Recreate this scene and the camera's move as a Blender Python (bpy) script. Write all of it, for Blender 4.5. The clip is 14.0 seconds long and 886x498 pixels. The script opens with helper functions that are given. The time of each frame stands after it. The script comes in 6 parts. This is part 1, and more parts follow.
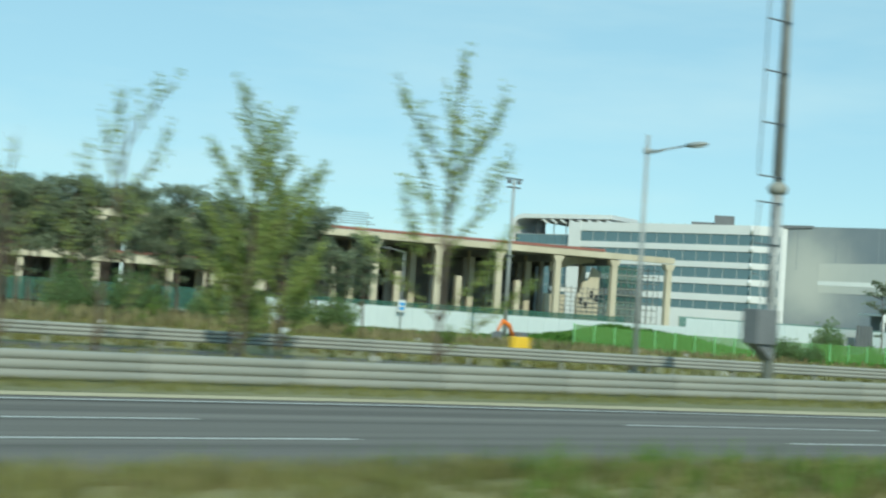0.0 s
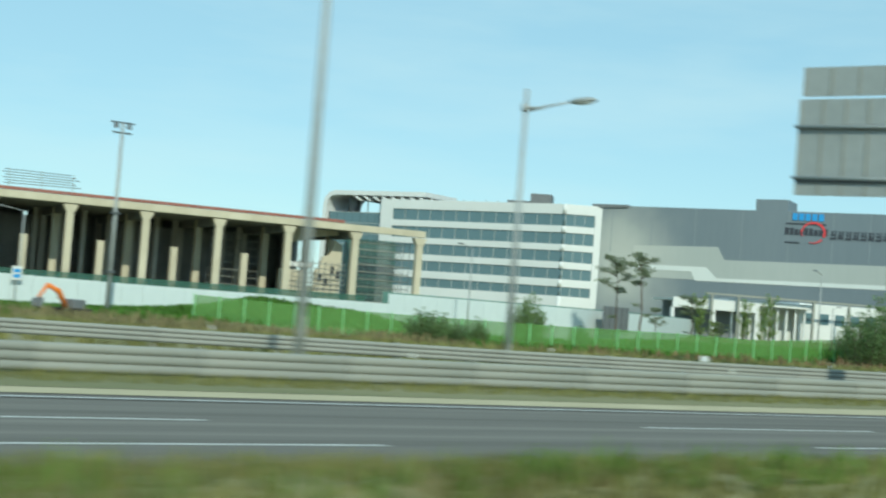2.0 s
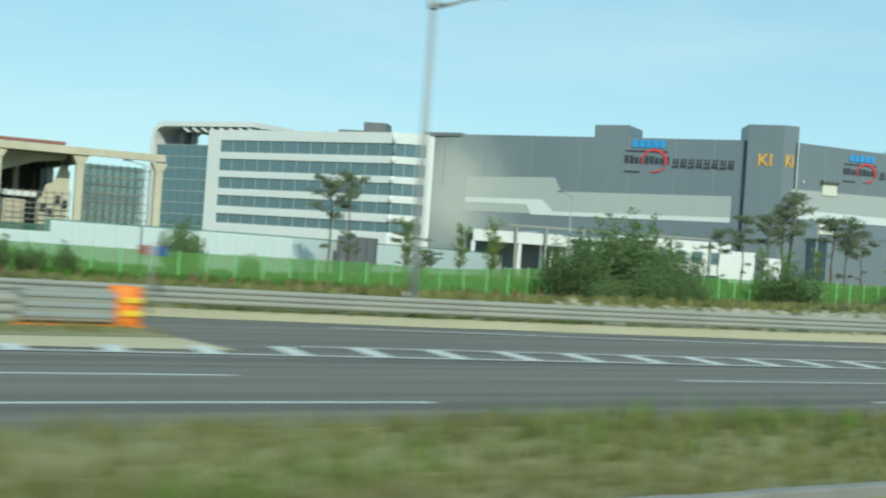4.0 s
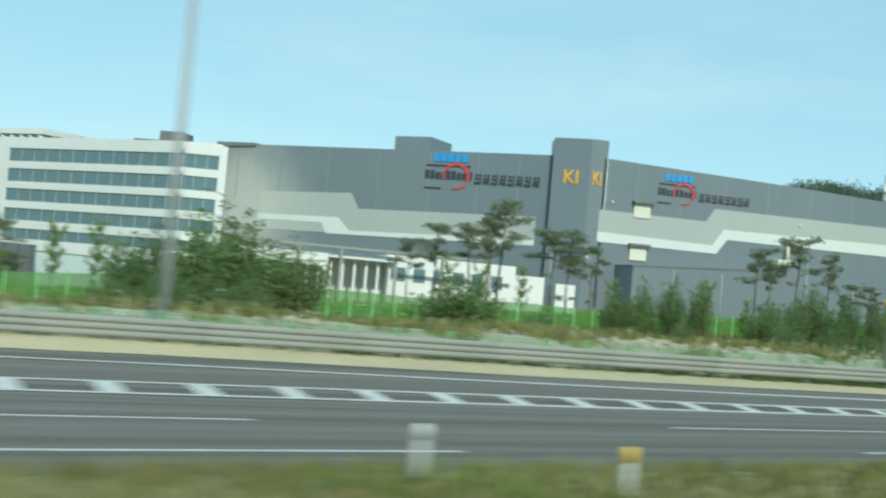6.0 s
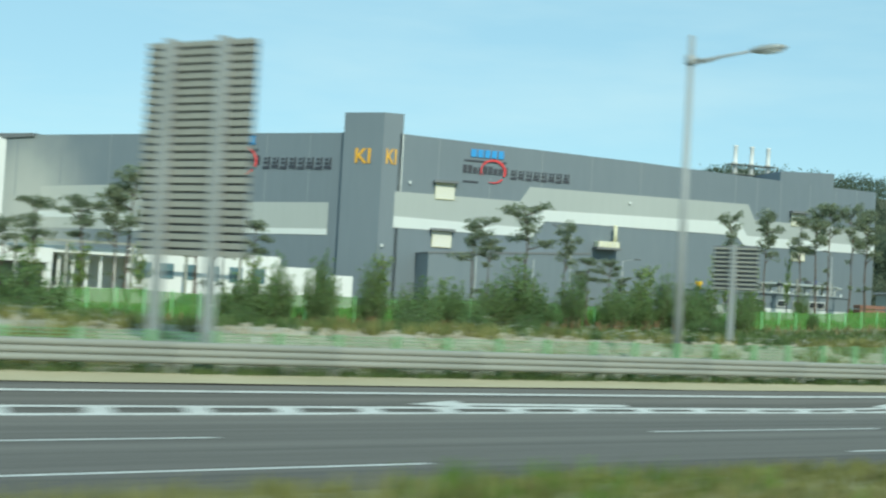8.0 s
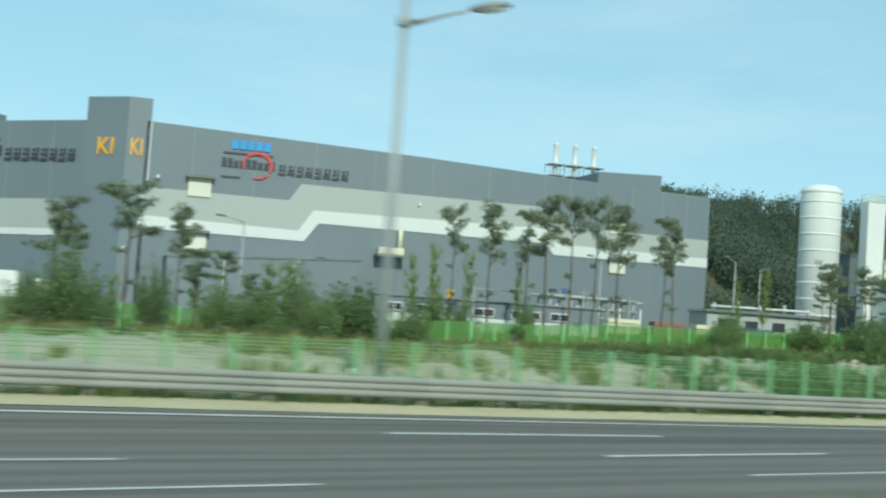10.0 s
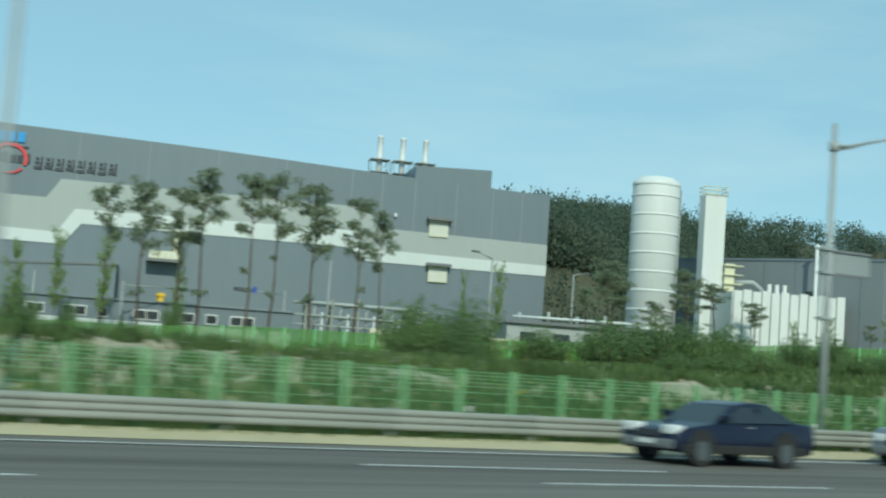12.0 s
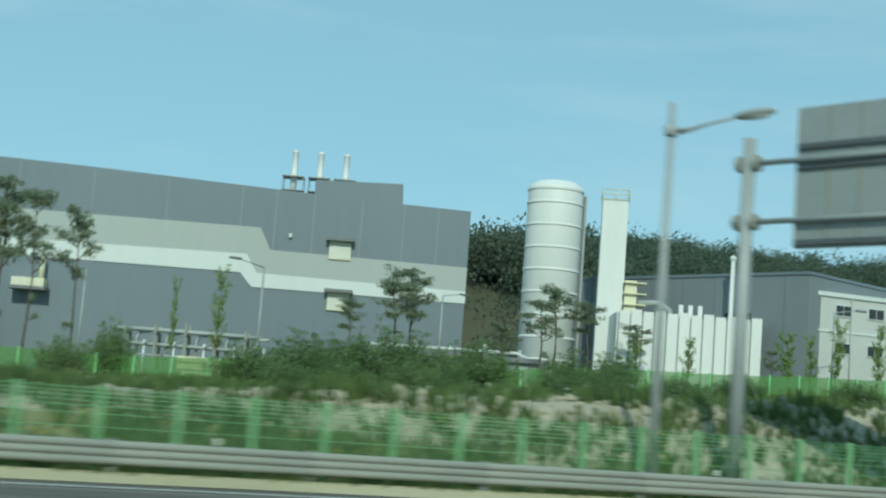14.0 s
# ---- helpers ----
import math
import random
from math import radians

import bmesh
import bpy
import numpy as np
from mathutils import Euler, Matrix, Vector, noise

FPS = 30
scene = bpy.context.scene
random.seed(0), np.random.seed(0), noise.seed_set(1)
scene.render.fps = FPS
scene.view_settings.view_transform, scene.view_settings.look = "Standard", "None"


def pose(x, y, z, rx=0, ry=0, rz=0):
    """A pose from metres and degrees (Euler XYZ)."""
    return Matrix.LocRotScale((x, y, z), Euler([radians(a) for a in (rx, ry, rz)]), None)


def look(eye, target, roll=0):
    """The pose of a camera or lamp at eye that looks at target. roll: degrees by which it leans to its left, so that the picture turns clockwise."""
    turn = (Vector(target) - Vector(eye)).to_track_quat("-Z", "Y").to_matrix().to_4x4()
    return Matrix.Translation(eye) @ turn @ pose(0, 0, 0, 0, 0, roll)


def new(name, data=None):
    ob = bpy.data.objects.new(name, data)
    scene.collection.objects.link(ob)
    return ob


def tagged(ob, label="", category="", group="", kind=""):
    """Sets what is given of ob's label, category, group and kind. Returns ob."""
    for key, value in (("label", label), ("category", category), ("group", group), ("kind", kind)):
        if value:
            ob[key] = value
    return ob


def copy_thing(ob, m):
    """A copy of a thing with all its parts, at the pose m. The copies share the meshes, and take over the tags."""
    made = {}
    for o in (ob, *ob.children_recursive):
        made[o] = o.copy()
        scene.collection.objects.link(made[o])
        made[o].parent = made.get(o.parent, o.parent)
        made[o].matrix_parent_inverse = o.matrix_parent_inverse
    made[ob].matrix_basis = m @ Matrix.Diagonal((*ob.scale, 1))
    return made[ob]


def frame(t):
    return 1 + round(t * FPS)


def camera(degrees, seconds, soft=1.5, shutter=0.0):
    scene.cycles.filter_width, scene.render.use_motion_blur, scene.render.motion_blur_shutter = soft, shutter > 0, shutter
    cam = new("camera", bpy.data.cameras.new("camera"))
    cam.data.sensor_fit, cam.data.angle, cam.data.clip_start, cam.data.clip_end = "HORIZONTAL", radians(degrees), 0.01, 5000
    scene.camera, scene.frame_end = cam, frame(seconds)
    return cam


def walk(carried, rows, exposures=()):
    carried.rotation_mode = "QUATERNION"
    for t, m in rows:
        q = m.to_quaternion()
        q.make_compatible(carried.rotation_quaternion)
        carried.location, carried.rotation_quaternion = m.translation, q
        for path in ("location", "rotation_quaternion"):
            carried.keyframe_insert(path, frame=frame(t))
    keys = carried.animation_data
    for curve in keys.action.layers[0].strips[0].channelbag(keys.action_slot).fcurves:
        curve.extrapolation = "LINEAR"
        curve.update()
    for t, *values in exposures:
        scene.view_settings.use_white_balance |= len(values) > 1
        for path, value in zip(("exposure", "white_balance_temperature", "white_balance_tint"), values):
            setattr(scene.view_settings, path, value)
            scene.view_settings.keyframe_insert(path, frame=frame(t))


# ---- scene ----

# camera: seconds, metres along the road, degrees turned towards +x from +y, pitch up, lean
cam = camera(35.0, 14.0, soft=2.2, shutter=0.6)
EYE = 2.15
PATH = [
    (0, 0.00, 33.67, 2.41, 3.86),
    (0.5, 8.26, 34.08, 2.35, 4.47),
    (1, 16.55, 35.03, 2.31, 4.28),
    (1.5, 24.85, 35.71, 2.44, 4.54),
    (2, 33.17, 35.93, 2.29, 4.43),
    (2.5, 41.51, 36.87, 1.39, 3.51),
    (3, 49.87, 36.89, 0.19, 3.78),
    (5.5, 91.95, 37.07, 1.10, 4.88),
    (6, 100.42, 37.74, 1.94, 5.14),
    (6.5, 108.91, 37.68, 1.02, 4.08),
    (7, 117.42, 37.11, 2.20, 4.93),
    (7.5, 125.95, 37.48, 2.11, 3.21),
    (8, 134.49, 37.53, 2.39, 3.21),
    (10.5, 177.51, 36.78, 3.81, 4.04),
    (11, 186.17, 36.21, 4.20, 3.49),
    (11.5, 194.85, 35.25, 5.32, 3.04),
    (12, 203.55, 33.79, 4.90, 4.10),
    (12.5, 212.27, 32.78, 5.69, 3.81),
    (13, 221.00, 31.09, 5.84, 4.34),
    (13.5, 229.76, 27.54, 6.45, 6.45),
    (14, 238.53, 23.94, 6.84, 4.41),
]


def seat(along, turn, pitch, lean):
    a, p = radians(turn), radians(pitch)
    eye = Vector((along, 0.0, EYE))
    return look(eye, eye + Vector((math.sin(a) * math.cos(p), math.cos(a) * math.cos(p), math.sin(p))), lean)


walk(cam, [(t, seat(x, a, p, r)) for t, x, a, p, r in PATH], [(0.0, 0.14, 6500, -10), (5.0, 0.16, 6550, -9), (8.0, 0.20, 6550, -9), (11.0, 0.10, 6500, -10), (12.0, -0.04, 6400, -12), (12.5, -0.04, 6300, -13), (14.0, -0.12, 6250, -15)])

# ---- light ----
world = bpy.data.worlds.new("world")
scene.world = world
world.use_nodes = True
wn, wl = world.node_tree.nodes, world.node_tree.links
sky = wn.new("ShaderNodeTexSky")
sky.sky_type, sky.sun_disc = "NISHITA", False
SUN_EL, SUN_AZ = radians(34), radians(204)
sky.sun_elevation, sky.sun_rotation = SUN_EL, SUN_AZ
sky.air_density, sky.dust_density, sky.ozone_density = 0.9, 0.0, 2.2
# thin high haze over the whole sky, with faint drawn-out wisps in it
veil, wisp = wn.new("ShaderNodeMix"), wn.new("ShaderNodeMix")
veil.data_type = wisp.data_type = "RGBA"
veil.inputs["Factor"].default_value = 0.62
veil.inputs["B"].default_value = (3.85, 6.2, 8.1, 1)
wl.new(sky.outputs[0], veil.inputs["A"])
wtc, wmp, wnz, wrg = wn.new("ShaderNodeTexCoord"), wn.new("ShaderNodeMapping"), wn.new("ShaderNodeTexNoise"), wn.new("ShaderNodeMapRange")
wmp.inputs["Scale"].default_value = (1.6, 1.6, 9.0)
wmp.inputs["Rotation"].default_value = (0.10, -0.06, 0.3)
wnz.inputs["Scale"].default_value, wnz.inputs["Detail"].default_value, wnz.inputs["Roughness"].default_value = 1.7, 6, 0.55
wrg.inputs["From Min"].default_value, wrg.inputs["From Max"].default_value, wrg.inputs["To Max"].default_value = 0.46, 0.78, 0.42
wl.new(wtc.outputs["Generated"], wmp.inputs[0])
wl.new(wmp.outputs[0], wnz.inputs["Vector"])
wl.new(wnz.outputs[0], wrg.inputs["Value"])
wl.new(wrg.outputs[0], wisp.inputs["Factor"])
wl.new(veil.outputs["Result"], wisp.inputs["A"])
wisp.inputs["B"].default_value = (6.3, 7.5, 8.4, 1)
wl.new(wisp.outputs["Result"], wn["Background"].inputs[0])
wn["Background"].inputs[1].default_value = 0.106
sun = new("sun", bpy.data.lights.new("sun", "SUN"))
sun.data.energy, sun.data.angle, sun.data.color = 2.9, radians(0.5), (1.0, 0.93, 0.84)
to_sun = Vector((math.sin(SUN_AZ) * math.cos(SUN_EL), math.cos(SUN_AZ) * math.cos(SUN_EL), math.sin(SUN_EL)))
sun.matrix_world = look(to_sun * 300, (0, 0, 0))
scene.view_settings.exposure = 0.0

# ---- materials ----
def material(name, dark, light, scale=1.0, rough=0.7, metal=0.0, bump=0.0, fine=8.0, stretch=(1, 1, 1), spread=0.0, spec=0.5, space="Object"):
    """Two scales of noise between two colours, with relief; spread: how much one object differs from the next."""
    m = bpy.data.materials.new(name)
    m.use_nodes = True
    n, l = m.node_tree.nodes, m.node_tree.links
    p = n["Principled BSDF"]
    p.inputs["Roughness"].default_value, p.inputs["Metallic"].default_value = rough, metal
    p.inputs["Specular IOR Level"].default_value = spec
    tc, mp = n.new("ShaderNodeTexCoord"), n.new("ShaderNodeMapping")
    mp.inputs["Scale"].default_value = stretch
    l.new(tc.outputs[space], mp.inputs[0])
    big, small, mix, ramp = n.new("ShaderNodeTexNoise"), n.new("ShaderNodeTexNoise"), n.new("ShaderNodeMath"), n.new("ShaderNodeMix")
    big.inputs["Scale"].default_value, small.inputs["Scale"].default_value = scale, scale * fine
    big.inputs["Detail"].default_value = small.inputs["Detail"].default_value = 4
    for q in (big, small):
        l.new(mp.outputs[0], q.inputs["Vector"])
    mix.operation = "MULTIPLY_ADD"
    l.new(small.outputs[0], mix.inputs[0])
    mix.inputs[1].default_value = 0.5
    half = n.new("ShaderNodeMath")
    half.operation = "MULTIPLY_ADD"
    half.inputs[1].default_value, half.inputs[2].default_value = 1.1, -0.3
    l.new(big.outputs[0], half.inputs[0])
    l.new(half.outputs[0], mix.inputs[2])
    last = mix.outputs[0]
    if spread:
        info, add = n.new("ShaderNodeObjectInfo"), n.new("ShaderNodeMath")
        add.operation = "MULTIPLY_ADD"
        add.inputs[1].default_value = spread
        l.new(info.outputs["Random"], add.inputs[0])
        l.new(last, add.inputs[2])
        last = add.outputs[0]
    ramp.data_type = "RGBA"
    ramp.inputs["A"].default_value, ramp.inputs["B"].default_value = (*dark, 1), (*light, 1)
    l.new(last, ramp.inputs["Factor"])
    l.new(ramp.outputs["Result"], p.inputs["Base Color"])
    if bump:
        b = n.new("ShaderNodeBump")
        b.inputs["Strength"].default_value, b.inputs["Distance"].default_value = bump, 0.02
        l.new(mix.outputs[0], b.inputs["Height"])
        l.new(b.outputs[0], p.inputs["Normal"])
    return m


def leafy(name, dark, light, scale=0.6, vary=0.35, spread=0.0):
    """Leaves: colour differs from clump to clump and lets some light through."""
    m = material(name, dark, light, scale, rough=0.6, spec=0.25, spread=spread)
    n, l = m.node_tree.nodes, m.node_tree.links
    p, geo, hsv = n["Principled BSDF"], n.new("ShaderNodeNewGeometry"), n.new("ShaderNodeHueSaturation")
    src = p.inputs["Base Color"].links[0].from_socket
    rng = n.new("ShaderNodeMapRange")
    rng.inputs["To Min"].default_value, rng.inputs["To Max"].default_value = 1 - vary, 1 + vary
    l.new(geo.outputs["Random Per Island"], rng.inputs["Value"])
    l.new(rng.outputs[0], hsv.inputs["Value"])
    l.new(src, hsv.inputs["Color"])
    l.new(hsv.outputs[0], p.inputs["Base Color"])
    t, mx = n.new("ShaderNodeBsdfTranslucent"), n.new("ShaderNodeMixShader")
    mx.inputs[0].default_value = 0.45
    l.new(hsv.outputs[0], t.inputs[0])
    l.new(p.outputs[0], mx.inputs[1])
    l.new(t.outputs[0], mx.inputs[2])
    l.new(mx.outputs[0], n["Material Output"].inputs[0])
    return m


ASPHALT = material("asphalt", (0.048, 0.046, 0.043), (0.275, 0.26, 0.235), 0.9, 0.9, bump=0.3, fine=40, stretch=(0.012, 1.2, 1), spec=0.15)
PAINT = material("road paint", (0.42, 0.42, 0.40), (0.74, 0.74, 0.71), 2.0, 0.6)
SAND = material("dusty concrete", (0.38, 0.335, 0.21), (0.55, 0.49, 0.33), 0.4, 0.95, bump=0.5)
CONCRETE = material("concrete", (0.36, 0.35, 0.32), (0.52, 0.50, 0.46), 0.8, 0.85, bump=0.3)
KERB = material("kerb stone", (0.17, 0.165, 0.15), (0.28, 0.27, 0.25), 1.5, 0.85, bump=0.3, spread=0.2)
GALV = material("galvanised steel", (0.23, 0.24, 0.215), (0.33, 0.335, 0.30), 0.8, 0.75, 0.05, spread=0.12)
POLE = material("painted grey pole", (0.29, 0.31, 0.31), (0.39, 0.41, 0.41), 0.8, 0.5, 0.1)
SOIL = material("rough verge soil", (0.13, 0.145, 0.06), (0.29, 0.26, 0.14), 0.09, 0.95, bump=0.6, fine=14)
GREYCLAD = material("grey metal cladding", (0.135, 0.17, 0.20), (0.19, 0.225, 0.255), 0.05, 0.42, 0.0, fine=30, stretch=(1, 1, 0.15))
MIDCLAD = material("pale grey cladding", (0.34, 0.37, 0.36), (0.42, 0.45, 0.44), 0.05, 0.45, fine=30, stretch=(1, 1, 0.15))
LIGHTCLAD = material("white cladding", (0.56, 0.60, 0.60), (0.68, 0.71, 0.70), 0.05, 0.45, fine=30, stretch=(1, 1, 0.15))
WHITE = material("white wall panel", (0.62, 0.64, 0.64), (0.76, 0.77, 0.77), 0.1, 0.5, fine=20)
CREAM = material("stained cream concrete", (0.42, 0.37, 0.27), (0.66, 0.61, 0.48), 0.35, 0.85, fine=9, stretch=(1, 1, 0.4))
RUSTRED = material("red edge trim", (0.24, 0.09, 0.07), (0.36, 0.15, 0.12), 0.5, 0.75)
RUSSETBOARD = material("weathered red-brown boards", (0.22, 0.11, 0.08), (0.32, 0.17, 0.12), 0.8, 0.8)
GRASS = leafy("grass", (0.18, 0.185, 0.06), (0.35, 0.335, 0.13), 0.3)
WEED = leafy("fresh weeds", (0.11, 0.19, 0.035), (0.22, 0.32, 0.07), 0.3)
BANKWEED = leafy("bank weeds", (0.085, 0.14, 0.05), (0.18, 0.235, 0.085), 0.3)
LAWN = leafy("lawn", (0.075, 0.175, 0.03), (0.15, 0.29, 0.055), 0.2)
STRAW = leafy("straw", (0.20, 0.17, 0.08), (0.36, 0.31, 0.16), 0.3)
RUSSET = leafy("russet weeds", (0.20, 0.13, 0.07), (0.32, 0.22, 0.12), 0.3)
PALEBLOOM = leafy("pale bloom", (0.36, 0.37, 0.30), (0.60, 0.60, 0.52), 0.8)
FORESTFLOOR = material("leaf litter", (0.055, 0.068, 0.042), (0.11, 0.105, 0.065), 0.08, 0.95, bump=0.6, fine=12)
STONE = material("rubble stone", (0.22, 0.205, 0.145), (0.52, 0.48, 0.375), 0.6, 0.9, bump=0.5)
GOLDBLOOM = leafy("ochre bloom", (0.40, 0.28, 0.06), (0.60, 0.45, 0.12), 0.8)
PINE = leafy("pine needles", (0.165, 0.205, 0.14), (0.28, 0.32, 0.20), 0.5, 0.25, 0.15)
BUSHGREEN = leafy("bush leaves", (0.09, 0.165, 0.07), (0.215, 0.31, 0.12), 0.4, 0.25, 0.35)
WHIPLEAF = leafy("yellow-green leaves", (0.24, 0.31, 0.08), (0.40, 0.45, 0.16), 0.6)
YOUNGLEAF = leafy("young leaves", (0.17, 0.26, 0.07), (0.32, 0.40, 0.14), 0.6)
WOODLAND = leafy("woodland leaves", (0.07, 0.115, 0.085), (0.17, 0.195, 0.13), 0.05, 0.14)
BARK = material("bark", (0.07, 0.05, 0.04), (0.17, 0.13, 0.10), 3.0, 0.95, bump=0.6, stretch=(1, 1, 0.3))
DARKSTEEL = material("dark steel", (0.09, 0.10, 0.11), (0.16, 0.17, 0.18), 1.0, 0.5, 0.4)
BOXGREY = material("grey box paint", (0.12, 0.13, 0.14), (0.20, 0.21, 0.22), 0.8, 0.55)
SIGNBACK = material("aluminium sign back", (0.29, 0.315, 0.31), (0.40, 0.42, 0.415), 0.4, 0.5, 0.35)
ORANGE = material("orange plastic", (0.75, 0.17, 0.02), (0.90, 0.26, 0.03), 2.0, 0.55)
YELLOW = material("yellow paint", (0.75, 0.45, 0.03), (0.88, 0.58, 0.06), 2.0, 0.5)
LETTERYELLOW = material("yellow letters", (0.70, 0.36, 0.03), (0.80, 0.44, 0.05), 2.0, 0.5)
LETTERBLUE = material("blue letters", (0.03, 0.26, 0.62), (0.05, 0.34, 0.72), 2.0, 0.5)
LETTERDARK = material("dark letters", (0.03, 0.035, 0.05), (0.05, 0.055, 0.07), 2.0, 0.5)
LETTERRED = material("red letters", (0.60, 0.04, 0.05), (0.70, 0.06, 0.07), 2.0, 0.5)
RED = material("red paint", (0.45, 0.04, 0.03), (0.55, 0.07, 0.05), 1.0, 0.45)
BLUE = material("blue paint", (0.03, 0.08, 0.40), (0.05, 0.12, 0.50), 1.0, 0.45)
FENCEGREEN = material("green fence post", (0.15, 0.33, 0.14), (0.26, 0.45, 0.23), 0.8, 0.5, spread=0.25)
CREAMPAINT = material("cream paint", (0.62, 0.60, 0.42), (0.74, 0.71, 0.52), 1.0, 0.5)
SOFFIT = material("dark concrete", (0.15, 0.16, 0.17), (0.30, 0.31, 0.31), 0.5, 0.95)
HOARD = material("pale blue hoarding", (0.52, 0.60, 0.62), (0.66, 0.73, 0.74), 0.3, 0.5, spread=0.15)
DARKGLASS = material("dark opening", (0.02, 0.024, 0.028), (0.05, 0.055, 0.06), 0.5, 0.25)
CARBLUE = material("dark blue car paint", (0.010, 0.014, 0.035), (0.014, 0.02, 0.05), 2.0, 0.25, 0.3)
CARSILVER = material("silver blue car paint", (0.19, 0.22, 0.26), (0.24, 0.27, 0.31), 2.0, 0.3, 0.4)
TANKWHITE = material("white tank paint", (0.64, 0.66, 0.65), (0.77, 0.78, 0.77), 0.4, 0.5, fine=12, stretch=(1, 1, 0.2))
SHEDCLAD = material("shed cladding", (0.16, 0.185, 0.205), (0.215, 0.24, 0.255), 0.08, 0.5, fine=30, stretch=(1, 1, 0.15))
PLASTER = material("pale grey render", (0.44, 0.46, 0.45), (0.56, 0.57, 0.55), 0.2, 0.8, fine=14)
JOINT = material("weathered joint strip", (0.20, 0.235, 0.26), (0.26, 0.295, 0.315), 0.4, 0.6)
RUBBER = material("rubber", (0.012, 0.012, 0.012), (0.03, 0.03, 0.03), 3.0, 0.85)


def glare_painted(m, centre, reach, tint, most):
    """A pale glare painted into the cladding colour round one place, thinning out unevenly."""
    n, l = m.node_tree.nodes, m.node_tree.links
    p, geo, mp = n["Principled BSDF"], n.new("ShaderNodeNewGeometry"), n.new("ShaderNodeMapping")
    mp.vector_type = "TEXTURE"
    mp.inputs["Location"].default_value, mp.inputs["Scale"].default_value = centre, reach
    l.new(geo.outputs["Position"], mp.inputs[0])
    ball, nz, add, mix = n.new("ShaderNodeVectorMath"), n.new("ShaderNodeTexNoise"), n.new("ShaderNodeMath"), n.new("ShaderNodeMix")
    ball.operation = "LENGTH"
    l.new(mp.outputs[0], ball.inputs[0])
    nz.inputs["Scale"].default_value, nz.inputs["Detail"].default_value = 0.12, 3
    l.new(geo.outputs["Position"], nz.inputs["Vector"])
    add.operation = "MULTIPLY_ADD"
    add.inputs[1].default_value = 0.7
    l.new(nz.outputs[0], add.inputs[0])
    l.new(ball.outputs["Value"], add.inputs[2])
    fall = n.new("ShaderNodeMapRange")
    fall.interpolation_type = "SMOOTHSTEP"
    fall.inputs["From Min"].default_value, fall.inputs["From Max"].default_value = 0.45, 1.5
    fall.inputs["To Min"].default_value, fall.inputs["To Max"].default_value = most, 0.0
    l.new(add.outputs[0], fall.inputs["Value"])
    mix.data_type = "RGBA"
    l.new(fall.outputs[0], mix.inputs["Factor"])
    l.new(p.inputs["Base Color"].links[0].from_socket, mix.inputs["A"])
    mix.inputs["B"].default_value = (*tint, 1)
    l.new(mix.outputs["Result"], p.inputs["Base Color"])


# reflected glare on the left front's far end, put into both cladding colours
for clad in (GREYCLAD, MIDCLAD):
    glare_painted(clad, (204.5, 182.0, 12.0), (7.5, 13.0, 13.0), (0.50, 0.51, 0.47), 0.85)


def glassy(name, tint, rough=0.08, spec=1.0):
    m = material(name, tuple(c * 0.8 for c in tint), tint, 0.15, rough, spec=spec)
    return m


BANDGLASS = glassy("blue-green window glass", (0.11, 0.19, 0.22), 0.12)
CARGLASS = glassy("car glass", (0.015, 0.02, 0.025), 0.05)


def netting(name, dark, light, gap):
    """Fine wire mesh: part of the light passes between the wires."""
    m = material(name, dark, light, 0.6, 0.6)
    n, l = m.node_tree.nodes, m.node_tree.links
    mx, tr = n.new("ShaderNodeMixShader"), n.new("ShaderNodeBsdfTransparent")
    mx.inputs[0].default_value = gap
    l.new(n["Principled BSDF"].outputs[0], mx.inputs[1])
    l.new(tr.outputs[0], mx.inputs[2])
    l.new(mx.outputs[0], n["Material Output"].inputs[0])
    return m


MESHFAR = netting("green fence mesh", (0.075, 0.215, 0.04), (0.155, 0.335, 0.085), 0.48)
MESHNEAR = netting("green wire mesh", (0.09, 0.24, 0.09), (0.15, 0.33, 0.15), 0.89)
NETPALE = netting("dull green netting", (0.10, 0.24, 0.20), (0.17, 0.33, 0.28), 0.35)
NETGREEN = netting("dark green netting", (0.03, 0.11, 0.085), (0.06, 0.17, 0.13), 0.45)

# ---- tools ----
def bm_box(bm, x0, x1, y0, y1, z0, z1, bevel=0.0):
    v = [bm.verts.new((x, y, z)) for z in (z0, z1) for x, y in ((x0, y0), (x1, y0), (x1, y1), (x0, y1))]
    fs = [bm.faces.new([v[i] for i in q]) for q in ((3, 2, 1, 0), (4, 5, 6, 7), (0, 1, 5, 4), (1, 2, 6, 5), (2, 3, 7, 6), (3, 0, 4, 7))]
    if bevel:
        bmesh.ops.bevel(bm, geom=list({e for f in fs for e in f.edges}), offset=bevel, segments=2, affect="EDGES", profile=0.6)
    return bm


def bm_tube(bm, a, b, r0, r1=None, n=10, caps=True):
    a, b = Vector(a), Vector(b)
    r1 = r0 if r1 is None else r1
    q = (b - a).to_track_quat("Z", "Y").to_matrix()
    rings = []
    for c, r in ((a, r0), (b, r1)):
        rings.append([bm.verts.new(c + q @ Vector((r * math.cos(k * math.tau / n), r * math.sin(k * math.tau / n), 0))) for k in range(n)])
    for k in range(n):
        f = bm.faces.new((rings[0][k], rings[0][(k + 1) % n], rings[1][(k + 1) % n], rings[1][k]))
        f.smooth = True
    if caps:
        bm.faces.new(rings[0][::-1])
        bm.faces.new(rings[1])
    return bm


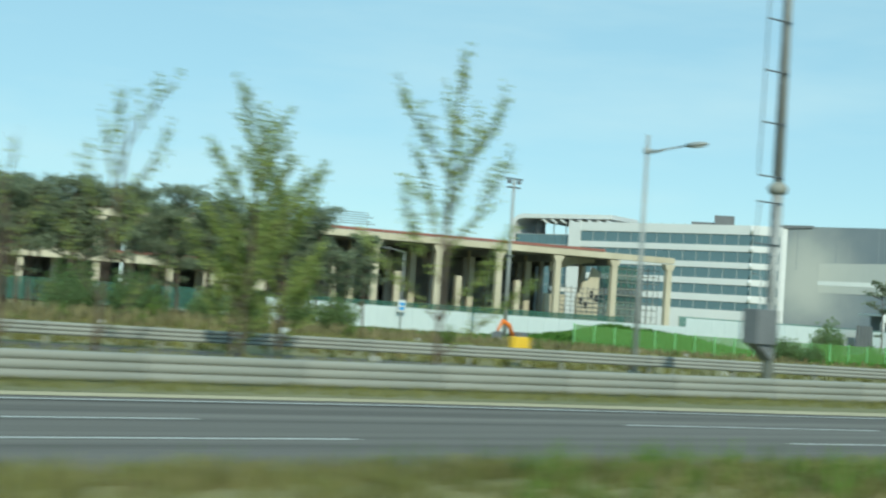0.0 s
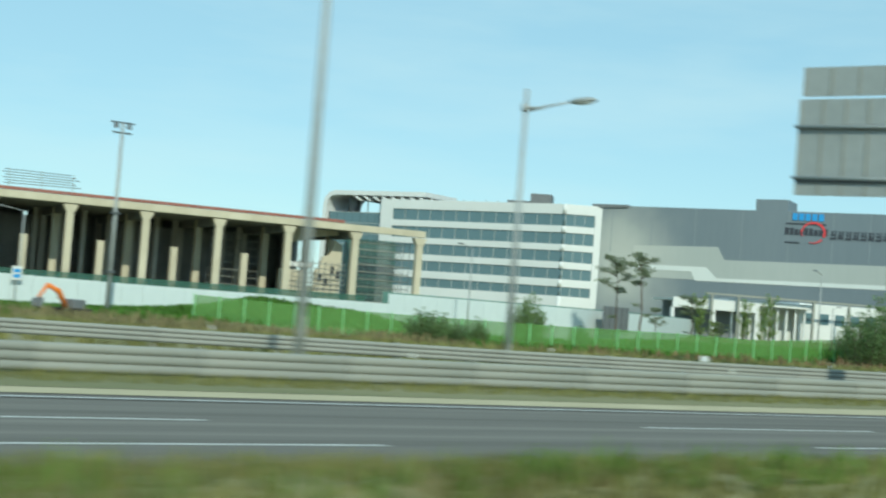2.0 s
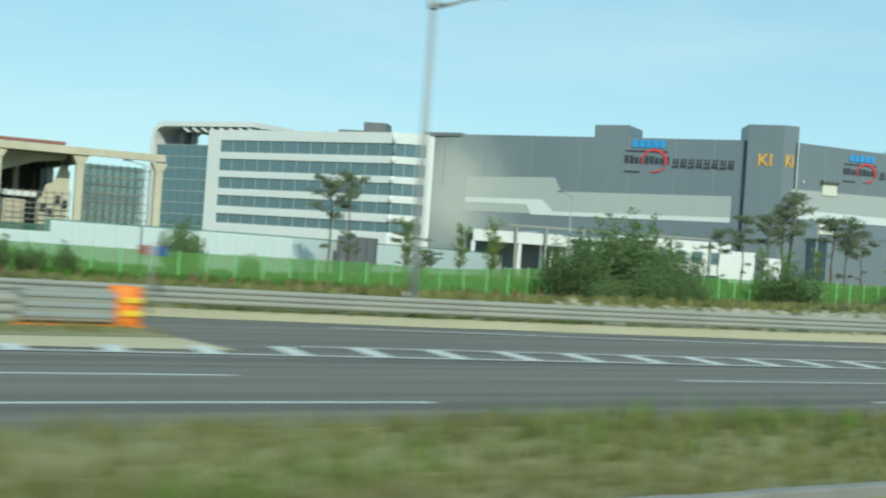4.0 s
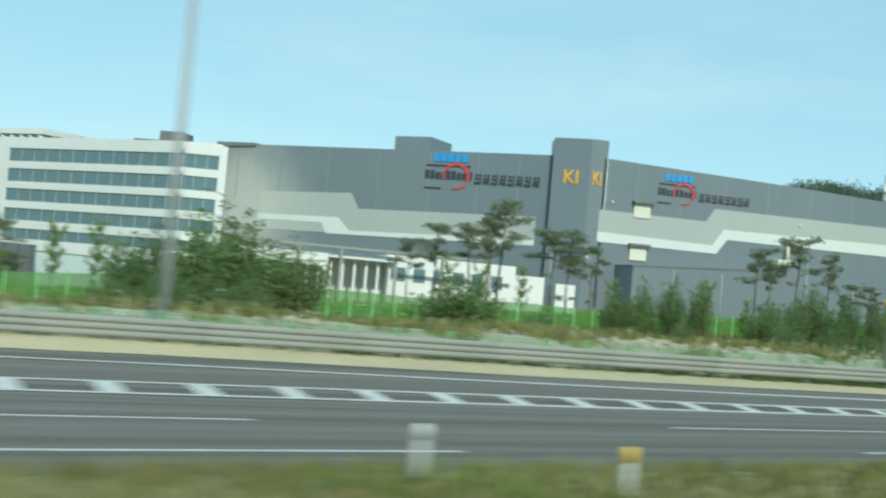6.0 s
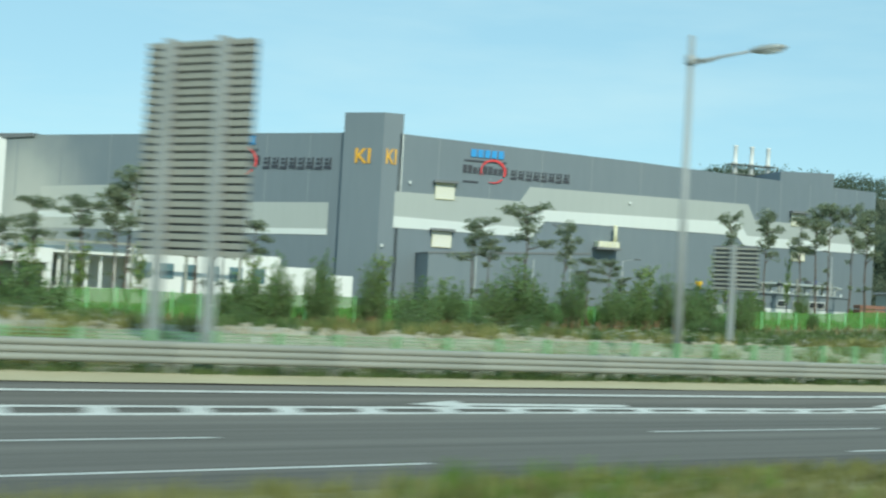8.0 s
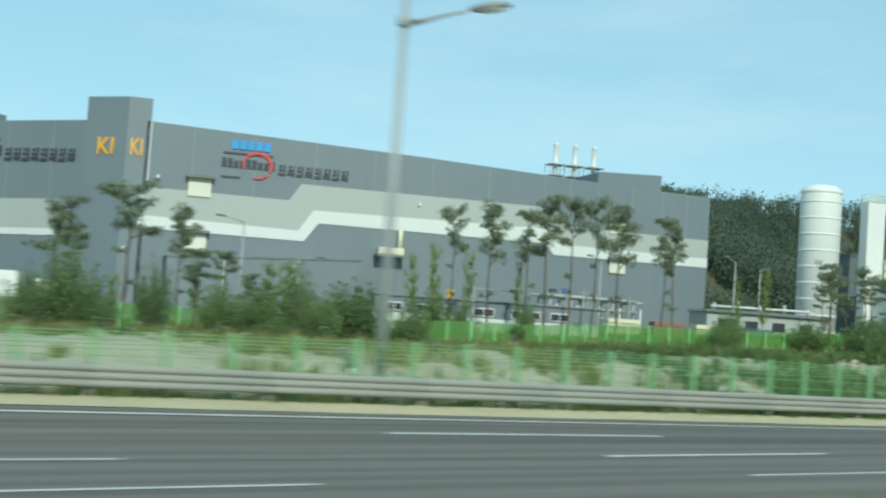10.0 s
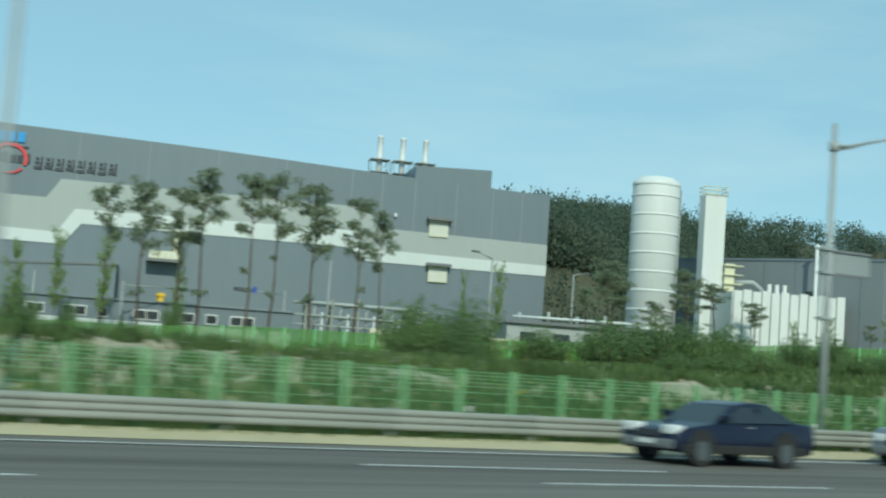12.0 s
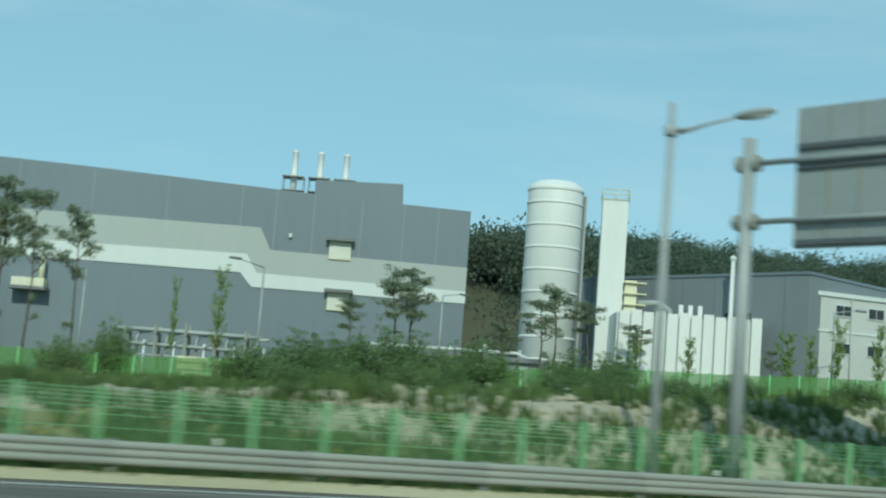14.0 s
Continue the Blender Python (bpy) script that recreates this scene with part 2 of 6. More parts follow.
def bm_path(bm, pts, radii, n=8):
    """A bent tube through the points."""
    pts = [Vector(p) for p in pts]
    rings = []
    for i, p in enumerate(pts):
        d = (pts[min(i + 1, len(pts) - 1)] - pts[max(i - 1, 0)]).normalized()
        q = d.to_track_quat("Z", "Y").to_matrix()
        rings.append([bm.verts.new(p + q @ Vector((radii[i] * math.cos(k * math.tau / n), radii[i] * math.sin(k * math.tau / n), 0))) for k in range(n)])
    for a, b in zip(rings, rings[1:]):
        for k in range(n):
            f = bm.faces.new((a[k], a[(k + 1) % n], b[(k + 1) % n], b[k]))
            f.smooth = True
    bm.faces.new(rings[0][::-1])
    bm.faces.new(rings[-1])
    return bm


def bm_lathe(bm, prof, n=24, centre=(0, 0)):
    rings = [[bm.verts.new((centre[0] + r * math.cos(k * math.tau / n), centre[1] + r * math.sin(k * math.tau / n), z)) for k in range(n)] for r, z in prof]
    for a, b in zip(rings, rings[1:]):
        for k in range(n):
            f = bm.faces.new((a[k], a[(k + 1) % n], b[(k + 1) % n], b[k]))
            f.smooth = True
    bm.faces.new(rings[0][::-1])
    bm.faces.new(rings[-1])
    return bm


def bm_prism(bm, outline, y0, y1):
    """An outline in x and z pushed from y0 to y1."""
    a = [bm.verts.new((x, y0, z)) for x, z in outline]
    b = [bm.verts.new((x, y1, z)) for x, z in outline]
    bm.faces.new(a)
    bm.faces.new(b[::-1])
    for i in range(len(a)):
        j = (i + 1) % len(a)
        bm.faces.new((a[j], a[i], b[i], b[j]))
    bmesh.ops.recalc_face_normals(bm, faces=bm.faces)
    return bm


def mesh_of(name, bm, mat):
    me = bpy.data.meshes.new(name)
    bm.to_mesh(me)
    bm.free()
    me.materials.append(mat)
    return me


def part(name, bm, mat, parent=None, label="", at=None):
    ob = new(name, mesh_of(name, bm, mat) if isinstance(bm, bmesh.types.BMesh) else bm)
    if parent:
        ob.parent = parent
    if at is not None:
        ob.matrix_basis = at
    if label:
        ob["label"] = label
    return ob


def thing(name, m, label, category, group="", kind=""):
    ob = new(name)
    ob.matrix_basis = m
    return tagged(ob, label, category, group, kind)


def B():
    return bmesh.new()


def smooth(a, b, v):
    k = min(1.0, max(0.0, (v - a) / (b - a)))
    return k * k * (3 - 2 * k)


def table(rows, x):
    if x <= rows[0][0]:
        return rows[0][1]
    for (a, p), (b, q) in zip(rows, rows[1:]):
        if x <= b:
            return p + (q - p) * (x - a) / (b - a)
    return rows[-1][1]



# ---- lie of the land ----
RAIL_LINE = [(-80, 62.0), (-20, 55.0), (10, 50.0), (40, 44.0), (64, 38.2), (90, 32.4), (102, 30.2), (115, 28.6), (128, 27.5), (140, 26.9), (163, 26.1), (185, 25.8), (210, 25.7), (235, 26.6), (256, 27.3), (300, 28.5), (420, 31.0)]
RAIL_RISE = [(-80, 0.0), (64, 0.0), (90, 0.15), (115, 0.33), (210, 0.45), (256, 0.52), (420, 0.6)]
SITE_RISE = [(-80, 0.4), (30, 0.3), (60, -0.4), (84, -0.9), (118, -0.9), (131, -0.8), (140, -0.3), (170, 0.0), (190, 0.5), (205, 1.1), (222, 1.5), (234, 2.15), (252, 2.7), (262, 3.1), (276, 3.9), (293, 4.9), (330, 5.7), (420, 7.0)]
BANK_RISE = [(-80, 0.3), (60, 0.3), (84, 0.4), (98, 0.6), (110, 0.75), (122, 0.98), (139, 1.12), (160, 1.2), (176, 1.35), (195, 1.55), (215, 2.0), (244, 2.0), (252, 2.45), (257, 2.7), (267, 3.2), (300, 4.1), (420, 4.6)]
MOUND_RISE = [(-90, 0.34), (20, 0.34), (62, 0.28), (95, 0.12), (150, 0.05), (190, 0.0), (420, 0.0)]
SITE_FROM = [(-90, 44), (70, 44), (92, 40), (115, 38), (195, 36.5), (230, 46), (420, 50)]
RIDGE = [Vector((298, 140, 3)), Vector((309, 151, 15.0)), Vector((355, 192, 21.0)), Vector((400, 235, 28.5)), Vector((450, 258, 34)), Vector((520, 240, 35)), Vector((700, 215, 34)), Vector((1500, 200, 28))]


def rail_y(x):
    return sum(table(RAIL_LINE, x + d) for d in (-8, -4, 0, 4, 8)) / 5


def rail_z(x):
    return table(RAIL_RISE, x)


NEAR_RISE = [(-90, 0.0), (165, 0.0), (205, 0.26), (260, 0.32), (420, 0.35)]
RISE_FROM = [(-90, 22.0), (165, 22.0), (205, 16.0), (420, 16.0)]


def road_z(x, y):
    near, y0 = table(NEAR_RISE, x), table(RISE_FROM, x)
    k = max(0.0, min(1.0, (y - y0) / (rail_y(x) - 1.8 - y0)))
    return near * smooth(13.2, 15.8, y) + (rail_z(x) - near) * k


def hill_z(x, y):
    """Height of the wooded hill over its foot."""
    if x < 220 or y < 120:
        return 0.0
    p, best, crest = Vector((x, y)), 1e9, 0
    for a, b in zip(RIDGE, RIDGE[1:]):
        d = (b - a).xy
        k = max(0.0, min(1.0, (p - a.xy).dot(d) / d.length_squared))
        q = a.lerp(b, k)
        gap = (p - q.xy).length
        if gap < best:
            best, crest = gap, q.z
    wide = 8 + 2.3 * crest
    lumps = 1.0 + 0.10 * noise.noise((x * 0.02, y * 0.02, 8))
    return crest * lumps * (1 - smooth(0, wide, best)) if best < wide else 0.0


def kerb_y(x):
    return table([(-90, 10.6), (52, 10.4), (60, 9.3), (74, 8.6), (300, 8.6)], x)


def land_z(x, y):
    """The height of the ground."""
    if y < kerb_y(x) + 0.15:
        return 0.0 if y < kerb_y(x) else 0.04
    if y < 13.3:
        return 0.06 + table(MOUND_RISE, x) * smooth(10.3, 11.8, y) * (1 - smooth(12.4, 13.2, y)) - 0.14 * smooth(12.9, 13.2, y)
    ry = rail_y(x)
    if y < ry + 0.3:
        return road_z(x, y) - 0.06
    near = rail_z(x) - 0.06
    bank = near + (table(BANK_RISE, x) - near) * smooth(ry + 0.8, ry + 6.5, y)
    site = table(SITE_RISE, x)
    z = bank + (site - bank) * smooth(table(SITE_FROM, x), table(SITE_FROM, x) + 24 - 8 * smooth(190, 230, x), y)
    if 10 < x < 420 and ry + 3 < y < 90:
        z += 0.22 * noise.noise((x * 0.13, y * 0.13, 3)) * smooth(ry + 3, ry + 8, y)
    if 70 < x < 116 and 92 < y < 124:
        z += 2.1 * math.exp(-((x - 94) / 12) ** 2 - ((y - 106.5) / 4.5) ** 2) * (1 + 0.3 * noise.noise((x * 0.2, y * 0.2, 9)))
    return z + hill_z(x, y)

# ---- ground and road ----
def sheet(name, xs, ys, height, mat, label, category="ground"):
    verts = [(x, y, height(x, y)) for y in ys for x in xs]
    n = len(xs)
    faces = [(j * n + i, j * n + i + 1, (j + 1) * n + i + 1, (j + 1) * n + i) for j in range(len(ys) - 1) for i in range(n - 1)]
    me = bpy.data.meshes.new(name)
    me.from_pydata(verts, [], faces)
    me.materials.append(mat)
    for p in me.polygons:
        p.use_smooth = True
    return tagged(new(name, me), label, category, kind="structure")


def steps(a, b, d):
    n = max(1, round((b - a) / d))
    return [a + (b - a) * i / n for i in range(n + 1)]


xs = [-1500, -700, -300] + steps(-90, 420, 4) + steps(440, 900, 20) + [1300, 2500]
ys = [-1500, -300, -60, 0, 8.4] + steps(8.6, 13.4, 0.2) + steps(14, 64, 1.0) + steps(66, 130, 4) + steps(140, 460, 16) + [600, 1200, 2500]
ground = sheet("ground", xs, ys, land_z, SOIL, "rough verge of soil, dry grass and green weeds")
ground.data.materials.append(FORESTFLOOR)
for p in ground.data.polygons:
    if p.center.y > 110 and hill_z(p.center.x, p.center.y) > 0.4:
        p.material_index = 1


def ribbon(name, x0, x1, near, far, mat, lift, dx=2.0, cross=1):
    xs = steps(x0, x1, dx)
    verts, faces = [], []
    for x in xs:
        a, b = near(x), far(x)
        for k in range(cross + 1):
            y = a + (b - a) * k / cross
            verts.append((x, y, road_z(x, y) + lift))
    for i in range(len(xs) - 1):
        for k in range(cross):
            o = i * (cross + 1) + k
            faces.append((o, o + cross + 1, o + cross + 2, o + 1))
    me = bpy.data.meshes.new(name)
    me.from_pydata(verts, [], faces)
    me.materials.append(mat)
    return new(name, me)


road = tagged(ribbon("road", -90, 420, lambda x: 13.2, lambda x: rail_y(x) - 0.2, ASPHALT, 0.0, cross=14), "worn grey asphalt carriageway with white lane markings", "road", kind="structure")
near_road = tagged(ribbon("road", -300, 420, lambda x: -8.0, lambda x: kerb_y(x), ASPHALT, 0.006, dx=4), "worn grey asphalt carriageway beside the grass median", "road", kind="structure")

LINE_N = [(0, 19.2), (16, 19.1), (36, 17.5), (56, 17.3), (75, 16.7), (100, 15.4), (160, 15.4), (205, 16.5)]
LINE_M = [(0, 21.9), (16, 22.2), (36, 20.7), (54, 20.5), (75, 20.2), (100, 18.8), (160, 18.9), (205, 19.0)]
LINE_O = [(0, 25.3), (16, 25.4), (36, 24.0), (54, 23.9), (75, 23.8), (100, 22.2), (160, 22.2), (205, 21.3)]
GORE = [(66, 24.6), (82, 25.4), (100, 23.8), (110, 23.6), (150, 22.75), (176, 22.3)]


def mark(x0, x1, mid, half, lift=0.006, dx=2.0):
    ob = ribbon("lane_marking", x0, x1, lambda x: mid(x) - half, lambda x: mid(x) + half, PAINT, lift, dx)
    ob.parent = road
    return ob


DASH_AT = [(-5, -64.0), (0, 19.4), (2, 53.4), (5, 104.4), (8, 154.3), (11, 202.6), (22, 380.0)]
for k in range(-4, 20):
    a = table(DASH_AT, k)
    mark(a, a + 7.2, lambda x: table(LINE_M, x), 0.075)
    mark(a + 1.4, a + 8.6, lambda x: table(LINE_N, x), 0.075)
    if a > 175:
        mark(a - 2.3, a + 4.9, lambda x: table(LINE_O, x), 0.075)
mark(-90, 176, lambda x: table(LINE_O, x), 0.085, 0.022)
mark(86, 400, lambda x: rail_y(x) - table([(90, 2.9), (114, 2.8), (149, 2.5), (205, 2.0)], x), 0.085, 0.016)
mark(82, 176, lambda x: table(GORE, x), 0.08, 0.014)
# hatching of the gore
for k in range(56):
    x = 69.5 + 1.87 * k
    y0, y1 = table(LINE_O, x) + 0.08, table(GORE, x) - 0.06
    if y1 - y0 < 0.2:
        continue
    me = bpy.data.meshes.new("hatch_bar")
    lean = 0.28 * (y1 - y0)
    me.from_pydata([(x, y0, road_z(x, y0) + 0.018), (x + 0.5, y0, road_z(x, y0) + 0.018), (x + 0.5 + lean, y1, road_z(x, y1) + 0.018), (x + lean, y1, road_z(x, y1) + 0.018)], [], [(0, 1, 2, 3)])
    me.materials.append(PAINT)
    new("hatch_bar", me).parent = road
# arrows on the slip lane
for ax in (153, 168, 231, 247):
    yc = lambda x: rail_y(x) - 3.4 if x < 200 else 20.2
    mark(ax, ax + 4.6, yc, 0.1)
    ribbon("road_arrow", ax - 1.4, ax, lambda x: yc(x) - 0.35 * (x - ax + 1.4) / 1.4, lambda x: yc(x) + 0.35 * (x - ax + 1.4) / 1.4, PAINT, 0.006, 0.7).parent = road

# pale gutter strips under the guardrails
SAND_TO = [(0, 27.1), (16, 27.1), (36, 26.1), (60, 26.2), (80, 26.9)]
strip_a = tagged(ribbon("gutter", -90, 80, lambda x: table(LINE_O, x) + 0.85, lambda x: table(SAND_TO, x), SAND, 0.012, cross=2), "pale dusty concrete gutter strip along the guardrail", "gutter", kind="structure")
SAND_FROM = [(84, 1.3), (114, 1.0), (149, 1.6), (205, 0.8), (420, 0.8)]
SAND_LIFT = [(84, 0.16), (114, 0.24), (149, 0.08), (205, 0.16), (420, 0.16)]
strip_me = ribbon("gutter", 82, 420, lambda x: rail_y(x) - table(SAND_FROM, x), lambda x: rail_y(x) + 0.05, SAND, 0.012, cross=3)
for k, v in enumerate(strip_me.data.vertices):
    v.co.z += table(SAND_LIFT, v.co.x) * (k % 4) / 3 + 0.012 * noise.noise((v.co.x * 0.7, v.co.y * 2, 6))
strip_b = tagged(strip_me, "pale dusty concrete gutter strip along the guardrail", "gutter", kind="structure")
# grass between the two barriers
bed = [(-90, 60.0), (-20, 53.0), (10, 44.0), (40, 38.5), (64, 33.6), (82, 30.2)]
island = tagged(ribbon("verge", -90, 80, lambda x: table(SAND_TO, x), lambda x: max(29.9, table(bed, x)), SOIL, 0.02, cross=6), "grassy island between the two guardrails", "verge", kind="structure")

# kerb of the median, stone by stone
kerb = thing("kerb", pose(0, 0, 0), "row of grey kerb stones along the grass median", "kerb", kind="structure")
stone = mesh_of("kerb_stone", bm_box(B(), 0, 0.985, 0.0, 0.2, -0.1, 0.16, 0.02), KERB)
for x in range(-10, 290):
    part("kerb_stone", stone, KERB, kerb, at=pose(x, kerb_y(x) + 0.012 * math.sin(x * 1.7), 0.006 * math.sin(x * 2.3), 0, 0, math.degrees(math.atan(kerb_y(x + 1) - kerb_y(x)))))


# ---- plants ----
rng = np.random.default_rng(5)


def quads(name, corners, mat):
    """One mesh of many loose leaves: corners is n x 4 x 3."""
    n = len(corners)
    me = bpy.data.meshes.new(name)
    me.from_pydata(corners.reshape(-1, 3).tolist(), [], np.arange(4 * n).reshape(n, 4).tolist())
    me.materials.append(mat)
    return me


def leaves_at(points, size, droop=0.0, flat=0.0):
    """Pointed leaves of about the given size at the points, turned at random."""
    n = len(points)
    d = rng.normal(size=(n, 3))
    d[:, 2] = d[:, 2] * (1 - flat) - droop
    d /= np.linalg.norm(d, axis=1)[:, None] + 1e-9
    s = np.cross(d, rng.normal(size=(n, 3)))
    s /= np.linalg.norm(s, axis=1)[:, None] + 1e-9
    L = (size * rng.uniform(0.6, 1.4, n))[:, None]
    return np.stack([points, points + d * L * 0.5 + s * L * 0.28, points + d * L, points + d * L * 0.5 - s * L * 0.28], 1)


def cloud(centre, radii, n):
    """Points in an uneven ball, more of them near its skin."""
    p = rng.normal(size=(n, 3))
    p /= np.linalg.norm(p, axis=1)[:, None]
    p *= rng.uniform(0.35, 1.0, n)[:, None] ** 0.5
    return np.array(centre) + p * np.array(radii)


def blades(name, spots, tall, mat, wide=0.03):
    """Grass: three crossed, bent blades at each spot."""
    n = len(spots)
    out = []
    for k in range(3):
        a = rng.uniform(0, math.tau, n)
        d = np.stack([np.cos(a), np.sin(a), 0 * a], 1)
        h = (tall * rng.uniform(0.5, 1.3, n))[:, None]
        w = wide * np.stack([-np.sin(a), np.cos(a), 0 * a], 1)
        up = np.array([0, 0, 1.0])
        o = spots + 0.05 * d
        out.append(np.stack([o - w, o + w, o + d * h * 0.35 + up * h + w * 0.2, o + d * h * 0.35 + up * h - w * 0.2], 1))
    return quads(name, np.concatenate(out), mat)


def spots_on(x0, x1, y0, y1, n, keep=None):
    x, y = rng.uniform(x0, x1, n), rng.uniform(0, 1, n)
    pts = []
    for a, b in zip(x, y):
        lo, hi = y0(a), y1(a)
        c = lo + (hi - lo) * b
        if keep is None or keep(a, c):
            pts.append((a, c, land_z(a, c) - 0.02))
    return np.array(pts)


def patch(s):
    return lambda x, y: noise.noise((x * s, y * s * 1.5, 7.7)) + rng.normal() * 0.18 > 0.0


grass = new("grass", blades("grass", spots_on(-4, 275, lambda x: kerb_y(x) + 0.25, lambda x: 13.1, 28000), 0.20, GRASS, 0.026))
tagged(grass, "long green and yellowing grass on the median", "grass", kind="stuff")
tuft_pts = spots_on(-4, 275, lambda x: kerb_y(x) + 0.4, lambda x: 12.9, 6200, lambda x, y: noise.noise((x * 0.12, y * 0.5, 1)) > 0.12)
tagged(new("weeds", blades("weeds", tuft_pts, 0.34, WEED, 0.03)), "taller fresh green weeds on the median", "weeds", kind="stuff")
dry = spots_on(-4, 275, lambda x: kerb_y(x) + 0.25, lambda x: 13.1, 17000, lambda x, y: noise.noise((x * 0.2, y * 0.7, 4)) > 0.05)
tagged(new("dry_grass", blades("dry_grass", dry, 0.2, STRAW, 0.02)), "dry straw-coloured grass on the median", "grass", kind="stuff")
tagged(new("weeds", blades("weeds", spots_on(-60, 79, lambda x: 29.95, lambda x: max(30.2, table(bed, x)), 9000), 0.35, GRASS, 0.04)), "weeds and grass between the two guardrails", "weeds", kind="stuff")
edge = spots_on(84, 380, lambda x: rail_y(x) - 0.12, lambda x: rail_y(x) + 0.5, 11000)
tagged(new("weeds", blades("weeds", edge + np.array([0, 0, 0.1]), 0.24, BANKWEED, 0.035)), "low green weeds under the guardrail", "weeds", kind="stuff")
edge = spots_on(-60, 80, lambda x: 27.5, lambda x: 29.9, 7000)
tagged(new("weeds", blades("weeds", edge, 0.22, GRASS, 0.03)), "low weeds under the guardrail", "weeds", kind="stuff")
def off_bank(x, y):
    """Weeds thin out where the bank is bare gravel."""
    return x < 104 or y > rail_y(x) + 9.5 or rng.random() < 0.16 + 0.8 * smooth(188, 215, x) * (1 - smooth(3.5, 6.5, y - rail_y(x)))


verge_pts = spots_on(5, 330, lambda x: rail_y(x) + 1.0, lambda x: 78 - 12 * smooth(222, 230, x), 36000, off_bank)
tagged(new("weeds", blades("weeds", verge_pts[verge_pts[:, 0] < 150], 0.32, GRASS, 0.09)), "rank green weeds on the verge", "weeds", kind="stuff")
tagged(new("weeds", blades("weeds", verge_pts[verge_pts[:, 0] >= 150], 0.36, BANKWEED, 0.09)), "dark green weeds on the bank", "weeds", kind="stuff")
brown = spots_on(5, 330, lambda x: rail_y(x) + 2.0 if x < 92 else 66.0, lambda x: 82, 22000, lambda x, y: rng.random() < (0.4 if x < 104 else 0.10 if x > 195 else 0.3) and noise.noise((x * 0.05, y * 0.075, 7.7)) + rng.normal() * 0.18 > 0.0)
tagged(new("dry_weeds", blades("dry_weeds", brown, 0.45, STRAW, 0.08)), "brown dry weeds on the verge", "weeds", kind="stuff")
tall = spots_on(90, 330, lambda x: 66, lambda x: 84, 3000, patch(0.04))
tagged(new("tall_weeds", blades("tall_weeds", tall, 0.75, RUSSET, 0.10)), "tall reddish brown weeds before the site fence", "weeds", kind="stuff")
dry_tall = spots_on(5, 96, lambda x: max(58, rail_y(x) + 10), lambda x: 92, 6000, patch(0.04))
tagged(new("tall_weeds", blades("tall_weeds", dry_tall, 0.7, STRAW, 0.09)), "tall pale straw and seed heads before the hoarding", "weeds", kind="stuff")
mound = spots_on(74, 112, lambda x: 101, lambda x: 114, 7000)
tagged(new("lawn", blades("lawn", mound, 0.4, LAWN, 0.12)), "bright green grass on a low mound", "grass", kind="stuff")
field = spots_on(60, 330, lambda x: 84 - 0.05 * (x - 150) if x > 100 else 100, lambda x: 112, 16000)
tagged(new("lawn", blades("lawn", field, 0.5, LAWN, 0.16)), "bright green grass of the factory site", "grass", kind="stuff")
# pale flowering weeds and rubble on the bank
def heap(x, y):
    """Height of the tipped rubble over the bank."""
    s = (y - rail_y(x) - 3.2) / 5.6
    if not 0 < s < 1 or x < 140:
        return 0.0
    ramp = min(1.0, 0.25 + max(0.0, x - 170) / 40)
    return 0.7 * ramp * math.sin(math.pi * s) * max(0.0, 0.16 + 0.42 * noise.noise((x * 0.27, y * 0.2, 14)) + 0.22 * noise.noise((x * 0.9, y * 0.9, 3)))


def lift(pts, share=1.0):
    return pts + np.array([(0, 0, share * heap(x, y)) for x, y, z in pts])


bank = spots_on(112, 330, lambda x: rail_y(x) + 1.2, lambda x: rail_y(x) + 9, 12000, patch(0.11))
bank = lift(bank)
tagged(new("flowers", quads("flowers", leaves_at(bank + np.array([0, 0, 0.35]) + rng.normal(size=bank.shape) * 0.16, 0.09), PALEBLOOM)), "pale white flowering weeds on the bank", "flowers", kind="stuff")
clumps = spots_on(118, 330, lambda x: rail_y(x) + 1.2, lambda x: rail_y(x) + 9.5, 26000, lambda x, y: noise.noise((x * 0.4, y * 0.5, 31)) > 0.22 - 0.55 * smooth(180, 215, x) * (1 - smooth(3.5, 7.5, y - rail_y(x))))
clumps = lift(clumps)
tagged(new("weeds", blades("weeds", clumps[clumps[:, 0] < 200], 0.42, GRASS, 0.06)), "clumps of green weeds between the rubble", "weeds", kind="stuff")
rank = spots_on(196, 330, lambda x: rail_y(x) + 0.7, lambda x: rail_y(x) + 10, 15000, lambda x, y: noise.noise((x * 0.16, y * 0.22, 12)) < -0.02 - 0.35 * smooth(246, 256, x) * smooth(1.5, 3.5, y - rail_y(x)))
tagged(new("weeds", blades("weeds", np.concatenate([clumps[clumps[:, 0] >= 200], lift(rank)]), 0.46, BANKWEED, 0.06)), "rank dark green weeds behind the wire fence", "weeds", kind="stuff")
gold = spots_on(190, 330, lambda x: rail_y(x) + 0.8, lambda x: rail_y(x) + 4.5, 9000, lambda x, y: noise.noise((x * 0.35, y * 0.35, 21)) > 0.28)
tagged(new("flowers", quads("flowers", leaves_at(gold + np.array([0, 0, 0.4]) + rng.normal(size=gold.shape) * 0.18, 0.10), GOLDBLOOM)), "ochre-yellow flowering weeds behind the wire fence", "flowers", kind="stuff")


def gravel_z(x, y):
    return land_z(x, y) + heap(x, y) + 0.05 + 0.10 * noise.noise((x * 0.9, y * 0.9, 2))


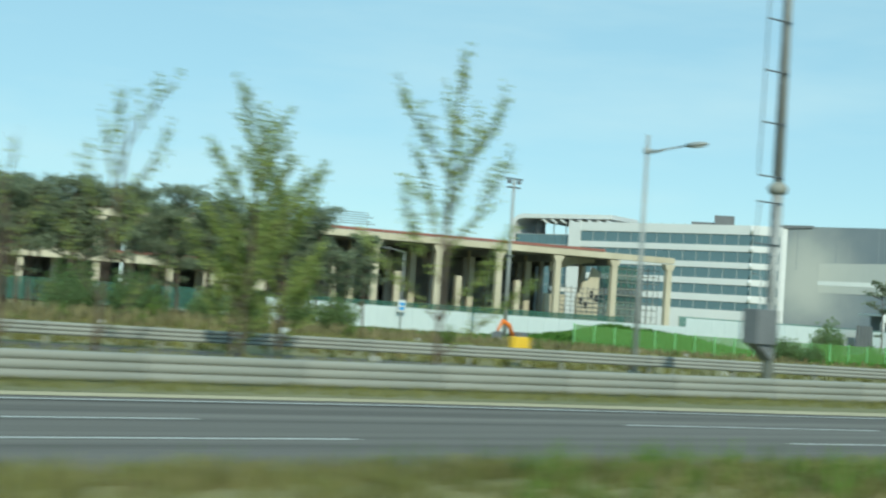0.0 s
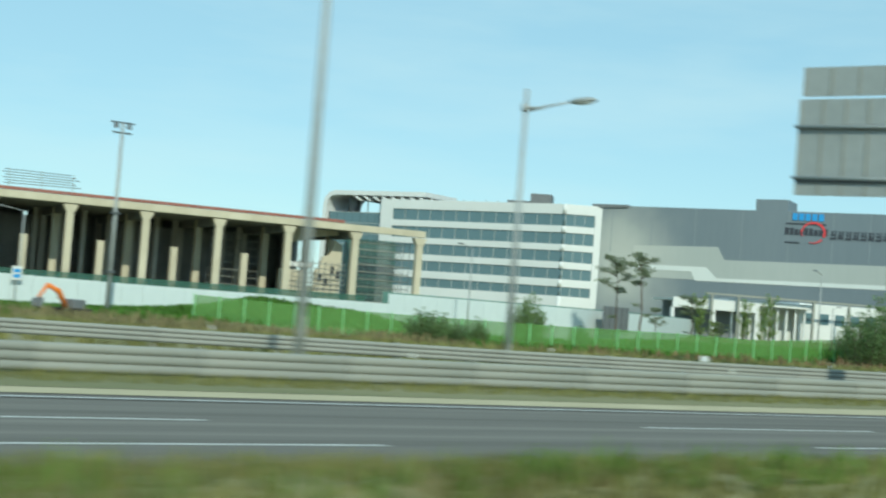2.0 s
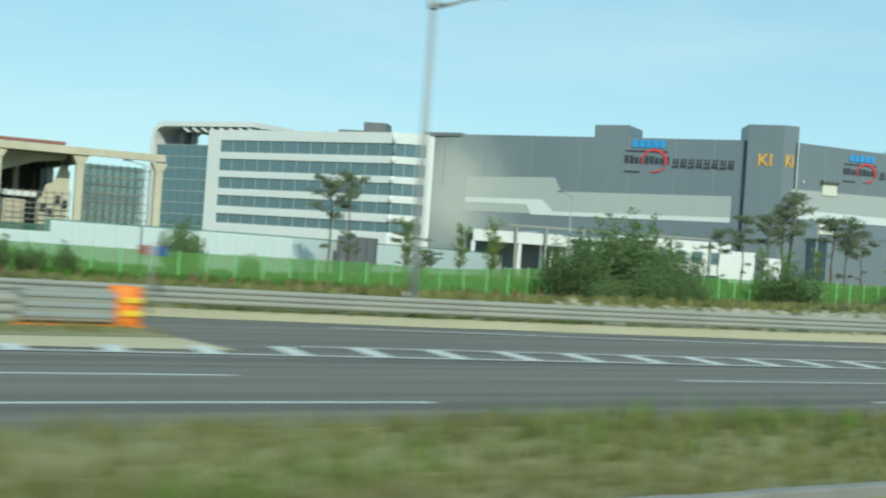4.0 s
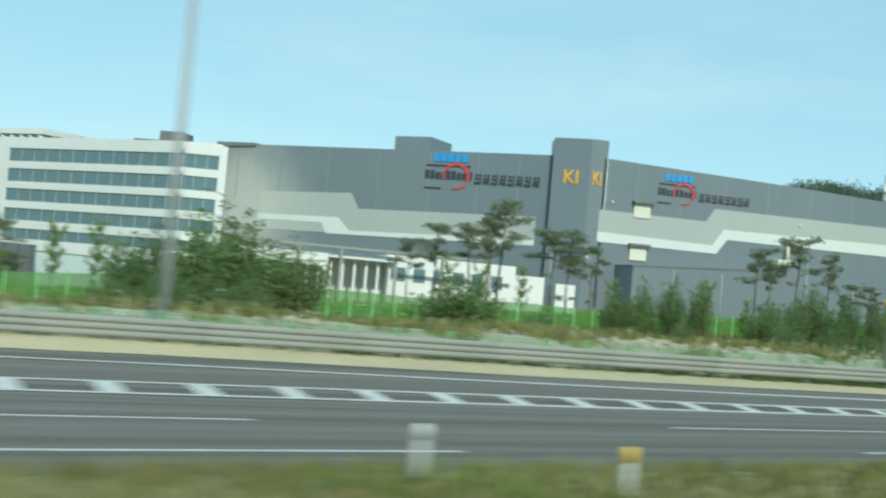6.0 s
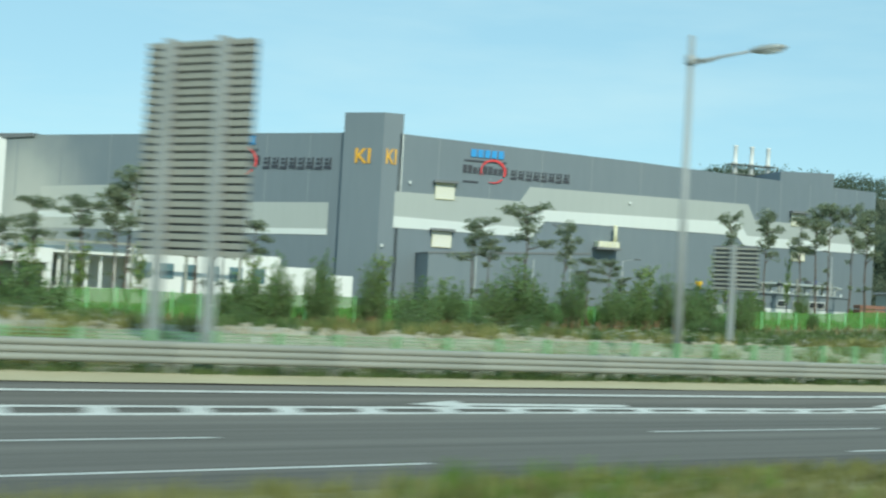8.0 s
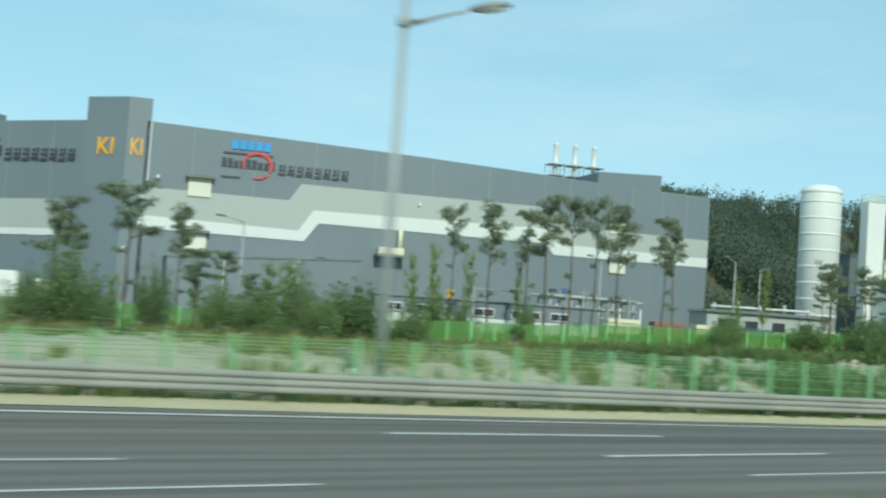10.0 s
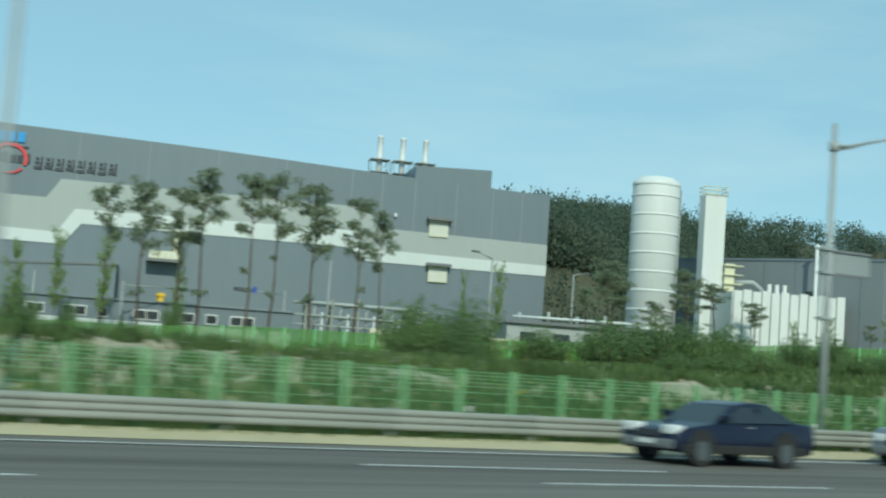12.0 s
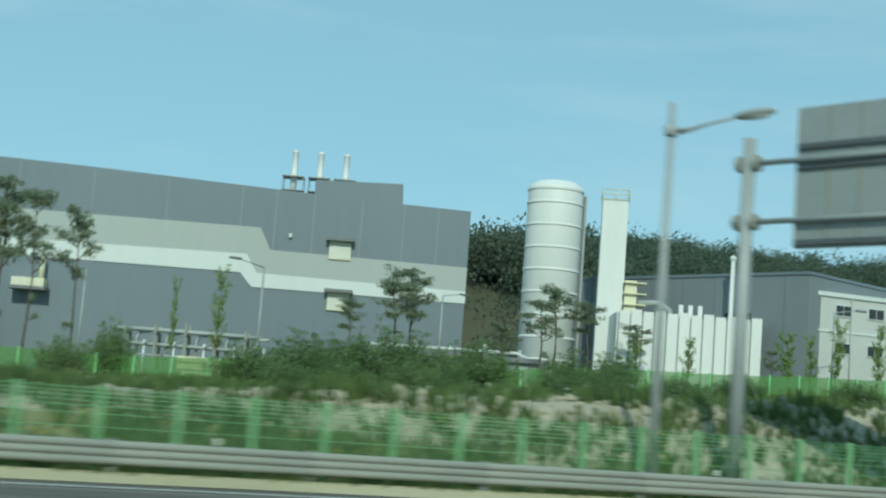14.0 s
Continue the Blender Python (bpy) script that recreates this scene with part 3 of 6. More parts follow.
verts, faces = [], []
xs = steps(98, 335, 0.8)
for x in xs:
    a = rail_y(x) + 1.0 + (3.4 - 2.2 * smooth(247, 256, x)) * smooth(190, 222, x) + 1.2 * noise.noise((x * 0.22, 0, 5))
    b = rail_y(x) + 9.0 + 1.6 * noise.noise((x * 0.17, 4, 5))
    for k in range(12):
        y = a + (b - a) * k / 11
        verts.append((x, y, gravel_z(x, y) - (0.12 if k in (0, 11) else 0)))
for i in range(len(xs) - 1):
    for k in range(11):
        o = i * 12 + k
        faces.append((o, o + 12, o + 13, o + 1))
me = bpy.data.meshes.new("gravel_bank")
me.from_pydata(verts, [], faces)
me.materials.append(STONE)
tagged(new("gravel_bank", me), "pale gravel and broken stone on the bank", "gravel", kind="structure")
stones = []
for k in range(5):
    q = bmesh.ops.create_icosphere
    bm = B()
    q(bm, subdivisions=1, radius=1.0)
    for v in bm.verts:
        v.co += Vector((random.uniform(-1, 1), random.uniform(-1, 1), random.uniform(-1, 1))) * 0.25
    bm.verts.ensure_lookup_table()
    stones.append((np.array([v.co[:] for v in bm.verts]), np.array([[v.index for v in f.verts] for f in bm.faces])))
    bm.free()
verts, faces, n = [], [], 0
for x, y, z in lift(spots_on(100, 330, lambda x: rail_y(x) + 2.0, lambda x: rail_y(x) + 9.0, 4200, patch(0.12))):
    r = random.uniform(0.05, 0.17) * (1.6 if random.random() < 0.08 else 1)
    p, f = random.choice(stones)
    a = random.uniform(0, math.tau)
    c, s_ = math.cos(a) * r, math.sin(a) * r
    verts.append(p @ np.array([[c, s_, 0], [-s_, c, 0], [0, 0, r * 0.8]]) + np.array([x, y, z + 0.06 + r * 0.3]))
    faces.append(f + n)
    n += len(p)
me = bpy.data.meshes.new("rubble")
me.from_pydata(np.concatenate(verts).tolist(), [], np.concatenate(faces).tolist())
me.materials.append(STONE)
tagged(new("rubble", me), "pale broken rubble on the bank", "rubble", kind="stuff")


# ---- barriers ----
def beam_mesh(name, length, ribs, z0, z1, mat):
    """A corrugated steel beam along x."""
    bm = B()
    prof = []
    n = ribs * 10
    for i in range(n + 1):
        k = i / n
        prof.append((-0.085 * abs(math.sin(k * ribs * math.pi)) ** 0.4, z0 + (z1 - z0) * k))
    ring = [(y, z) for y, z in prof] + [(y + 0.012, z) for y, z in prof[::-1]]
    a = [bm.verts.new((0, y, z)) for y, z in ring]
    b = [bm.verts.new((length, y, z)) for y, z in ring]
    for i in range(len(ring)):
        j = (i + 1) % len(ring)
        f = bm.faces.new((a[i], b[i], b[j], a[j]))
        f.smooth = True
    bm.faces.new(a[::-1])
    bm.faces.new(b)
    bmesh.ops.recalc_face_normals(bm, faces=bm.faces)
    return mesh_of(name, bm, mat)


def rail_run(name, x0, x1, line, base, ribs, z0, z1, label, step=4.0):
    e = thing(name, pose(0, 0, 0), label, "guardrail")
    beam = None
    post = mesh_of("rail_post", bm_box(B(), -0.06, 0.06, 0.03, 0.16, -0.35, z1 + 0.03, 0.01), GALV)
    cap = mesh_of("reflector", bm_box(B(), -0.05, 0.05, -0.02, 0.02, z1 + 0.03, z1 + 0.16, 0.008), PAINT)
    x, k = x0, 0
    while x < x1 - 0.1:
        y, z, y2, z2 = line(x), base(x), line(x + step), base(x + step)
        run = math.hypot(step, y2 - y)
        if beam is None:
            beam = beam_mesh("rail_beam", 1.0, ribs, z0, z1, GALV)
        m = Matrix.Translation((x, y, z)) @ Matrix.Rotation(math.atan2(y2 - y, step), 4, "Z") @ Matrix.Rotation(-math.atan2(z2 - z, run), 4, "Y") @ Matrix.Diagonal((run + 0.03, 1, 1, 1))
        part("rail_beam", beam, GALV, e, at=m)
        part("rail_post", post, GALV, e, at=pose(x, y, z, 0, 0, math.degrees(math.atan2(y2 - y, step))))
        if k % 3 == 1:
            part("reflector", cap, PAINT, e, "small white reflector", at=pose(x + 2, y, z))
        x, k = x + step, k + 1
    return e


rail_run("guardrail", -60, 79, lambda x: 29.7, lambda x: 0.04, 3, 0.02, 0.66, "galvanised three-wave steel guardrail on posts")
rail_run("guardrail", -60, 380, rail_y, rail_z, 3, 0.30, 0.76, "galvanised three-wave steel guardrail on posts")

# crash cushion at the nose of the gore
cushion = thing("crash_cushion", pose(78.75, 29.75, 0.06), "crash cushion with grey flanks and an orange nose", "crash cushion")
part("flank", bm_box(B(), -1.2, 0.9, -0.3, 0.3, 0.1, 0.80, 0.04), GALV, cushion)
for k in range(3):
    part("band", bm_box(B(), -1.25, 0.92, -0.33, 0.33, 0.18 + 0.22 * k, 0.28 + 0.22 * k, 0.02), SIGNBACK, cushion)
bm = bm_lathe(B(), [(0.36, 0.0), (0.38, 0.05), (0.38, 0.86), (0.34, 0.92)], 16, (1.25, 0))
part("nose", bm, ORANGE, cushion, "bright orange rounded nose")
for k in range(2):
    part("chevron", bm_box(B(), 1.0, 1.5, -0.41, -0.375, 0.25 + 0.3 * k, 0.38 + 0.3 * k, 0.01), YELLOW, cushion, "yellow reflective stripe")
part("base_plate", bm_box(B(), -1.4, 1.6, -0.42, 0.42, -0.05, 0.04, 0.01), ORANGE, cushion)


# ---- lamps and masts ----
def street_lamp(x, y, z, tall=9.4, big=False):
    e = thing("street_lamp", pose(x, y, z), "tall grey steel street lamp with one curved arm beside the guardrail", "street lamp", "street lamps")
    part("pole", bm_tube(B(), (0, 0, 0), (0, 0, tall + 0.7), 0.125, 0.07, 12), POLE, e)
    part("base_flange", bm_box(B(), -0.22, 0.22, -0.22, 0.22, -0.3, 0.05, 0.02), CONCRETE, e)
    part("door_hatch", bm_box(B(), -0.06, 0.06, -0.135, -0.11, 0.6, 1.0, 0.005), GALV, e)
    d = Vector((1.25, -2.1, 0)).normalized()
    pts = [d * r + Vector((0, 0, tall + h)) for r, h in ((0.0, 0.0), (0.5, 0.03), (1.0, 0.13), (1.7, 0.25))]
    part("arm", bm_path(B(), pts, [0.05, 0.045, 0.04, 0.035]), POLE, e)
    part("arm_brace", bm_path(B(), [p + Vector((0, 0, -0.10 + 0.05 * i)) for i, p in enumerate(pts[:3])] + [pts[3]], [0.03, 0.03, 0.028, 0.025]), POLE, e)
    part("collar", bm_lathe(B(), [(0.13, tall - 0.12), (0.15, tall - 0.1), (0.15, tall + 0.12), (0.1, tall + 0.16)], 12), POLE, e)
    q = d.to_track_quat("X", "Z").to_matrix().to_4x4()
    bm = B()
    bmesh.ops.create_uvsphere(bm, u_segments=14, v_segments=8, radius=1.0, matrix=Matrix.Diagonal((0.52, 0.19, 0.12, 1)))
    head = part("lamp_head", bm, SIGNBACK, e, "flat rounded lamp head", at=Matrix.Translation(pts[3] + d * 0.42 + Vector((0, 0, 0.05))) @ q @ pose(0, 0, 0, 0, -6, 0))
    bm = B()
    bmesh.ops.create_uvsphere(bm, u_segments=12, v_segments=6, radius=1.0, matrix=Matrix.Diagonal((0.36, 0.14, 0.07, 1)))
    part("lens", bm, LIGHTCLAD, head, at=pose(0.05, 0, -0.075))
    return e


LAMPS = [(40.0, 44.9), (64.6, 39.0), (90.4, 33.1), (115.2, 29.3), (140.7, 27.6), (163.4, 26.8), (187.3, 26.6), (211.2, 26.5), (235.3, 27.4), (256.8, 28.2), (281, 29.0)]
first_lamp = street_lamp(LAMPS[0][0], LAMPS[0][1], 0.0)
for x, y in LAMPS[1:]:
    copy_thing(first_lamp, pose(x, y, 0.0))
tall_lamp = copy_thing(first_lamp, Matrix.Translation((52.6, 33.1, 0.05)) @ Matrix.Diagonal((1.15, 1.15, 1.52, 1)))
tagged(tall_lamp, "very tall grey steel street lamp between the guardrails")

mast = thing("mast", pose(36.7, 34.3, 0.1), "thick grey steel mast with a caged ladder and a grey cabinet", "mast")
part("shaft", bm_tube(B(), (0, 0, 0), (0, 0, 7.0), 0.20, 0.19, 16), POLE, mast)
part("upper_shaft", bm_tube(B(), (0, 0, 7.0), (0, 0, 22), 0.165, 0.12, 16), POLE, mast)
part("flange", bm_lathe(B(), [(0.2, 6.78), (0.31, 6.85), (0.34, 6.95), (0.34, 7.02), (0.30, 7.1), (0.17, 7.22)], 16), GALV, mast)
part("cabinet", bm_box(B(), -1.05, -0.05, -0.42, 0.3, 1.55, 2.75, 0.03), BOXGREY, mast, "dark grey steel cabinet")
bm = bm_prism(B(), [(-0.95, 1.55), (-0.15, 1.55), (-0.2, 1.0), (-0.55, 1.3)], -0.3, 0.2)
part("cabinet_bracket", bm, BOXGREY, mast)
for x in (-0.30, -0.48):
    part("ladder_rail", bm_tube(B(), (x, -0.2, 3.0), (x * 0.9, -0.2, 6.4), 0.022, n=6), DARKSTEEL, mast)
    part("ladder_rail", bm_tube(B(), (x, -0.2, 7.4), (x * 0.8, -0.2, 21), 0.022, n=6), DARKSTEEL, mast)
for z in [3.2 + 0.35 * k for k in range(10)] + [7.5 + 0.35 * k for k in range(38)]:
    part("rung", bm_tube(B(), (-0.28, -0.2, z), (-0.47, -0.2, z), 0.014, n=5), DARKSTEEL, mast)
for z0, z1, zs in ((5.0, 6.45, (5.0, 6.45)), (7.35, 20, (7.35, 9.2, 11.0, 12.8, 14.6, 16.4))):
    part("cage_bar", bm_tube(B(), (-1.2, -0.2, z0), (-1.05, -0.2, z1), 0.022, n=6), DARKSTEEL, mast)
    for z in zs:
        part("cage_hoop", bm_tube(B(), (0, -0.2, z), (-1.2, -0.2, z), 0.03, n=6), DARKSTEEL, mast)


# ---- signs, seen from the back ----
def sign_panel(e, x, y0, y1, z0, z1, ribs, bars):
    """A sheet across the road with upright stiffeners and level bars behind it."""
    p = part("sheet", bm_box(B(), x + 0.1, x + 0.13, y0, y1, z0, z1, 0.01), SIGNBACK, e, "grey aluminium back of a road sign")
    for k in range(ribs + 1):
        y = y0 + (y1 - y0) * k / ribs
        part("stiffener", bm_box(B(), x + 0.05, x + 0.1, y - 0.03, y + 0.03, z0 + 0.03, z1 - 0.03, 0.006), GALV, p)
    for z in bars:
        part("edge_bar", bm_box(B(), x + 0.0, x + 0.1, y0, y1, z - 0.07, z + 0.07, 0.01), DARKSTEEL, p)
    return p


tsign = thing("road_sign", pose(75.6, 30.6, 0.05, 0, 0, 20), "overhead road sign with two panels on one steel column", "road sign")
part("column", bm_tube(B(), (0, 0, 0), (0, 0, 10.6), 0.22, 0.18, 16), POLE, tsign)
part("column_cap", bm_lathe(B(), [(0.18, 10.55), (0.2, 10.6), (0.1, 10.72)], 16), POLE, tsign)
part("footing", bm_box(B(), -0.35, 0.35, -0.35, 0.35, -0.25, 0.12, 0.02), CONCRETE, tsign)
for z in (9.75, 7.85):
    part("cross_arm", bm_tube(B(), (0, -4.5, z - 0.1), (0, 4.4, z), 0.075, n=10), POLE, tsign)
    for s in (-0.32, 0.32):
        part("clamp", bm_lathe(B(), [(0.12, -0.06), (0.22, -0.05), (0.22, 0.05), (0.12, 0.06)], 14), GALV, tsign, at=pose(0, s, z - 0.02, 90, 0, 0))
sign_panel(tsign, 0.05, 0.85, 4.3, 7.2, 10.8, 4, (7.75, 9.75))
sign_panel(tsign, 0.05, 1.1, 4.2, 10.9, 12.0, 3, ())
sign_panel(tsign, 0.05, -4.9, -1.2, 7.15, 10.6, 4, (7.65, 9.7))
low = part("side_sign", bm_box(B(), 0.1, 0.14, -0.8, 0.4, 2.35, 4.45, 0.01), SIGNBACK, tsign, "small grey sign back lower on the column")
for z in (2.8, 3.5, 4.1):
    part("band", bm_lathe(B(), [(0.215, z - 0.04), (0.225, z), (0.215, z + 0.04)], 14), GALV, tsign)

louvre = thing("louvred_sign", pose(148.7, 27.75, rail_z(148), 0, 0, 23), "tall louvred grey sign back on two steel posts", "road sign")
for y in (0.75, -0.75):
    part("post", bm_box(B(), -0.1, 0.1, y - 0.11, y + 0.11, -0.2, 7.4, 0.02), POLE, louvre)
for k in range(27):
    z = 2.6 + 0.178 * k
    part("slat", bm_box(B(), 0.12, 0.20, -1.5, 1.5, z, z + 0.125, 0.01), GALV, louvre, at=pose(0, 0, 0))
part("backing", bm_box(B(), 0.21, 0.24, -1.5, 1.5, 2.6, 7.3), BOXGREY, louvre)

small = thing("louvred_sign", pose(172.3, 32.6, land_z(172.3, 32.6), 0, 0, 23), "small louvred grey sign back on one steel post", "road sign")
part("post", bm_box(B(), -0.07, 0.07, -0.09, 0.09, -0.3, 3.62, 0.015), POLE, small)
for k in range(10):
    z = 2.05 + 0.155 * k
    part("slat", bm_box(B(), 0.08, 0.16, -0.85, 0.75, z, z + 0.07, 0.008), GALV, small)
part("backing", bm_box(B(), 0.17, 0.19, -0.85, 0.75, 2.03, 3.58), BOXGREY, small)

gsign = thing("road_sign", pose(259.7, 29.0, rail_z(259), 0, 0, 20), "large overhead road sign on a steel column with two arms", "road sign")
part("column", bm_tube(B(), (0, 0, -0.2), (0, 0, 9.25), 0.2, 0.16, 16), POLE, gsign)
part("footing", bm_box(B(), -0.35, 0.35, -0.35, 0.35, -0.3, 0.1, 0.02), CONCRETE, gsign)
for z in (8.6, 7.1):
    part("cross_arm", bm_tube(B(), (0, 0.4, z), (0, -8.0, z), 0.075, n=10), POLE, gsign)
    for s in (-0.25, 0.25):
        part("clamp", bm_lathe(B(), [(0.12, -0.06), (0.21, -0.05), (0.21, 0.05), (0.12, 0.06)], 14), GALV, gsign, at=pose(0, s, z, 90, 0, 0))
sign_panel(gsign, 0.05, -8.2, -1.35, 6.4, 9.95, 8, (6.55, 8.45, 8.95))

plate = thing("road_sign", pose(235.3, 27.4, 0, 0, 0, 82), "long narrow sign back clamped to the lamp post", "road sign")
part("sheet", bm_box(B(), 0.16, 0.2, -1.7, 0.1, 5.7, 6.42, 0.01), SIGNBACK, plate)
for z in (5.72, 6.4):
    part("bar", bm_box(B(), 0.1, 0.16, -1.7, 0.25, z - 0.04, z + 0.04, 0.008), BOXGREY, plate)
part("rod", bm_box(B(), -0.03, 0.03, 0.22, 0.28, 4.3, 6.5, 0.01), LIGHTCLAD, plate, "thin white upright rod")
for z in (4.4, 5.72, 6.4):
    part("bracket", bm_box(B(), -0.13, 0.13, -0.13, 0.3, z - 0.04, z + 0.04, 0.01), POLE, plate)


# ---- markers ----
def marker(x, y, z, top):
    e = thing("marker_post", pose(x, y, z), "white plastic marker post with a coloured cap standing in grass", "marker post", "marker posts")
    part("post", bm_lathe(B(), [(0.05, -0.1), (0.05, 0.56), (0.045, 0.59)], 10), WHITE, e)
    part("cap", bm_lathe(B(), [(0.056, 0.47), (0.058, 0.60), (0.04, 0.64)], 10), top, e)
    part("foot", bm_lathe(B(), [(0.11, -0.1), (0.11, 0.03), (0.06, 0.07)], 10), RUBBER, e)


for x, y, cap in ((26.6, 12.7, WHITE), (27.35, 11.4, ORANGE), (68.2, 12.6, WHITE), (109.5, 11.8, WHITE), (111.5, 10.7, YELLOW), (150.8, 11.0, YELLOW), (188.5, 12.6, WHITE), (190.7, 10.8, YELLOW)):
    marker(x, y, land_z(x, y), cap)

warn = thing("warning_box", pose(34.7, 46.0, 0), "yellow warning light box on a short post behind the guardrail", "warning light")
part("post", bm_box(B(), -0.05, 0.05, -0.05, 0.05, -0.1, 0.9, 0.01), GALV, warn)
part("box", bm_box(B(), -0.42, 0.42, -0.16, 0.16, 0.72, 1.2, 0.04), YELLOW, warn, "orange-yellow plastic box")
for x in (24.5, 72.0):
    e = thing("delineator", pose(x, rail_y(x) + 0.1, 0.0), "pale delineator plate on the guardrail", "delineator")
    part("plate", bm_box(B(), -0.2, 0.2, -0.02, 0.02, 0.78, 1.02, 0.01), LIGHTCLAD, e)
    part("stem", bm_box(B(), -0.04, 0.04, -0.03, 0.03, 0.2, 0.8, 0.008), GALV, e)


# ---- green wire fence behind the guardrail ----
TOP_OVER = [(112, 0.88), (150, 0.96), (166, 1.15), (185, 1.5), (200, 1.68), (262, 1.75), (400, 1.75)]
fence = thing("wire_fence", pose(0, 0, 0), "bright green welded wire fence behind the guardrail", "fence")
post_me = mesh_of("fence_post", bm_box(B(), -0.055, 0.055, -0.055, 0.055, -1.0, 1.0, 0.01), FENCEGREEN)
mesh_me = mesh_of("mesh_panel", bm_box(B(), 0.0, 1.0, -0.006, 0.006, -1.0, 0.0), MESHNEAR)
wire_me = mesh_of("wire", bm_tube(B(), (0, 0, 0), (1, 0, 0), 0.007, n=5), FENCEGREEN)


def fence_turn(x, run):
    y, y2 = rail_y(x) + 0.42, rail_y(x + run) + 0.42
    z, z2 = rail_z(x) + table(TOP_OVER, x), rail_z(x + run) + table(TOP_OVER, x + run)
    return y, z, Matrix.Rotation(math.atan2(y2 - y, run), 4, "Z") @ Matrix.Rotation(-math.atan2(z2 - z, run), 4, "Y")


for k in range(147):
    x = 112.0 + 1.55 * k
    y, z, turn = fence_turn(x, 1.55)
    part("fence_post", post_me, FENCEGREEN, fence, at=pose(x, y, z - 0.96, 1.5 * math.sin(k * 3.1), 1.2 * math.sin(k * 1.7), 0))
    part("mesh_panel", mesh_me, MESHNEAR, fence, at=Matrix.Translation((x, y, z)) @ turn @ Matrix.Diagonal((1.55, 1, 1.6, 1)))
for k in range(37):
    x = 112.0 + 6.2 * k
    y, z, turn = fence_turn(x, 6.2)
    for h in (0.02, 0.10, 0.18, 0.27, 0.36, 0.5, 0.75, 1.1):
        part("wire", wire_me, FENCEGREEN, fence, at=Matrix.Translation((x, y, z - h)) @ turn @ Matrix.Diagonal((6.2, 1, 1, 1)))

# ---- green fence of the factory site ----
SITE_FENCE = [(78, 103.5), (88, 100.0), (100, 95.5), (118, 89.0), (135, 84.5), (177, 82.5), (215, 78.5), (240, 75.0), (262, 72.0), (300, 66.0), (340, 62.0)]
site_fence = thing("site_fence", pose(0, 0, 0), "bright green mesh fence on pale posts round the factory site", "fence")
post_me = mesh_of("fence_post", bm_box(B(), -0.05, 0.05, -0.05, 0.05, -0.4, 1.95, 0.01), netting("pale green post", (0.20, 0.50, 0.20), (0.32, 0.60, 0.30), 0.0))
mesh_me = mesh_of("mesh_panel", bm_box(B(), 0.0, 1.0, 0.06, 0.075, -0.1, 1.85), MESHFAR)
x = 83.0
while x < 330:
    y, y2 = table(SITE_FENCE, x), table(SITE_FENCE, x + 1.9)
    z, z2 = land_z(x, y), land_z(x + 1.9, y2)
    run = math.hypot(1.9, y2 - y)
    tall = 1.1 - 0.34 * smooth(190, 225, x)
    turn = Matrix.Rotation(math.atan2(y2 - y, 1.9), 4, "Z") @ Matrix.Rotation(-math.atan2(z2 - z, run), 4, "Y")
    part("fence_post", post_me, FENCEGREEN, site_fence, at=pose(x, y, z) @ Matrix.Diagonal((1, 1, tall, 1)))
    part("mesh_panel", mesh_me, MESHFAR, site_fence, at=Matrix.Translation((x, y, z)) @ turn @ Matrix.Diagonal((run, 1, tall, 1)))
    x += 1.9


# ---- buildings ----
def frame_at(a, b):
    """The pose of a front that runs from a to b in plan: x along it, y into the building."""
    return pose(a[0], a[1], 0, 0, 0, math.degrees(math.atan2(b[1] - a[1], b[0] - a[0])))


# grey factory: two fronts and a corner tower
R0, R1 = Vector((231.0, 135.3)), Vector((290.1, 110.7))
L0, L1 = Vector((201.6, 187.0)), Vector((227.4, 141.8))
factory = thing("factory", pose(0, 0, 0), "large grey metal-clad factory with pale bands and a corner tower", "factory")
RM, LM = frame_at(R0, R1), frame_at(L0, L1)
RL, LL = (R1 - R0).length, (L1 - L0).length


def side(m, outline, y0, y1, mat, name, label=""):
    return part(name, bm_prism(B(), outline, y0, y1), mat, factory, label, at=m)


side(RM, [(0, 0), (RL, 0), (RL, 20.3), (58, 20.45), (50, 20.75), (30, 21.6), (0, 22.5)], 0, 40, GREYCLAD, "wall", "grey ribbed metal wall")
side(LM, [(0, 0), (LL, 0), (LL, 22.6), (0, 22.1)], 0, 30, GREYCLAD, "wall", "grey ribbed metal wall")
side(RM, [(50.2, 20.0), (57.9, 20.0), (57.9, 22.25), (50.2, 22.0)], 0.1, 9, GREYCLAD, "roof_block")
side(LM, [(28.4, 22.2), (33.9, 22.2), (33.9, 24.4), (28.4, 24.3)], 0.2, 8, GREYCLAD, "roof_block")
side(LM, [(-0.6, 21.6), (6, 21.9), (6, 22.35), (-0.6, 22.3)], -0.3, 6, BOXGREY, "parapet")
# pale bands
side(RM, [(-0.2, 11.35), (17.2, 11.35), (18.7, 13.4), (44.4, 13.4), (45.5, 12.2), (RL + 0.02, 12.2), (RL + 0.02, 15.3), (46.8, 15.5), (45.8, 17.4), (16.6, 17.4), (15.4, 15.55), (-0.2, 15.6)], -0.05, 0.02, MIDCLAD, "pale_band", "pale grey band of cladding")
side(RM, [(-0.2, 11.3), (17.25, 11.3), (18.75, 13.35), (44.35, 13.35), (45.45, 12.15), (RL + 0.03, 12.15), (RL + 0.03, 13.2), (45.8, 13.4), (44.8, 15.0), (18.1, 14.7), (16.6, 12.4), (-0.2, 12.65)], -0.09, 0.02, LIGHTCLAD, "white_band", "white band of cladding")
side(LM, [(7.5, 9.8), (50.5, 10.2), (50.5, 14.1), (23.7, 13.6), (22.4, 15.8), (7.5, 15.3)], -0.05, 0.02, MIDCLAD, "pale_band", "pale grey band of cladding")
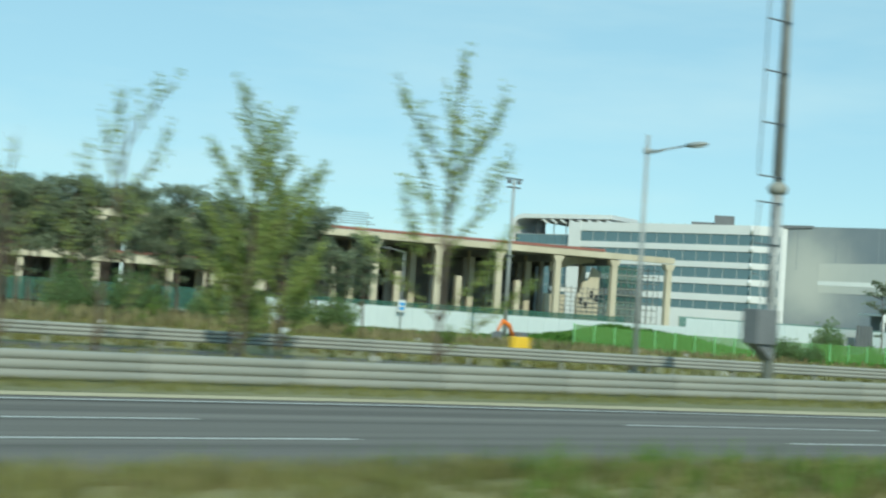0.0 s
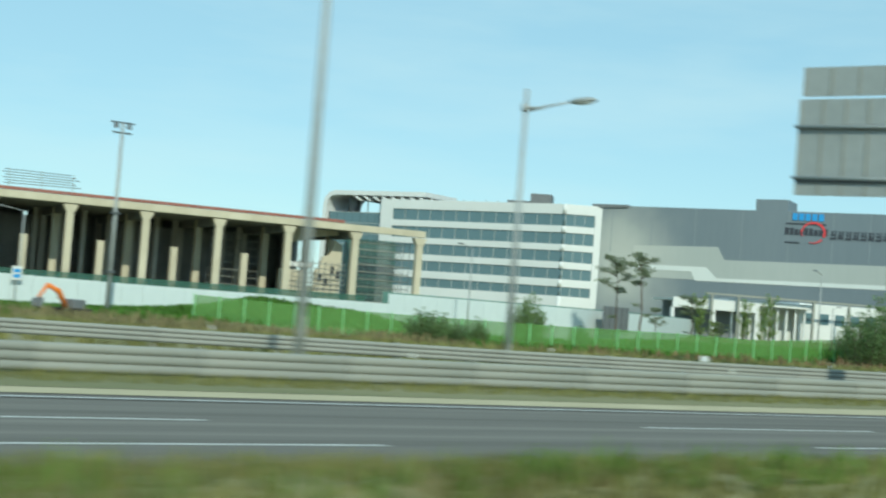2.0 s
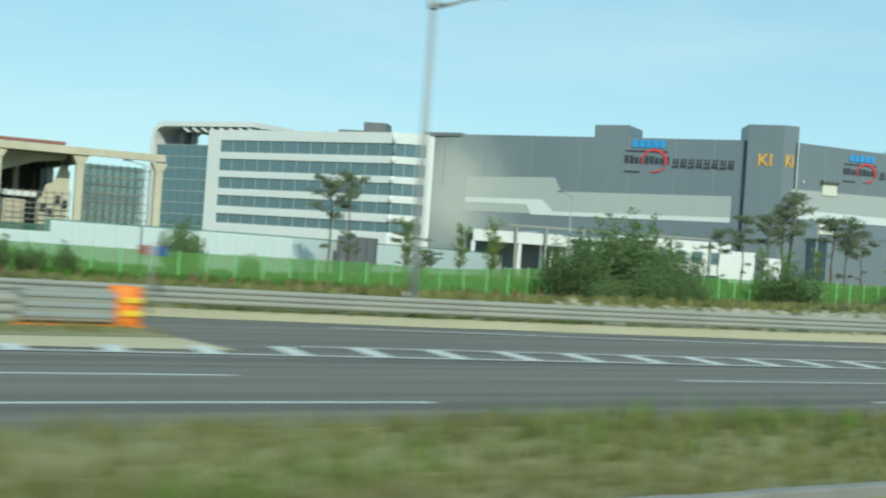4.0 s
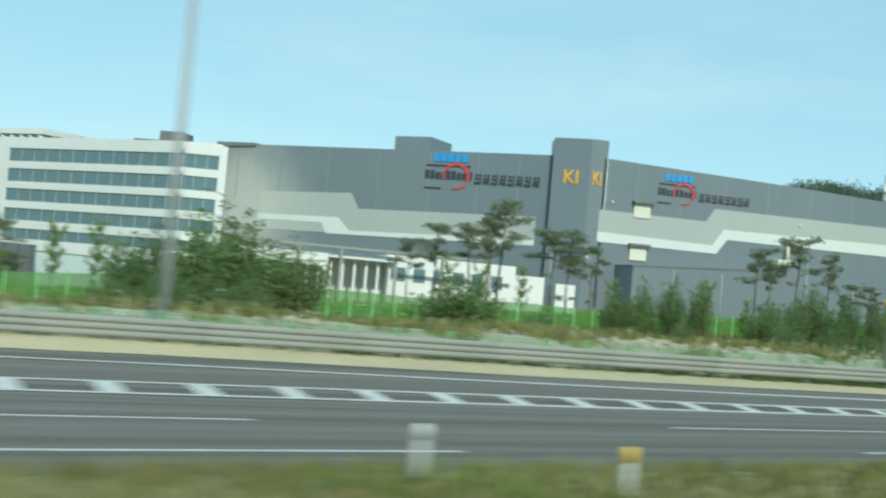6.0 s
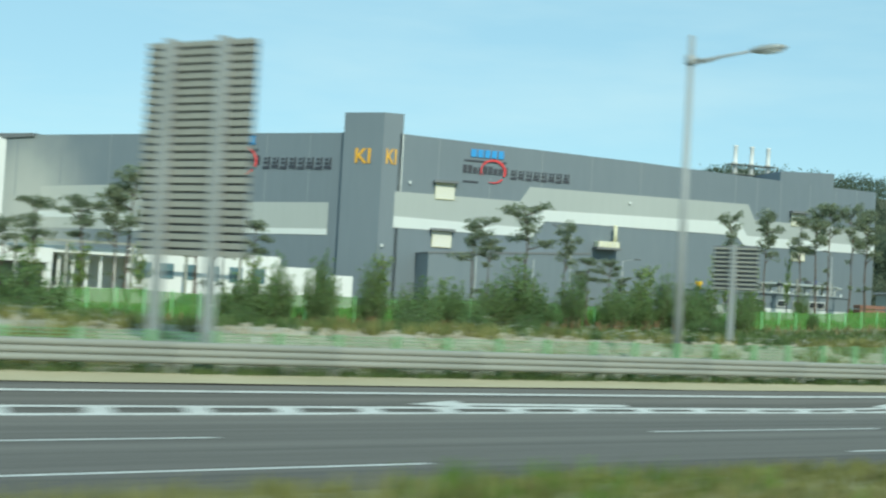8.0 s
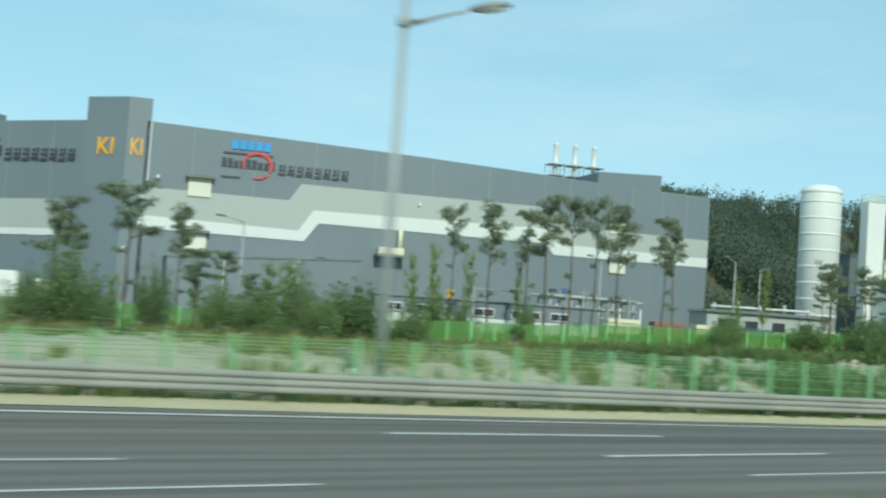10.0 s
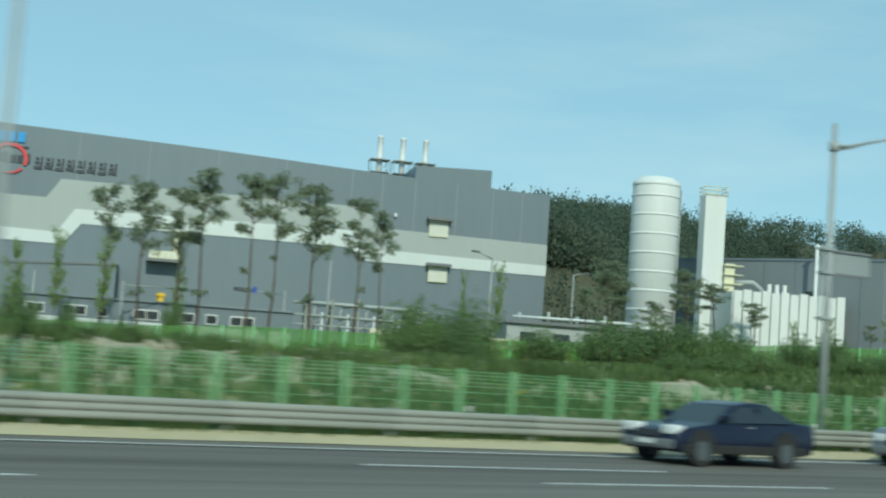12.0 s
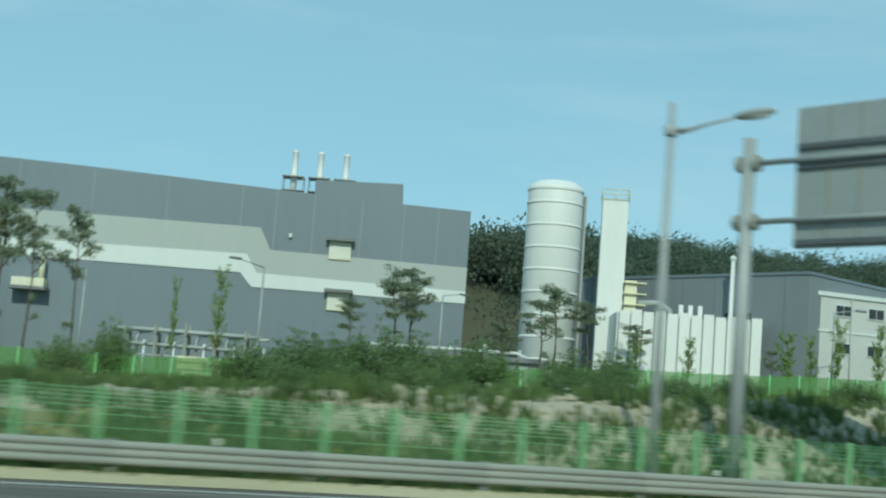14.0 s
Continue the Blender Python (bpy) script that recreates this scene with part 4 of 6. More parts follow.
side(LM, [(18.8, 9.75), (50.5, 10.15), (50.5, 10.9), (22.5, 10.4), (20.6, 12.2), (7.4, 12.0), (7.4, 11.2), (18.0, 11.3)], -0.09, 0.02, LIGHTCLAD, "white_band", "white band of cladding")
# corner tower
tc = R0 + (R1 - R0).normalized() * -1.95
bm = B()
ld, rd = (L1 - L0).normalized(), (R1 - R0).normalized()
p0, p1, p2 = tc - ld * 5.25, tc, tc + rd * 2.4
back = (-Vector((rd.y, -rd.x))) * 6
ring = [p0, p1, p2, p2 + Vector((3.0, 6.5)), p0 + Vector((4.0, 5.0))]
lo, hi = [bm.verts.new((*p, 0)) for p in ring], [bm.verts.new((*p, 24.85)) for p in ring]
bm.faces.new(lo[::-1])
bm.faces.new(hi)
for i in range(5):
    j = (i + 1) % 5
    bm.faces.new((lo[i], lo[j], hi[j], hi[i]))
bmesh.ops.recalc_face_normals(bm, faces=bm.faces)
part("corner_tower", bm, GREYCLAD, factory)
tower_l, tower_r = frame_at(p0, p1), frame_at(p1, p2)
# joints between the cladding sheets
for m, spots, top in ((RM, [5.0, 11.5, 18.0, 24.5, 31.0, 37.5, 44.0, 47.0, 50.3, 54.5, 58.2, 61.2], lambda u: 22.4 - 0.034 * u), (LM, [3.2, 10.5, 18.2, 26.3, 34.2, 41.5, 47.5], lambda u: 22.0 + 0.01 * u)):
    for u in spots:
        part("cladding_joint", bm_box(B(), u - 0.05, u + 0.05, -0.022, 0.01, 15.7 if m is RM and u < 45 else 13.9, top(u)), JOINT, factory, at=m)
part("cladding_joint", bm_box(B(), 2.37, 2.5, -0.03, 0.0, 15.5, 22.5), LIGHTCLAD, factory, at=tower_r)


def hatch(m, u, z, w, h):
    p = part("hatch", bm_box(B(), u, u + w, -0.22, 0.0, z, z + h, 0.02), CREAMPAINT, factory, "cream louvred hatch under a dark hood", at=m)
    part("hood", bm_prism(B(), [(u - 0.3, z + h), (u + w + 0.3, z + h), (u + w + 0.25, z + h + 0.28), (u - 0.25, z + h + 0.28)], -0.9, 0.0), BOXGREY, p)
    for k in range(6):
        part("louvre", bm_box(B(), u + 0.1, u + w - 0.1, -0.25, -0.21, z + 0.15 + k * (h - 0.3) / 6, z + 0.15 + (k + 0.55) * (h - 0.3) / 6), WHITE, p)


for u, z, w, h in ((4.7, 15.05, 2.4, 1.95), (4.6, 9.3, 2.4, 1.95), (51.9, 15.1, 1.9, 1.6), (52.1, 10.65, 1.9, 1.55)):
    hatch(RM, u, z, w, h)
for u, z in ((1.4, 16.6), (-1.6, 8.9), (48.3, 16.7), (29.5, 16.2)):
    part("wall_lamp", bm_box(B(), u, u + 0.3, -0.3, 0.0, z, z + 0.35, 0.05), LIGHTCLAD, factory, at=RM)


def company_sign(m, u0, z0, s):
    """Plain shapes in the sign's colours: bars for the words, a ring for the emblem."""
    e = thing("wall_sign", m, "company wall sign of blue, dark and red shapes", "sign")
    for k in range(5):
        part("letter", bm_box(B(), u0 + (0.9 + 0.86 * k) * s, u0 + (1.58 + 0.86 * k) * s, -0.16, -0.01, z0 + 3.1 * s, z0 + 4.05 * s, 0.03), LETTERBLUE, e, "blue letter block")
    part("rule", bm_box(B(), u0 + 0.1 * s, u0 + 5.4 * s, -0.1, -0.01, z0 + 2.55 * s, z0 + 2.75 * s), LETTERDARK, e)
    for k in range(9):
        tall = 0.95 if k % 4 in (0, 1) else 0.75
        part("letter", bm_box(B(), u0 + (0.0 + 0.64 * k) * s, u0 + (0.5 + 0.64 * k) * s, -0.12, -0.01, z0 + 1.15 * s, z0 + (1.15 + tall) * s, 0.02), LETTERDARK, e, "dark letter block")
    bm = B()
    n = 40
    for k in range(n):
        a0, a1 = -0.6 * math.pi + 1.72 * math.pi * k / n, -0.6 * math.pi + 1.72 * math.pi * (k + 1) / n
        if 0.2 < (k / n) < 0.26:
            continue
        w0, w1 = 0.04 + 0.10 * math.sin(math.pi * k / n), 0.04 + 0.10 * math.sin(math.pi * (k + 1) / n)
        q = [(u0 + (3.75 + r * 1.12 * math.cos(a)) * s, z0 + (1.5 + r * math.sin(a)) * s) for a, r in ((a0, 1.35 - w0), (a0, 1.35 + w0), (a1, 1.35 + w1), (a1, 1.35 - w1))]
        f = [bm.verts.new((x, -0.2, z)) for x, z in q]
        bk = [bm.verts.new((x, -0.13, z)) for x, z in q]
        bm.faces.new(f)
        for i in (1, 3):
            bm.faces.new((f[(i + 1) % 4], f[i], bk[i], bk[(i + 1) % 4]))
    bmesh.ops.remove_doubles(bm, verts=bm.verts, dist=0.002)
    bmesh.ops.recalc_face_normals(bm, faces=bm.faces)
    part("ring", bm, LETTERRED, e, "red swirl ring")
    part("rule", bm_box(B(), u0 + 0.05 * s, u0 + 2.0 * s, -0.1, -0.01, z0, z0 + 0.2 * s), LETTERDARK, e)
    for k in range(8):
        x = u0 + (6.0 + 0.97 * k) * s
        t = part("letter", bm_box(B(), x, x + 0.62 * s, -0.12, -0.01, z0 + (0.75 + 0.1 * (k % 2)) * s, z0 + (1.05 + 0.1 * (k % 2)) * s, 0.02), LETTERDARK, e, "dark letter block")
        part("stroke", bm_box(B(), x + 0.08 * s, x + 0.5 * s, -0.12, -0.01, z0 + 1.25 * s, z0 + 1.5 * s, 0.02), LETTERDARK, t)
        part("stroke", bm_box(B(), x + 0.6 * s, x + 0.76 * s, -0.12, -0.01, z0 + 0.75 * s, z0 + 1.95 * s, 0.02), LETTERDARK, t)
        part("stroke", bm_box(B(), x + 0.12 * s, x + 0.42 * s, -0.12, -0.01, z0 + 1.65 * s, z0 + 1.88 * s, 0.02), LETTERDARK, t)


company_sign(RM, 8.0, 17.35, 1.0)
company_sign(LM, 33.6, 17.1, 1.25)


def lettering(name, words, tall, deep, mat, parent, m):
    """Raised letters from the built-in font, standing on the local x axis."""
    cu = bpy.data.curves.new(name, "FONT")
    cu.body, cu.size, cu.extrude, cu.offset = words, tall / 0.69, deep / 2, 0.03
    ob = bpy.data.objects.new(name, cu)
    scene.collection.objects.link(ob)
    bpy.context.view_layer.update()
    me = bpy.data.meshes.new_from_object(ob.evaluated_get(bpy.context.evaluated_depsgraph_get()))
    bpy.data.objects.remove(ob)
    bpy.data.curves.remove(cu)
    me.materials.clear()
    me.materials.append(mat)
    return part(name, me, mat, parent, at=m)


for m, u, wide in ((tower_l, 1.55, 1.0), (tower_r, 0.35, 0.62)):
    e = thing("wall_sign", m, "yellow block letters on the tower", "sign")
    for k, word in enumerate("K1"):
        lettering("letter", word, 1.75, 0.12, LETTERYELLOW, e, pose(u + 1.35 * wide * k, -0.07, 18.8, 90, 0, 0) @ Matrix.Diagonal((wide, 1, 1, 1)))

# stacks on the roof
stacks = thing("roof_chimney", pose(0, 0, 0), "three white exhaust flues in a steel frame on the roof", "chimney")
for k in range(3):
    u = 47.6 + 2.4 * k
    p = part("flue", bm_lathe(B(), [(0.30, 20.4), (0.30, 23.4), (0.36, 23.5), (0.36, 23.65), (0.28, 23.8), (0.28, 25.6), (0.32, 25.65), (0.32, 25.85)], 16, (u, 7.8)), WHITE, stacks, at=RM)
    for a in (-0.95, 0.95):
        for b in (6.9, 8.7):
            part("strut", bm_tube(B(), (u + a, b, 20.3), (u + a, b, 23.4), 0.035, n=6), GALV, p, at=Matrix.Identity(4))
    part("brace", bm_tube(B(), (u - 0.95, 6.9, 20.9), (u + 0.95, 6.9, 23.2), 0.025, n=5), GALV, p)
    for z in (22.0, 23.3):
        part("platform", bm_box(B(), u - 1.0, u + 1.0, 6.8, 8.8, z - 0.03, z + 0.03), GALV, p)
# low annex and plant before the front
annex = thing("annex", RM, "low grey metal-clad annex before the factory", "annex")
part("wall", bm_prism(B(), [(2.8, 0), (22.5, 0), (22.5, 9.4), (2.8, 8.3)], -6, -0.12), GREYCLAD, annex, "grey ribbed wall")
part("coping", bm_prism(B(), [(2.7, 8.3), (22.6, 9.4), (22.6, 9.6), (2.7, 8.5)], -6.1, -0.12), BOXGREY, annex)
for u in (8.5, 15.5):
    part("downpipe", bm_tube(B(), (u, -6.08, 1), (u, -6.08, 8.4), 0.07, n=8), MIDCLAD, annex)
unit = thing("rooftop_unit", RM, "cream ventilation unit with a short chimney", "ventilation unit")
part("bracket", bm_box(B(), 25.0, 28.2, -1.8, -0.09, 10.35, 10.6), BOXGREY, unit)
part("casing", bm_box(B(), 25.2, 28.0, -1.6, -0.12, 10.6, 11.35, 0.08), CREAMPAINT, unit)
for k in range(5):
    part("rib", bm_box(B(), 25.3 + 0.55 * k, 25.45 + 0.55 * k, -1.66, -1.58, 10.65, 11.3), WHITE, unit)
part("chimney", bm_tube(B(), (27.6, -1.0, 11.3), (27.6, -1.0, 13.4), 0.24, n=12), CREAMPAINT, unit)
# low gate lodge behind the site fence
lodge = thing("lodge", frame_at((231.3, 91.5), (248.3, 82.4)), "long low grey gate lodge with small white-framed windows", "lodge")
part("wall", bm_box(B(), 0, 18.2, 0, 2.4, 1.4, 5.15, 0.04), GREYCLAD, lodge)
part("plinth", bm_box(B(), -0.03, 18.23, -0.03, 0.0, 1.4, 3.85, 0.01), LIGHTCLAD, lodge)
part("roof_edge", bm_box(B(), -0.15, 18.35, -0.15, 2.5, 5.15, 5.28, 0.02), GREYCLAD, lodge)
for u, w in ((1.0, 1.2), (3.3, 1.6), (5.6, 0.7), (7.9, 1.7), (11.0, 0.9), (12.6, 0.8), (14.2, 1.6)):
    f = part("window", bm_box(B(), u, u + w, -0.09, -0.01, 4.0, 4.68, 0.015), WHITE, lodge, "white-framed window")
    n = 1 if w < 1 else 2
    for j in range(n):
        part("pane", bm_box(B(), u + 0.07 + j * (w - 0.07) / n, u + (j + 1) * (w - 0.07) / n, -0.12, -0.08, 4.08, 4.60), DARKGLASS, f)

# pipe rack
rack = thing("pipe_rack", RM, "steel pipe rack with grey pipes beside the factory", "pipe rack")
for k in range(5):
    u = 38.6 + 2.2 * k
    for y in (-18.2, -16.2):
        part("column", bm_box(B(), u - 0.1, u + 0.1, y - 0.1, y + 0.1, 0, 7.1 + 0.25 * (k % 3)), GALV, rack)
    part("cross_beam", bm_box(B(), u - 0.08, u + 0.08, -18.4, -16.0, 6.6, 6.8), GALV, rack)
    if k < 4:
        part("brace", bm_tube(B(), (u, -18.2, 4.6), (u + 2.2, -18.2, 6.6), 0.05, n=6), GALV, rack)
    part("riser", bm_path(B(), [(u + 0.8, -17.6, 3.0), (u + 0.8, -17.6, 6.4), (u + 1.0, -17.6, 6.8), (u + 1.7, -17.6, 6.85)], [0.13] * 4, 8), MIDCLAD, rack)
    part("riser", bm_tube(B(), (u + 1.4, -18.0, 2.5), (u + 1.4, -18.0, 6.2), 0.09, n=8), LIGHTCLAD, rack)
for y, z, r, u0, u1 in ((-18.0, 6.95, 0.11, 37.6, 48.4), (-17.5, 7.0, 0.15, 39, 47.4), (-16.9, 6.95, 0.12, 37.6, 48.4), (-18.0, 5.9, 0.10, 37.6, 48.4), (-17.2, 5.9, 0.15, 38.6, 46), (-18.1, 5.1, 0.08, 37.6, 48.4)):
    part("pipe", bm_tube(B(), (u0, y, z), (u1, y, z), r, n=10), MIDCLAD, rack)

# white office building with bands of glass
O0, OC, O1 = Vector((183.2, 226.2)), Vector((197.0, 189.8)), Vector((202.6, 185.7))
office = thing("office_building", pose(0, 0, 0), "white office building with level bands of green glass", "building")
OM, ON = frame_at(O0, OC), frame_at(OC, O1)
OL, NL = (OC - O0).length, (O1 - OC).length
STOREYS = [(20.05, 17.95), (16.75, 14.65), (13.5, 11.5), (10.3, 8.4), (7.05, 5.4)]
part("core", bm_box(B(), 0.3, OL - 0.2, 0.35, 20, 0, 21.0), DARKGLASS, office, at=OM)
part("core", bm_box(B(), 0.3, NL - 0.2, 0.35, 14, 0, 21.0), DARKGLASS, office, at=ON)
levels = [21.85] + [v for pair in STOREYS for v in pair] + [0.0]
for m, u0, u1, tag in ((OM, -1.6, OL, 0), (ON, 0.0, NL, 1)):
    for k in range(0, len(levels), 2):
        part("spandrel", bm_box(B(), u0, u1, 0.0, 0.6, levels[k + 1], levels[k], 0.03), WHITE, office, "white panel band", at=m)
    n = 13 if tag == 0 else 3
    first, last = (1.2, u1) if tag == 0 else (0.0, u1 - 1.6)
    for hi_, lo_ in STOREYS:
        for j in range(n):
            a, b = first + (last - first) * j / n, first + (last - first) * (j + 1) / n
            w = part("window", bm_box(B(), a + 0.04, b - 0.04, 0.22, 0.28, lo_ + 0.02, hi_ - 0.02), BANDGLASS, office, at=m)
            part("mullion", bm_box(B(), b - 0.05, b + 0.05, 0.14, 0.3, lo_, hi_), MIDCLAD, w)
part("end_pier", bm_box(B(), -1.6, 1.2, -0.06, 0.6, 0, 21.86, 0.03), WHITE, office, at=OM)
part("end_pier", bm_box(B(), NL - 1.6, NL + 0.05, -0.06, 0.7, 0, 21.7, 0.03), WHITE, office, at=ON)
for k in range(len(levels) - 1):
    solid = k % 2 == 0
    part("corner" if solid else "corner_glass", bm_lathe(B(), [(0.55 if solid else 0.36, levels[k + 1]), (0.55 if solid else 0.36, levels[k])], 20, (0, 0.5)), WHITE if solid else BANDGLASS, office, at=ON)
part("roof_block", bm_box(B(), 0, 3.9, 0, 5, 21.5, 24.2, 0.05), BOXGREY, office, at=frame_at((198.8, 202.1), (202.5, 198.4)))
part("roof_block", bm_box(B(), -4.5, 0, 1, 4, 21.5, 22.8, 0.05), BOXGREY, office, at=frame_at((198.8, 202.1), (202.5, 198.4)))
for k in range(14):
    part("roof_rail", bm_box(B(), 2 + k * 2.5, 2.08 + k * 2.5, 0.25, 0.33, 21.8, 22.1), GALV, office, at=OM)
# glass wing with a curved white canopy
wing = thing("glass_wing", OM, "green glass wing under a curved white canopy", "building")
part("core", bm_box(B(), -15.4, -1.7, 1.5, 16, 0, 19.2), DARKGLASS, wing)
for i in range(7):
    for j in range(9):
        p = part("pane", bm_box(B(), -15.1 + 1.9 * i, -13.26 + 1.9 * i, 1.3, 1.42, 0.3 + 2.1 * j, 2.3 + 2.1 * j), BANDGLASS, wing)
for j in range(10):
    part("transom", bm_box(B(), -15.4, -1.7, 1.25, 1.45, 0.2 + 2.1 * j, 0.32 + 2.1 * j), MIDCLAD, wing)
bm = B()
out = [(-16.4, 0.0), (-16.4, 20.4), (-16.0, 21.9), (-15.0, 23.0), (-13.5, 23.4), (8.0, 23.4), (8.0, 22.5), (-13.2, 22.5), (-14.5, 22.2), (-15.2, 21.5), (-15.5, 20.3), (-15.5, 0.0)]
n = len(out)
a = [bm.verts.new((x, 0.6, z)) for x, z in out]
b = [bm.verts.new((x, 12, z)) for x, z in out]
for i in range(5):
    bm.faces.new((a[i], a[i + 1], a[n - 2 - i], a[n - 1 - i]))
    bm.faces.new((b[i + 1], b[i], b[n - 1 - i], b[n - 2 - i]))
for i in range(n):
    bm.faces.new((a[i], b[i], b[(i + 1) % n], a[(i + 1) % n]))
bmesh.ops.recalc_face_normals(bm, faces=bm.faces)
part("canopy", bm, WHITE, wing, "curved white canopy frame")
for k in range(8):
    part("fin", bm_prism(B(), [(-9 + 2.2 * k, 22.3), (-8.2 + 2.2 * k, 22.3), (-7.2 + 2.2 * k, 21.5), (-7.6 + 2.2 * k, 21.5)], 0.8, 11), WHITE, wing)
part("drum", bm_lathe(B(), [(1.1, 19.3), (1.1, 22.2)], 16, (-11.0, 4)), BOXGREY, wing)
for k in range(6):
    part("canopy_post", bm_tube(B(), (-7 + 3 * k, 3.0, 19.0), (-7 + 3 * k, 3.0, 22.4), 0.12, n=8), WHITE, wing)

# unfinished cream concrete hall
H0, HD = Vector((126.4, 146.7)), Vector((0.982, -0.19))
hall = thing("concrete_hall", frame_at(H0, H0 + HD), "unfinished cream concrete frame with a red-edged roof", "building")
BAY = 8.7
colx = [8.5 - BAY * k for k in range(0, 13)]
base = 0.0
for r, y in enumerate((0.0, 9.0, 18.0, 27.0)):
    for k, u in enumerate(colx):
        if r > 0 and k < 1:
            continue
        top = 10.35
        c = part("column", bm_box(B(), u - 0.42, u + 0.42, y, y + 0.8, base, top, 0.05), CREAM if r < 2 else CONCRETE, hall, "" if r else "stained cream concrete column")
        if r == 0:
            part("capital", bm_prism(B(), [(u - 0.5, 9.5), (u + 0.5, 9.5), (u + 0.85, 10.3), (u - 0.85, 10.3)], -0.05, 0.95), CREAM, c)
    for k, u in enumerate(colx[:-1]):
        if r == 1 and k > 1:
            part("stub_column", bm_box(B(), u - 4.4 - 0.4, u - 4.4 + 0.4, 3.0, 3.8, base, 6.6, 0.04), CREAM, hall)
part("edge_beam", bm_box(B(), colx[-1], 1.0, -0.25, 0.9, 10.42, 11.25, 0.04), CREAM, hall, "stained cream edge beam")
part("edge_beam", bm_box(B(), 1.0, 9.1, -0.2, 0.7, 10.45, 11.25, 0.04), CREAM, hall, "stained cream edge beam")
part("roof_slab", bm_box(B(), colx[-1], 0.9, 0.9, 31, 10.4, 11.2), SOFFIT, hall, "dark grey roof slab")
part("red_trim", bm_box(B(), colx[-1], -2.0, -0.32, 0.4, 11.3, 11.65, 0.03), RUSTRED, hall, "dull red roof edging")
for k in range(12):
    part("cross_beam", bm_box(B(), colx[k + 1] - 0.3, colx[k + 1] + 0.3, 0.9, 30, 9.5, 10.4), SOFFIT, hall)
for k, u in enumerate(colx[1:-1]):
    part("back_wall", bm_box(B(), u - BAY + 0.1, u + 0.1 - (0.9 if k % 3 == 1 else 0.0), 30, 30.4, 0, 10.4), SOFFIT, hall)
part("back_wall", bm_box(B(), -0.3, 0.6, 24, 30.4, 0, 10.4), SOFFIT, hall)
for k, u in enumerate((-5.0, -13.5, -22.0, -31.0, -48.0)):
    for j in range(3):
        part("inner_column", bm_box(B(), u - 2.6 * j - 0.3, u - 2.6 * j + 0.3, 12.5 + 2.0 * j, 13.1 + 2.0 * j, 0, 10.4, 0.03), CONCRETE, hall)
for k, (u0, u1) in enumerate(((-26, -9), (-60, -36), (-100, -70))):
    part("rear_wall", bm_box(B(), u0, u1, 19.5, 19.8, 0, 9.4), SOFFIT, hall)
# lower deck at the far end
part("lower_beam", bm_box(B(), colx[-1], -44.2, -0.4, 1.0, 5.0, 6.1, 0.04), CREAM, hall, "cream beam of the lower deck")
part("lower_trim", bm_box(B(), colx[-1], -44.2, -0.46, 0.5, 6.1, 6.4, 0.03), RUSTRED, hall)
part("lower_wall", bm_box(B(), -57, -49, -0.2, 0.3, 0, 5.0), CREAM, hall)
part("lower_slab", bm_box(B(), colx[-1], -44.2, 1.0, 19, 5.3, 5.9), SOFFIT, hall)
# broken infill of the end bays
part("infill_wall", bm_box(B(), -8.2, -5.0, 5.0, 5.5, 0, 5.2), CREAM, hall, "broken cream infill wall")
part("infill_wall", bm_prism(B(), [(-4.0, 0), (-0.6, 0), (-0.6, 8.6), (-1.6, 9.2), (-2.2, 7.4), (-3.1, 7.0), (-3.5, 5.6), (-4.0, 5.2)], 3.5, 4.0), CREAM, hall, "broken cream infill wall")
part("hanging_slab", bm_prism(B(), [(-8.0, 8.2), (-4.5, 9.4), (-1.0, 9.9), (-1.0, 10.4), (-8.0, 10.4)], 4.2, 4.6), CREAM, hall)
part("white_lintel", bm_box(B(), -7.8, -3.9, 4.6, 4.95, 5.6, 6.2), WHITE, hall)
for k in range(4):
    part("wall_hole", bm_box(B(), -3.6 + 0.8 * k, -3.1 + 0.8 * k, 3.4, 3.5, 4.0 + 0.5 * k - 1.0 * (k % 2), 4.9 + 0.5 * k - 1.0 * (k % 2)), DARKGLASS, hall)


def scaffold(u0, u1, y, z1, label):
    e = thing("scaffold", hall.matrix_basis.copy(), label, "scaffold")
    n = max(3, round((u1 - u0) / 0.8))
    for k in range(n + 1):
        u = u0 + (u1 - u0) * k / n
        part("upright", bm_tube(B(), (u, y, 0), (u, y, z1), 0.05, n=5), DARKSTEEL, e)
    for k in range(10):
        z = z1 * (k + 1) / 10.5
        part("ledger", bm_tube(B(), (u0, y, z), (u1, y, z), 0.05, n=5), GALV, e)


scaffold(1.2, 8.0, 2.0, 9.8, "steel scaffold tubes in the end bay of the hall")
scaffold(1.2, 8.0, 5.0, 9.8, "steel scaffold tubes in the end bay of the hall")
scaffold(-16.5, -10.0, 8.0, 9.6, "steel scaffold tubes inside the hall")
scaffold(-7.6, -0.8, 1.6, 6.4, "rusty scaffold tubes before the broken wall")
shade_net = part("debris_net", bm_box(B(), 1.0, 8.3, 7.2, 7.25, 0, 9.9), NETGREEN)
shade_net.matrix_basis = hall.matrix_basis.copy()
tagged(shade_net, "dark green debris net behind the scaffold", "net")
low_net = part("debris_net", bm_box(B(), -104, 1.0, -1.2, -1.15, 0, 2.6), NETGREEN)
low_net.matrix_basis = hall.matrix_basis.copy()
tagged(low_net, "dark green netting along the foot of the hall", "net")
e = thing("roof_frame", hall.matrix_basis @ pose(-41.6, 8, 11.2), "thin steel bars stacked on the hall roof", "steel bars")
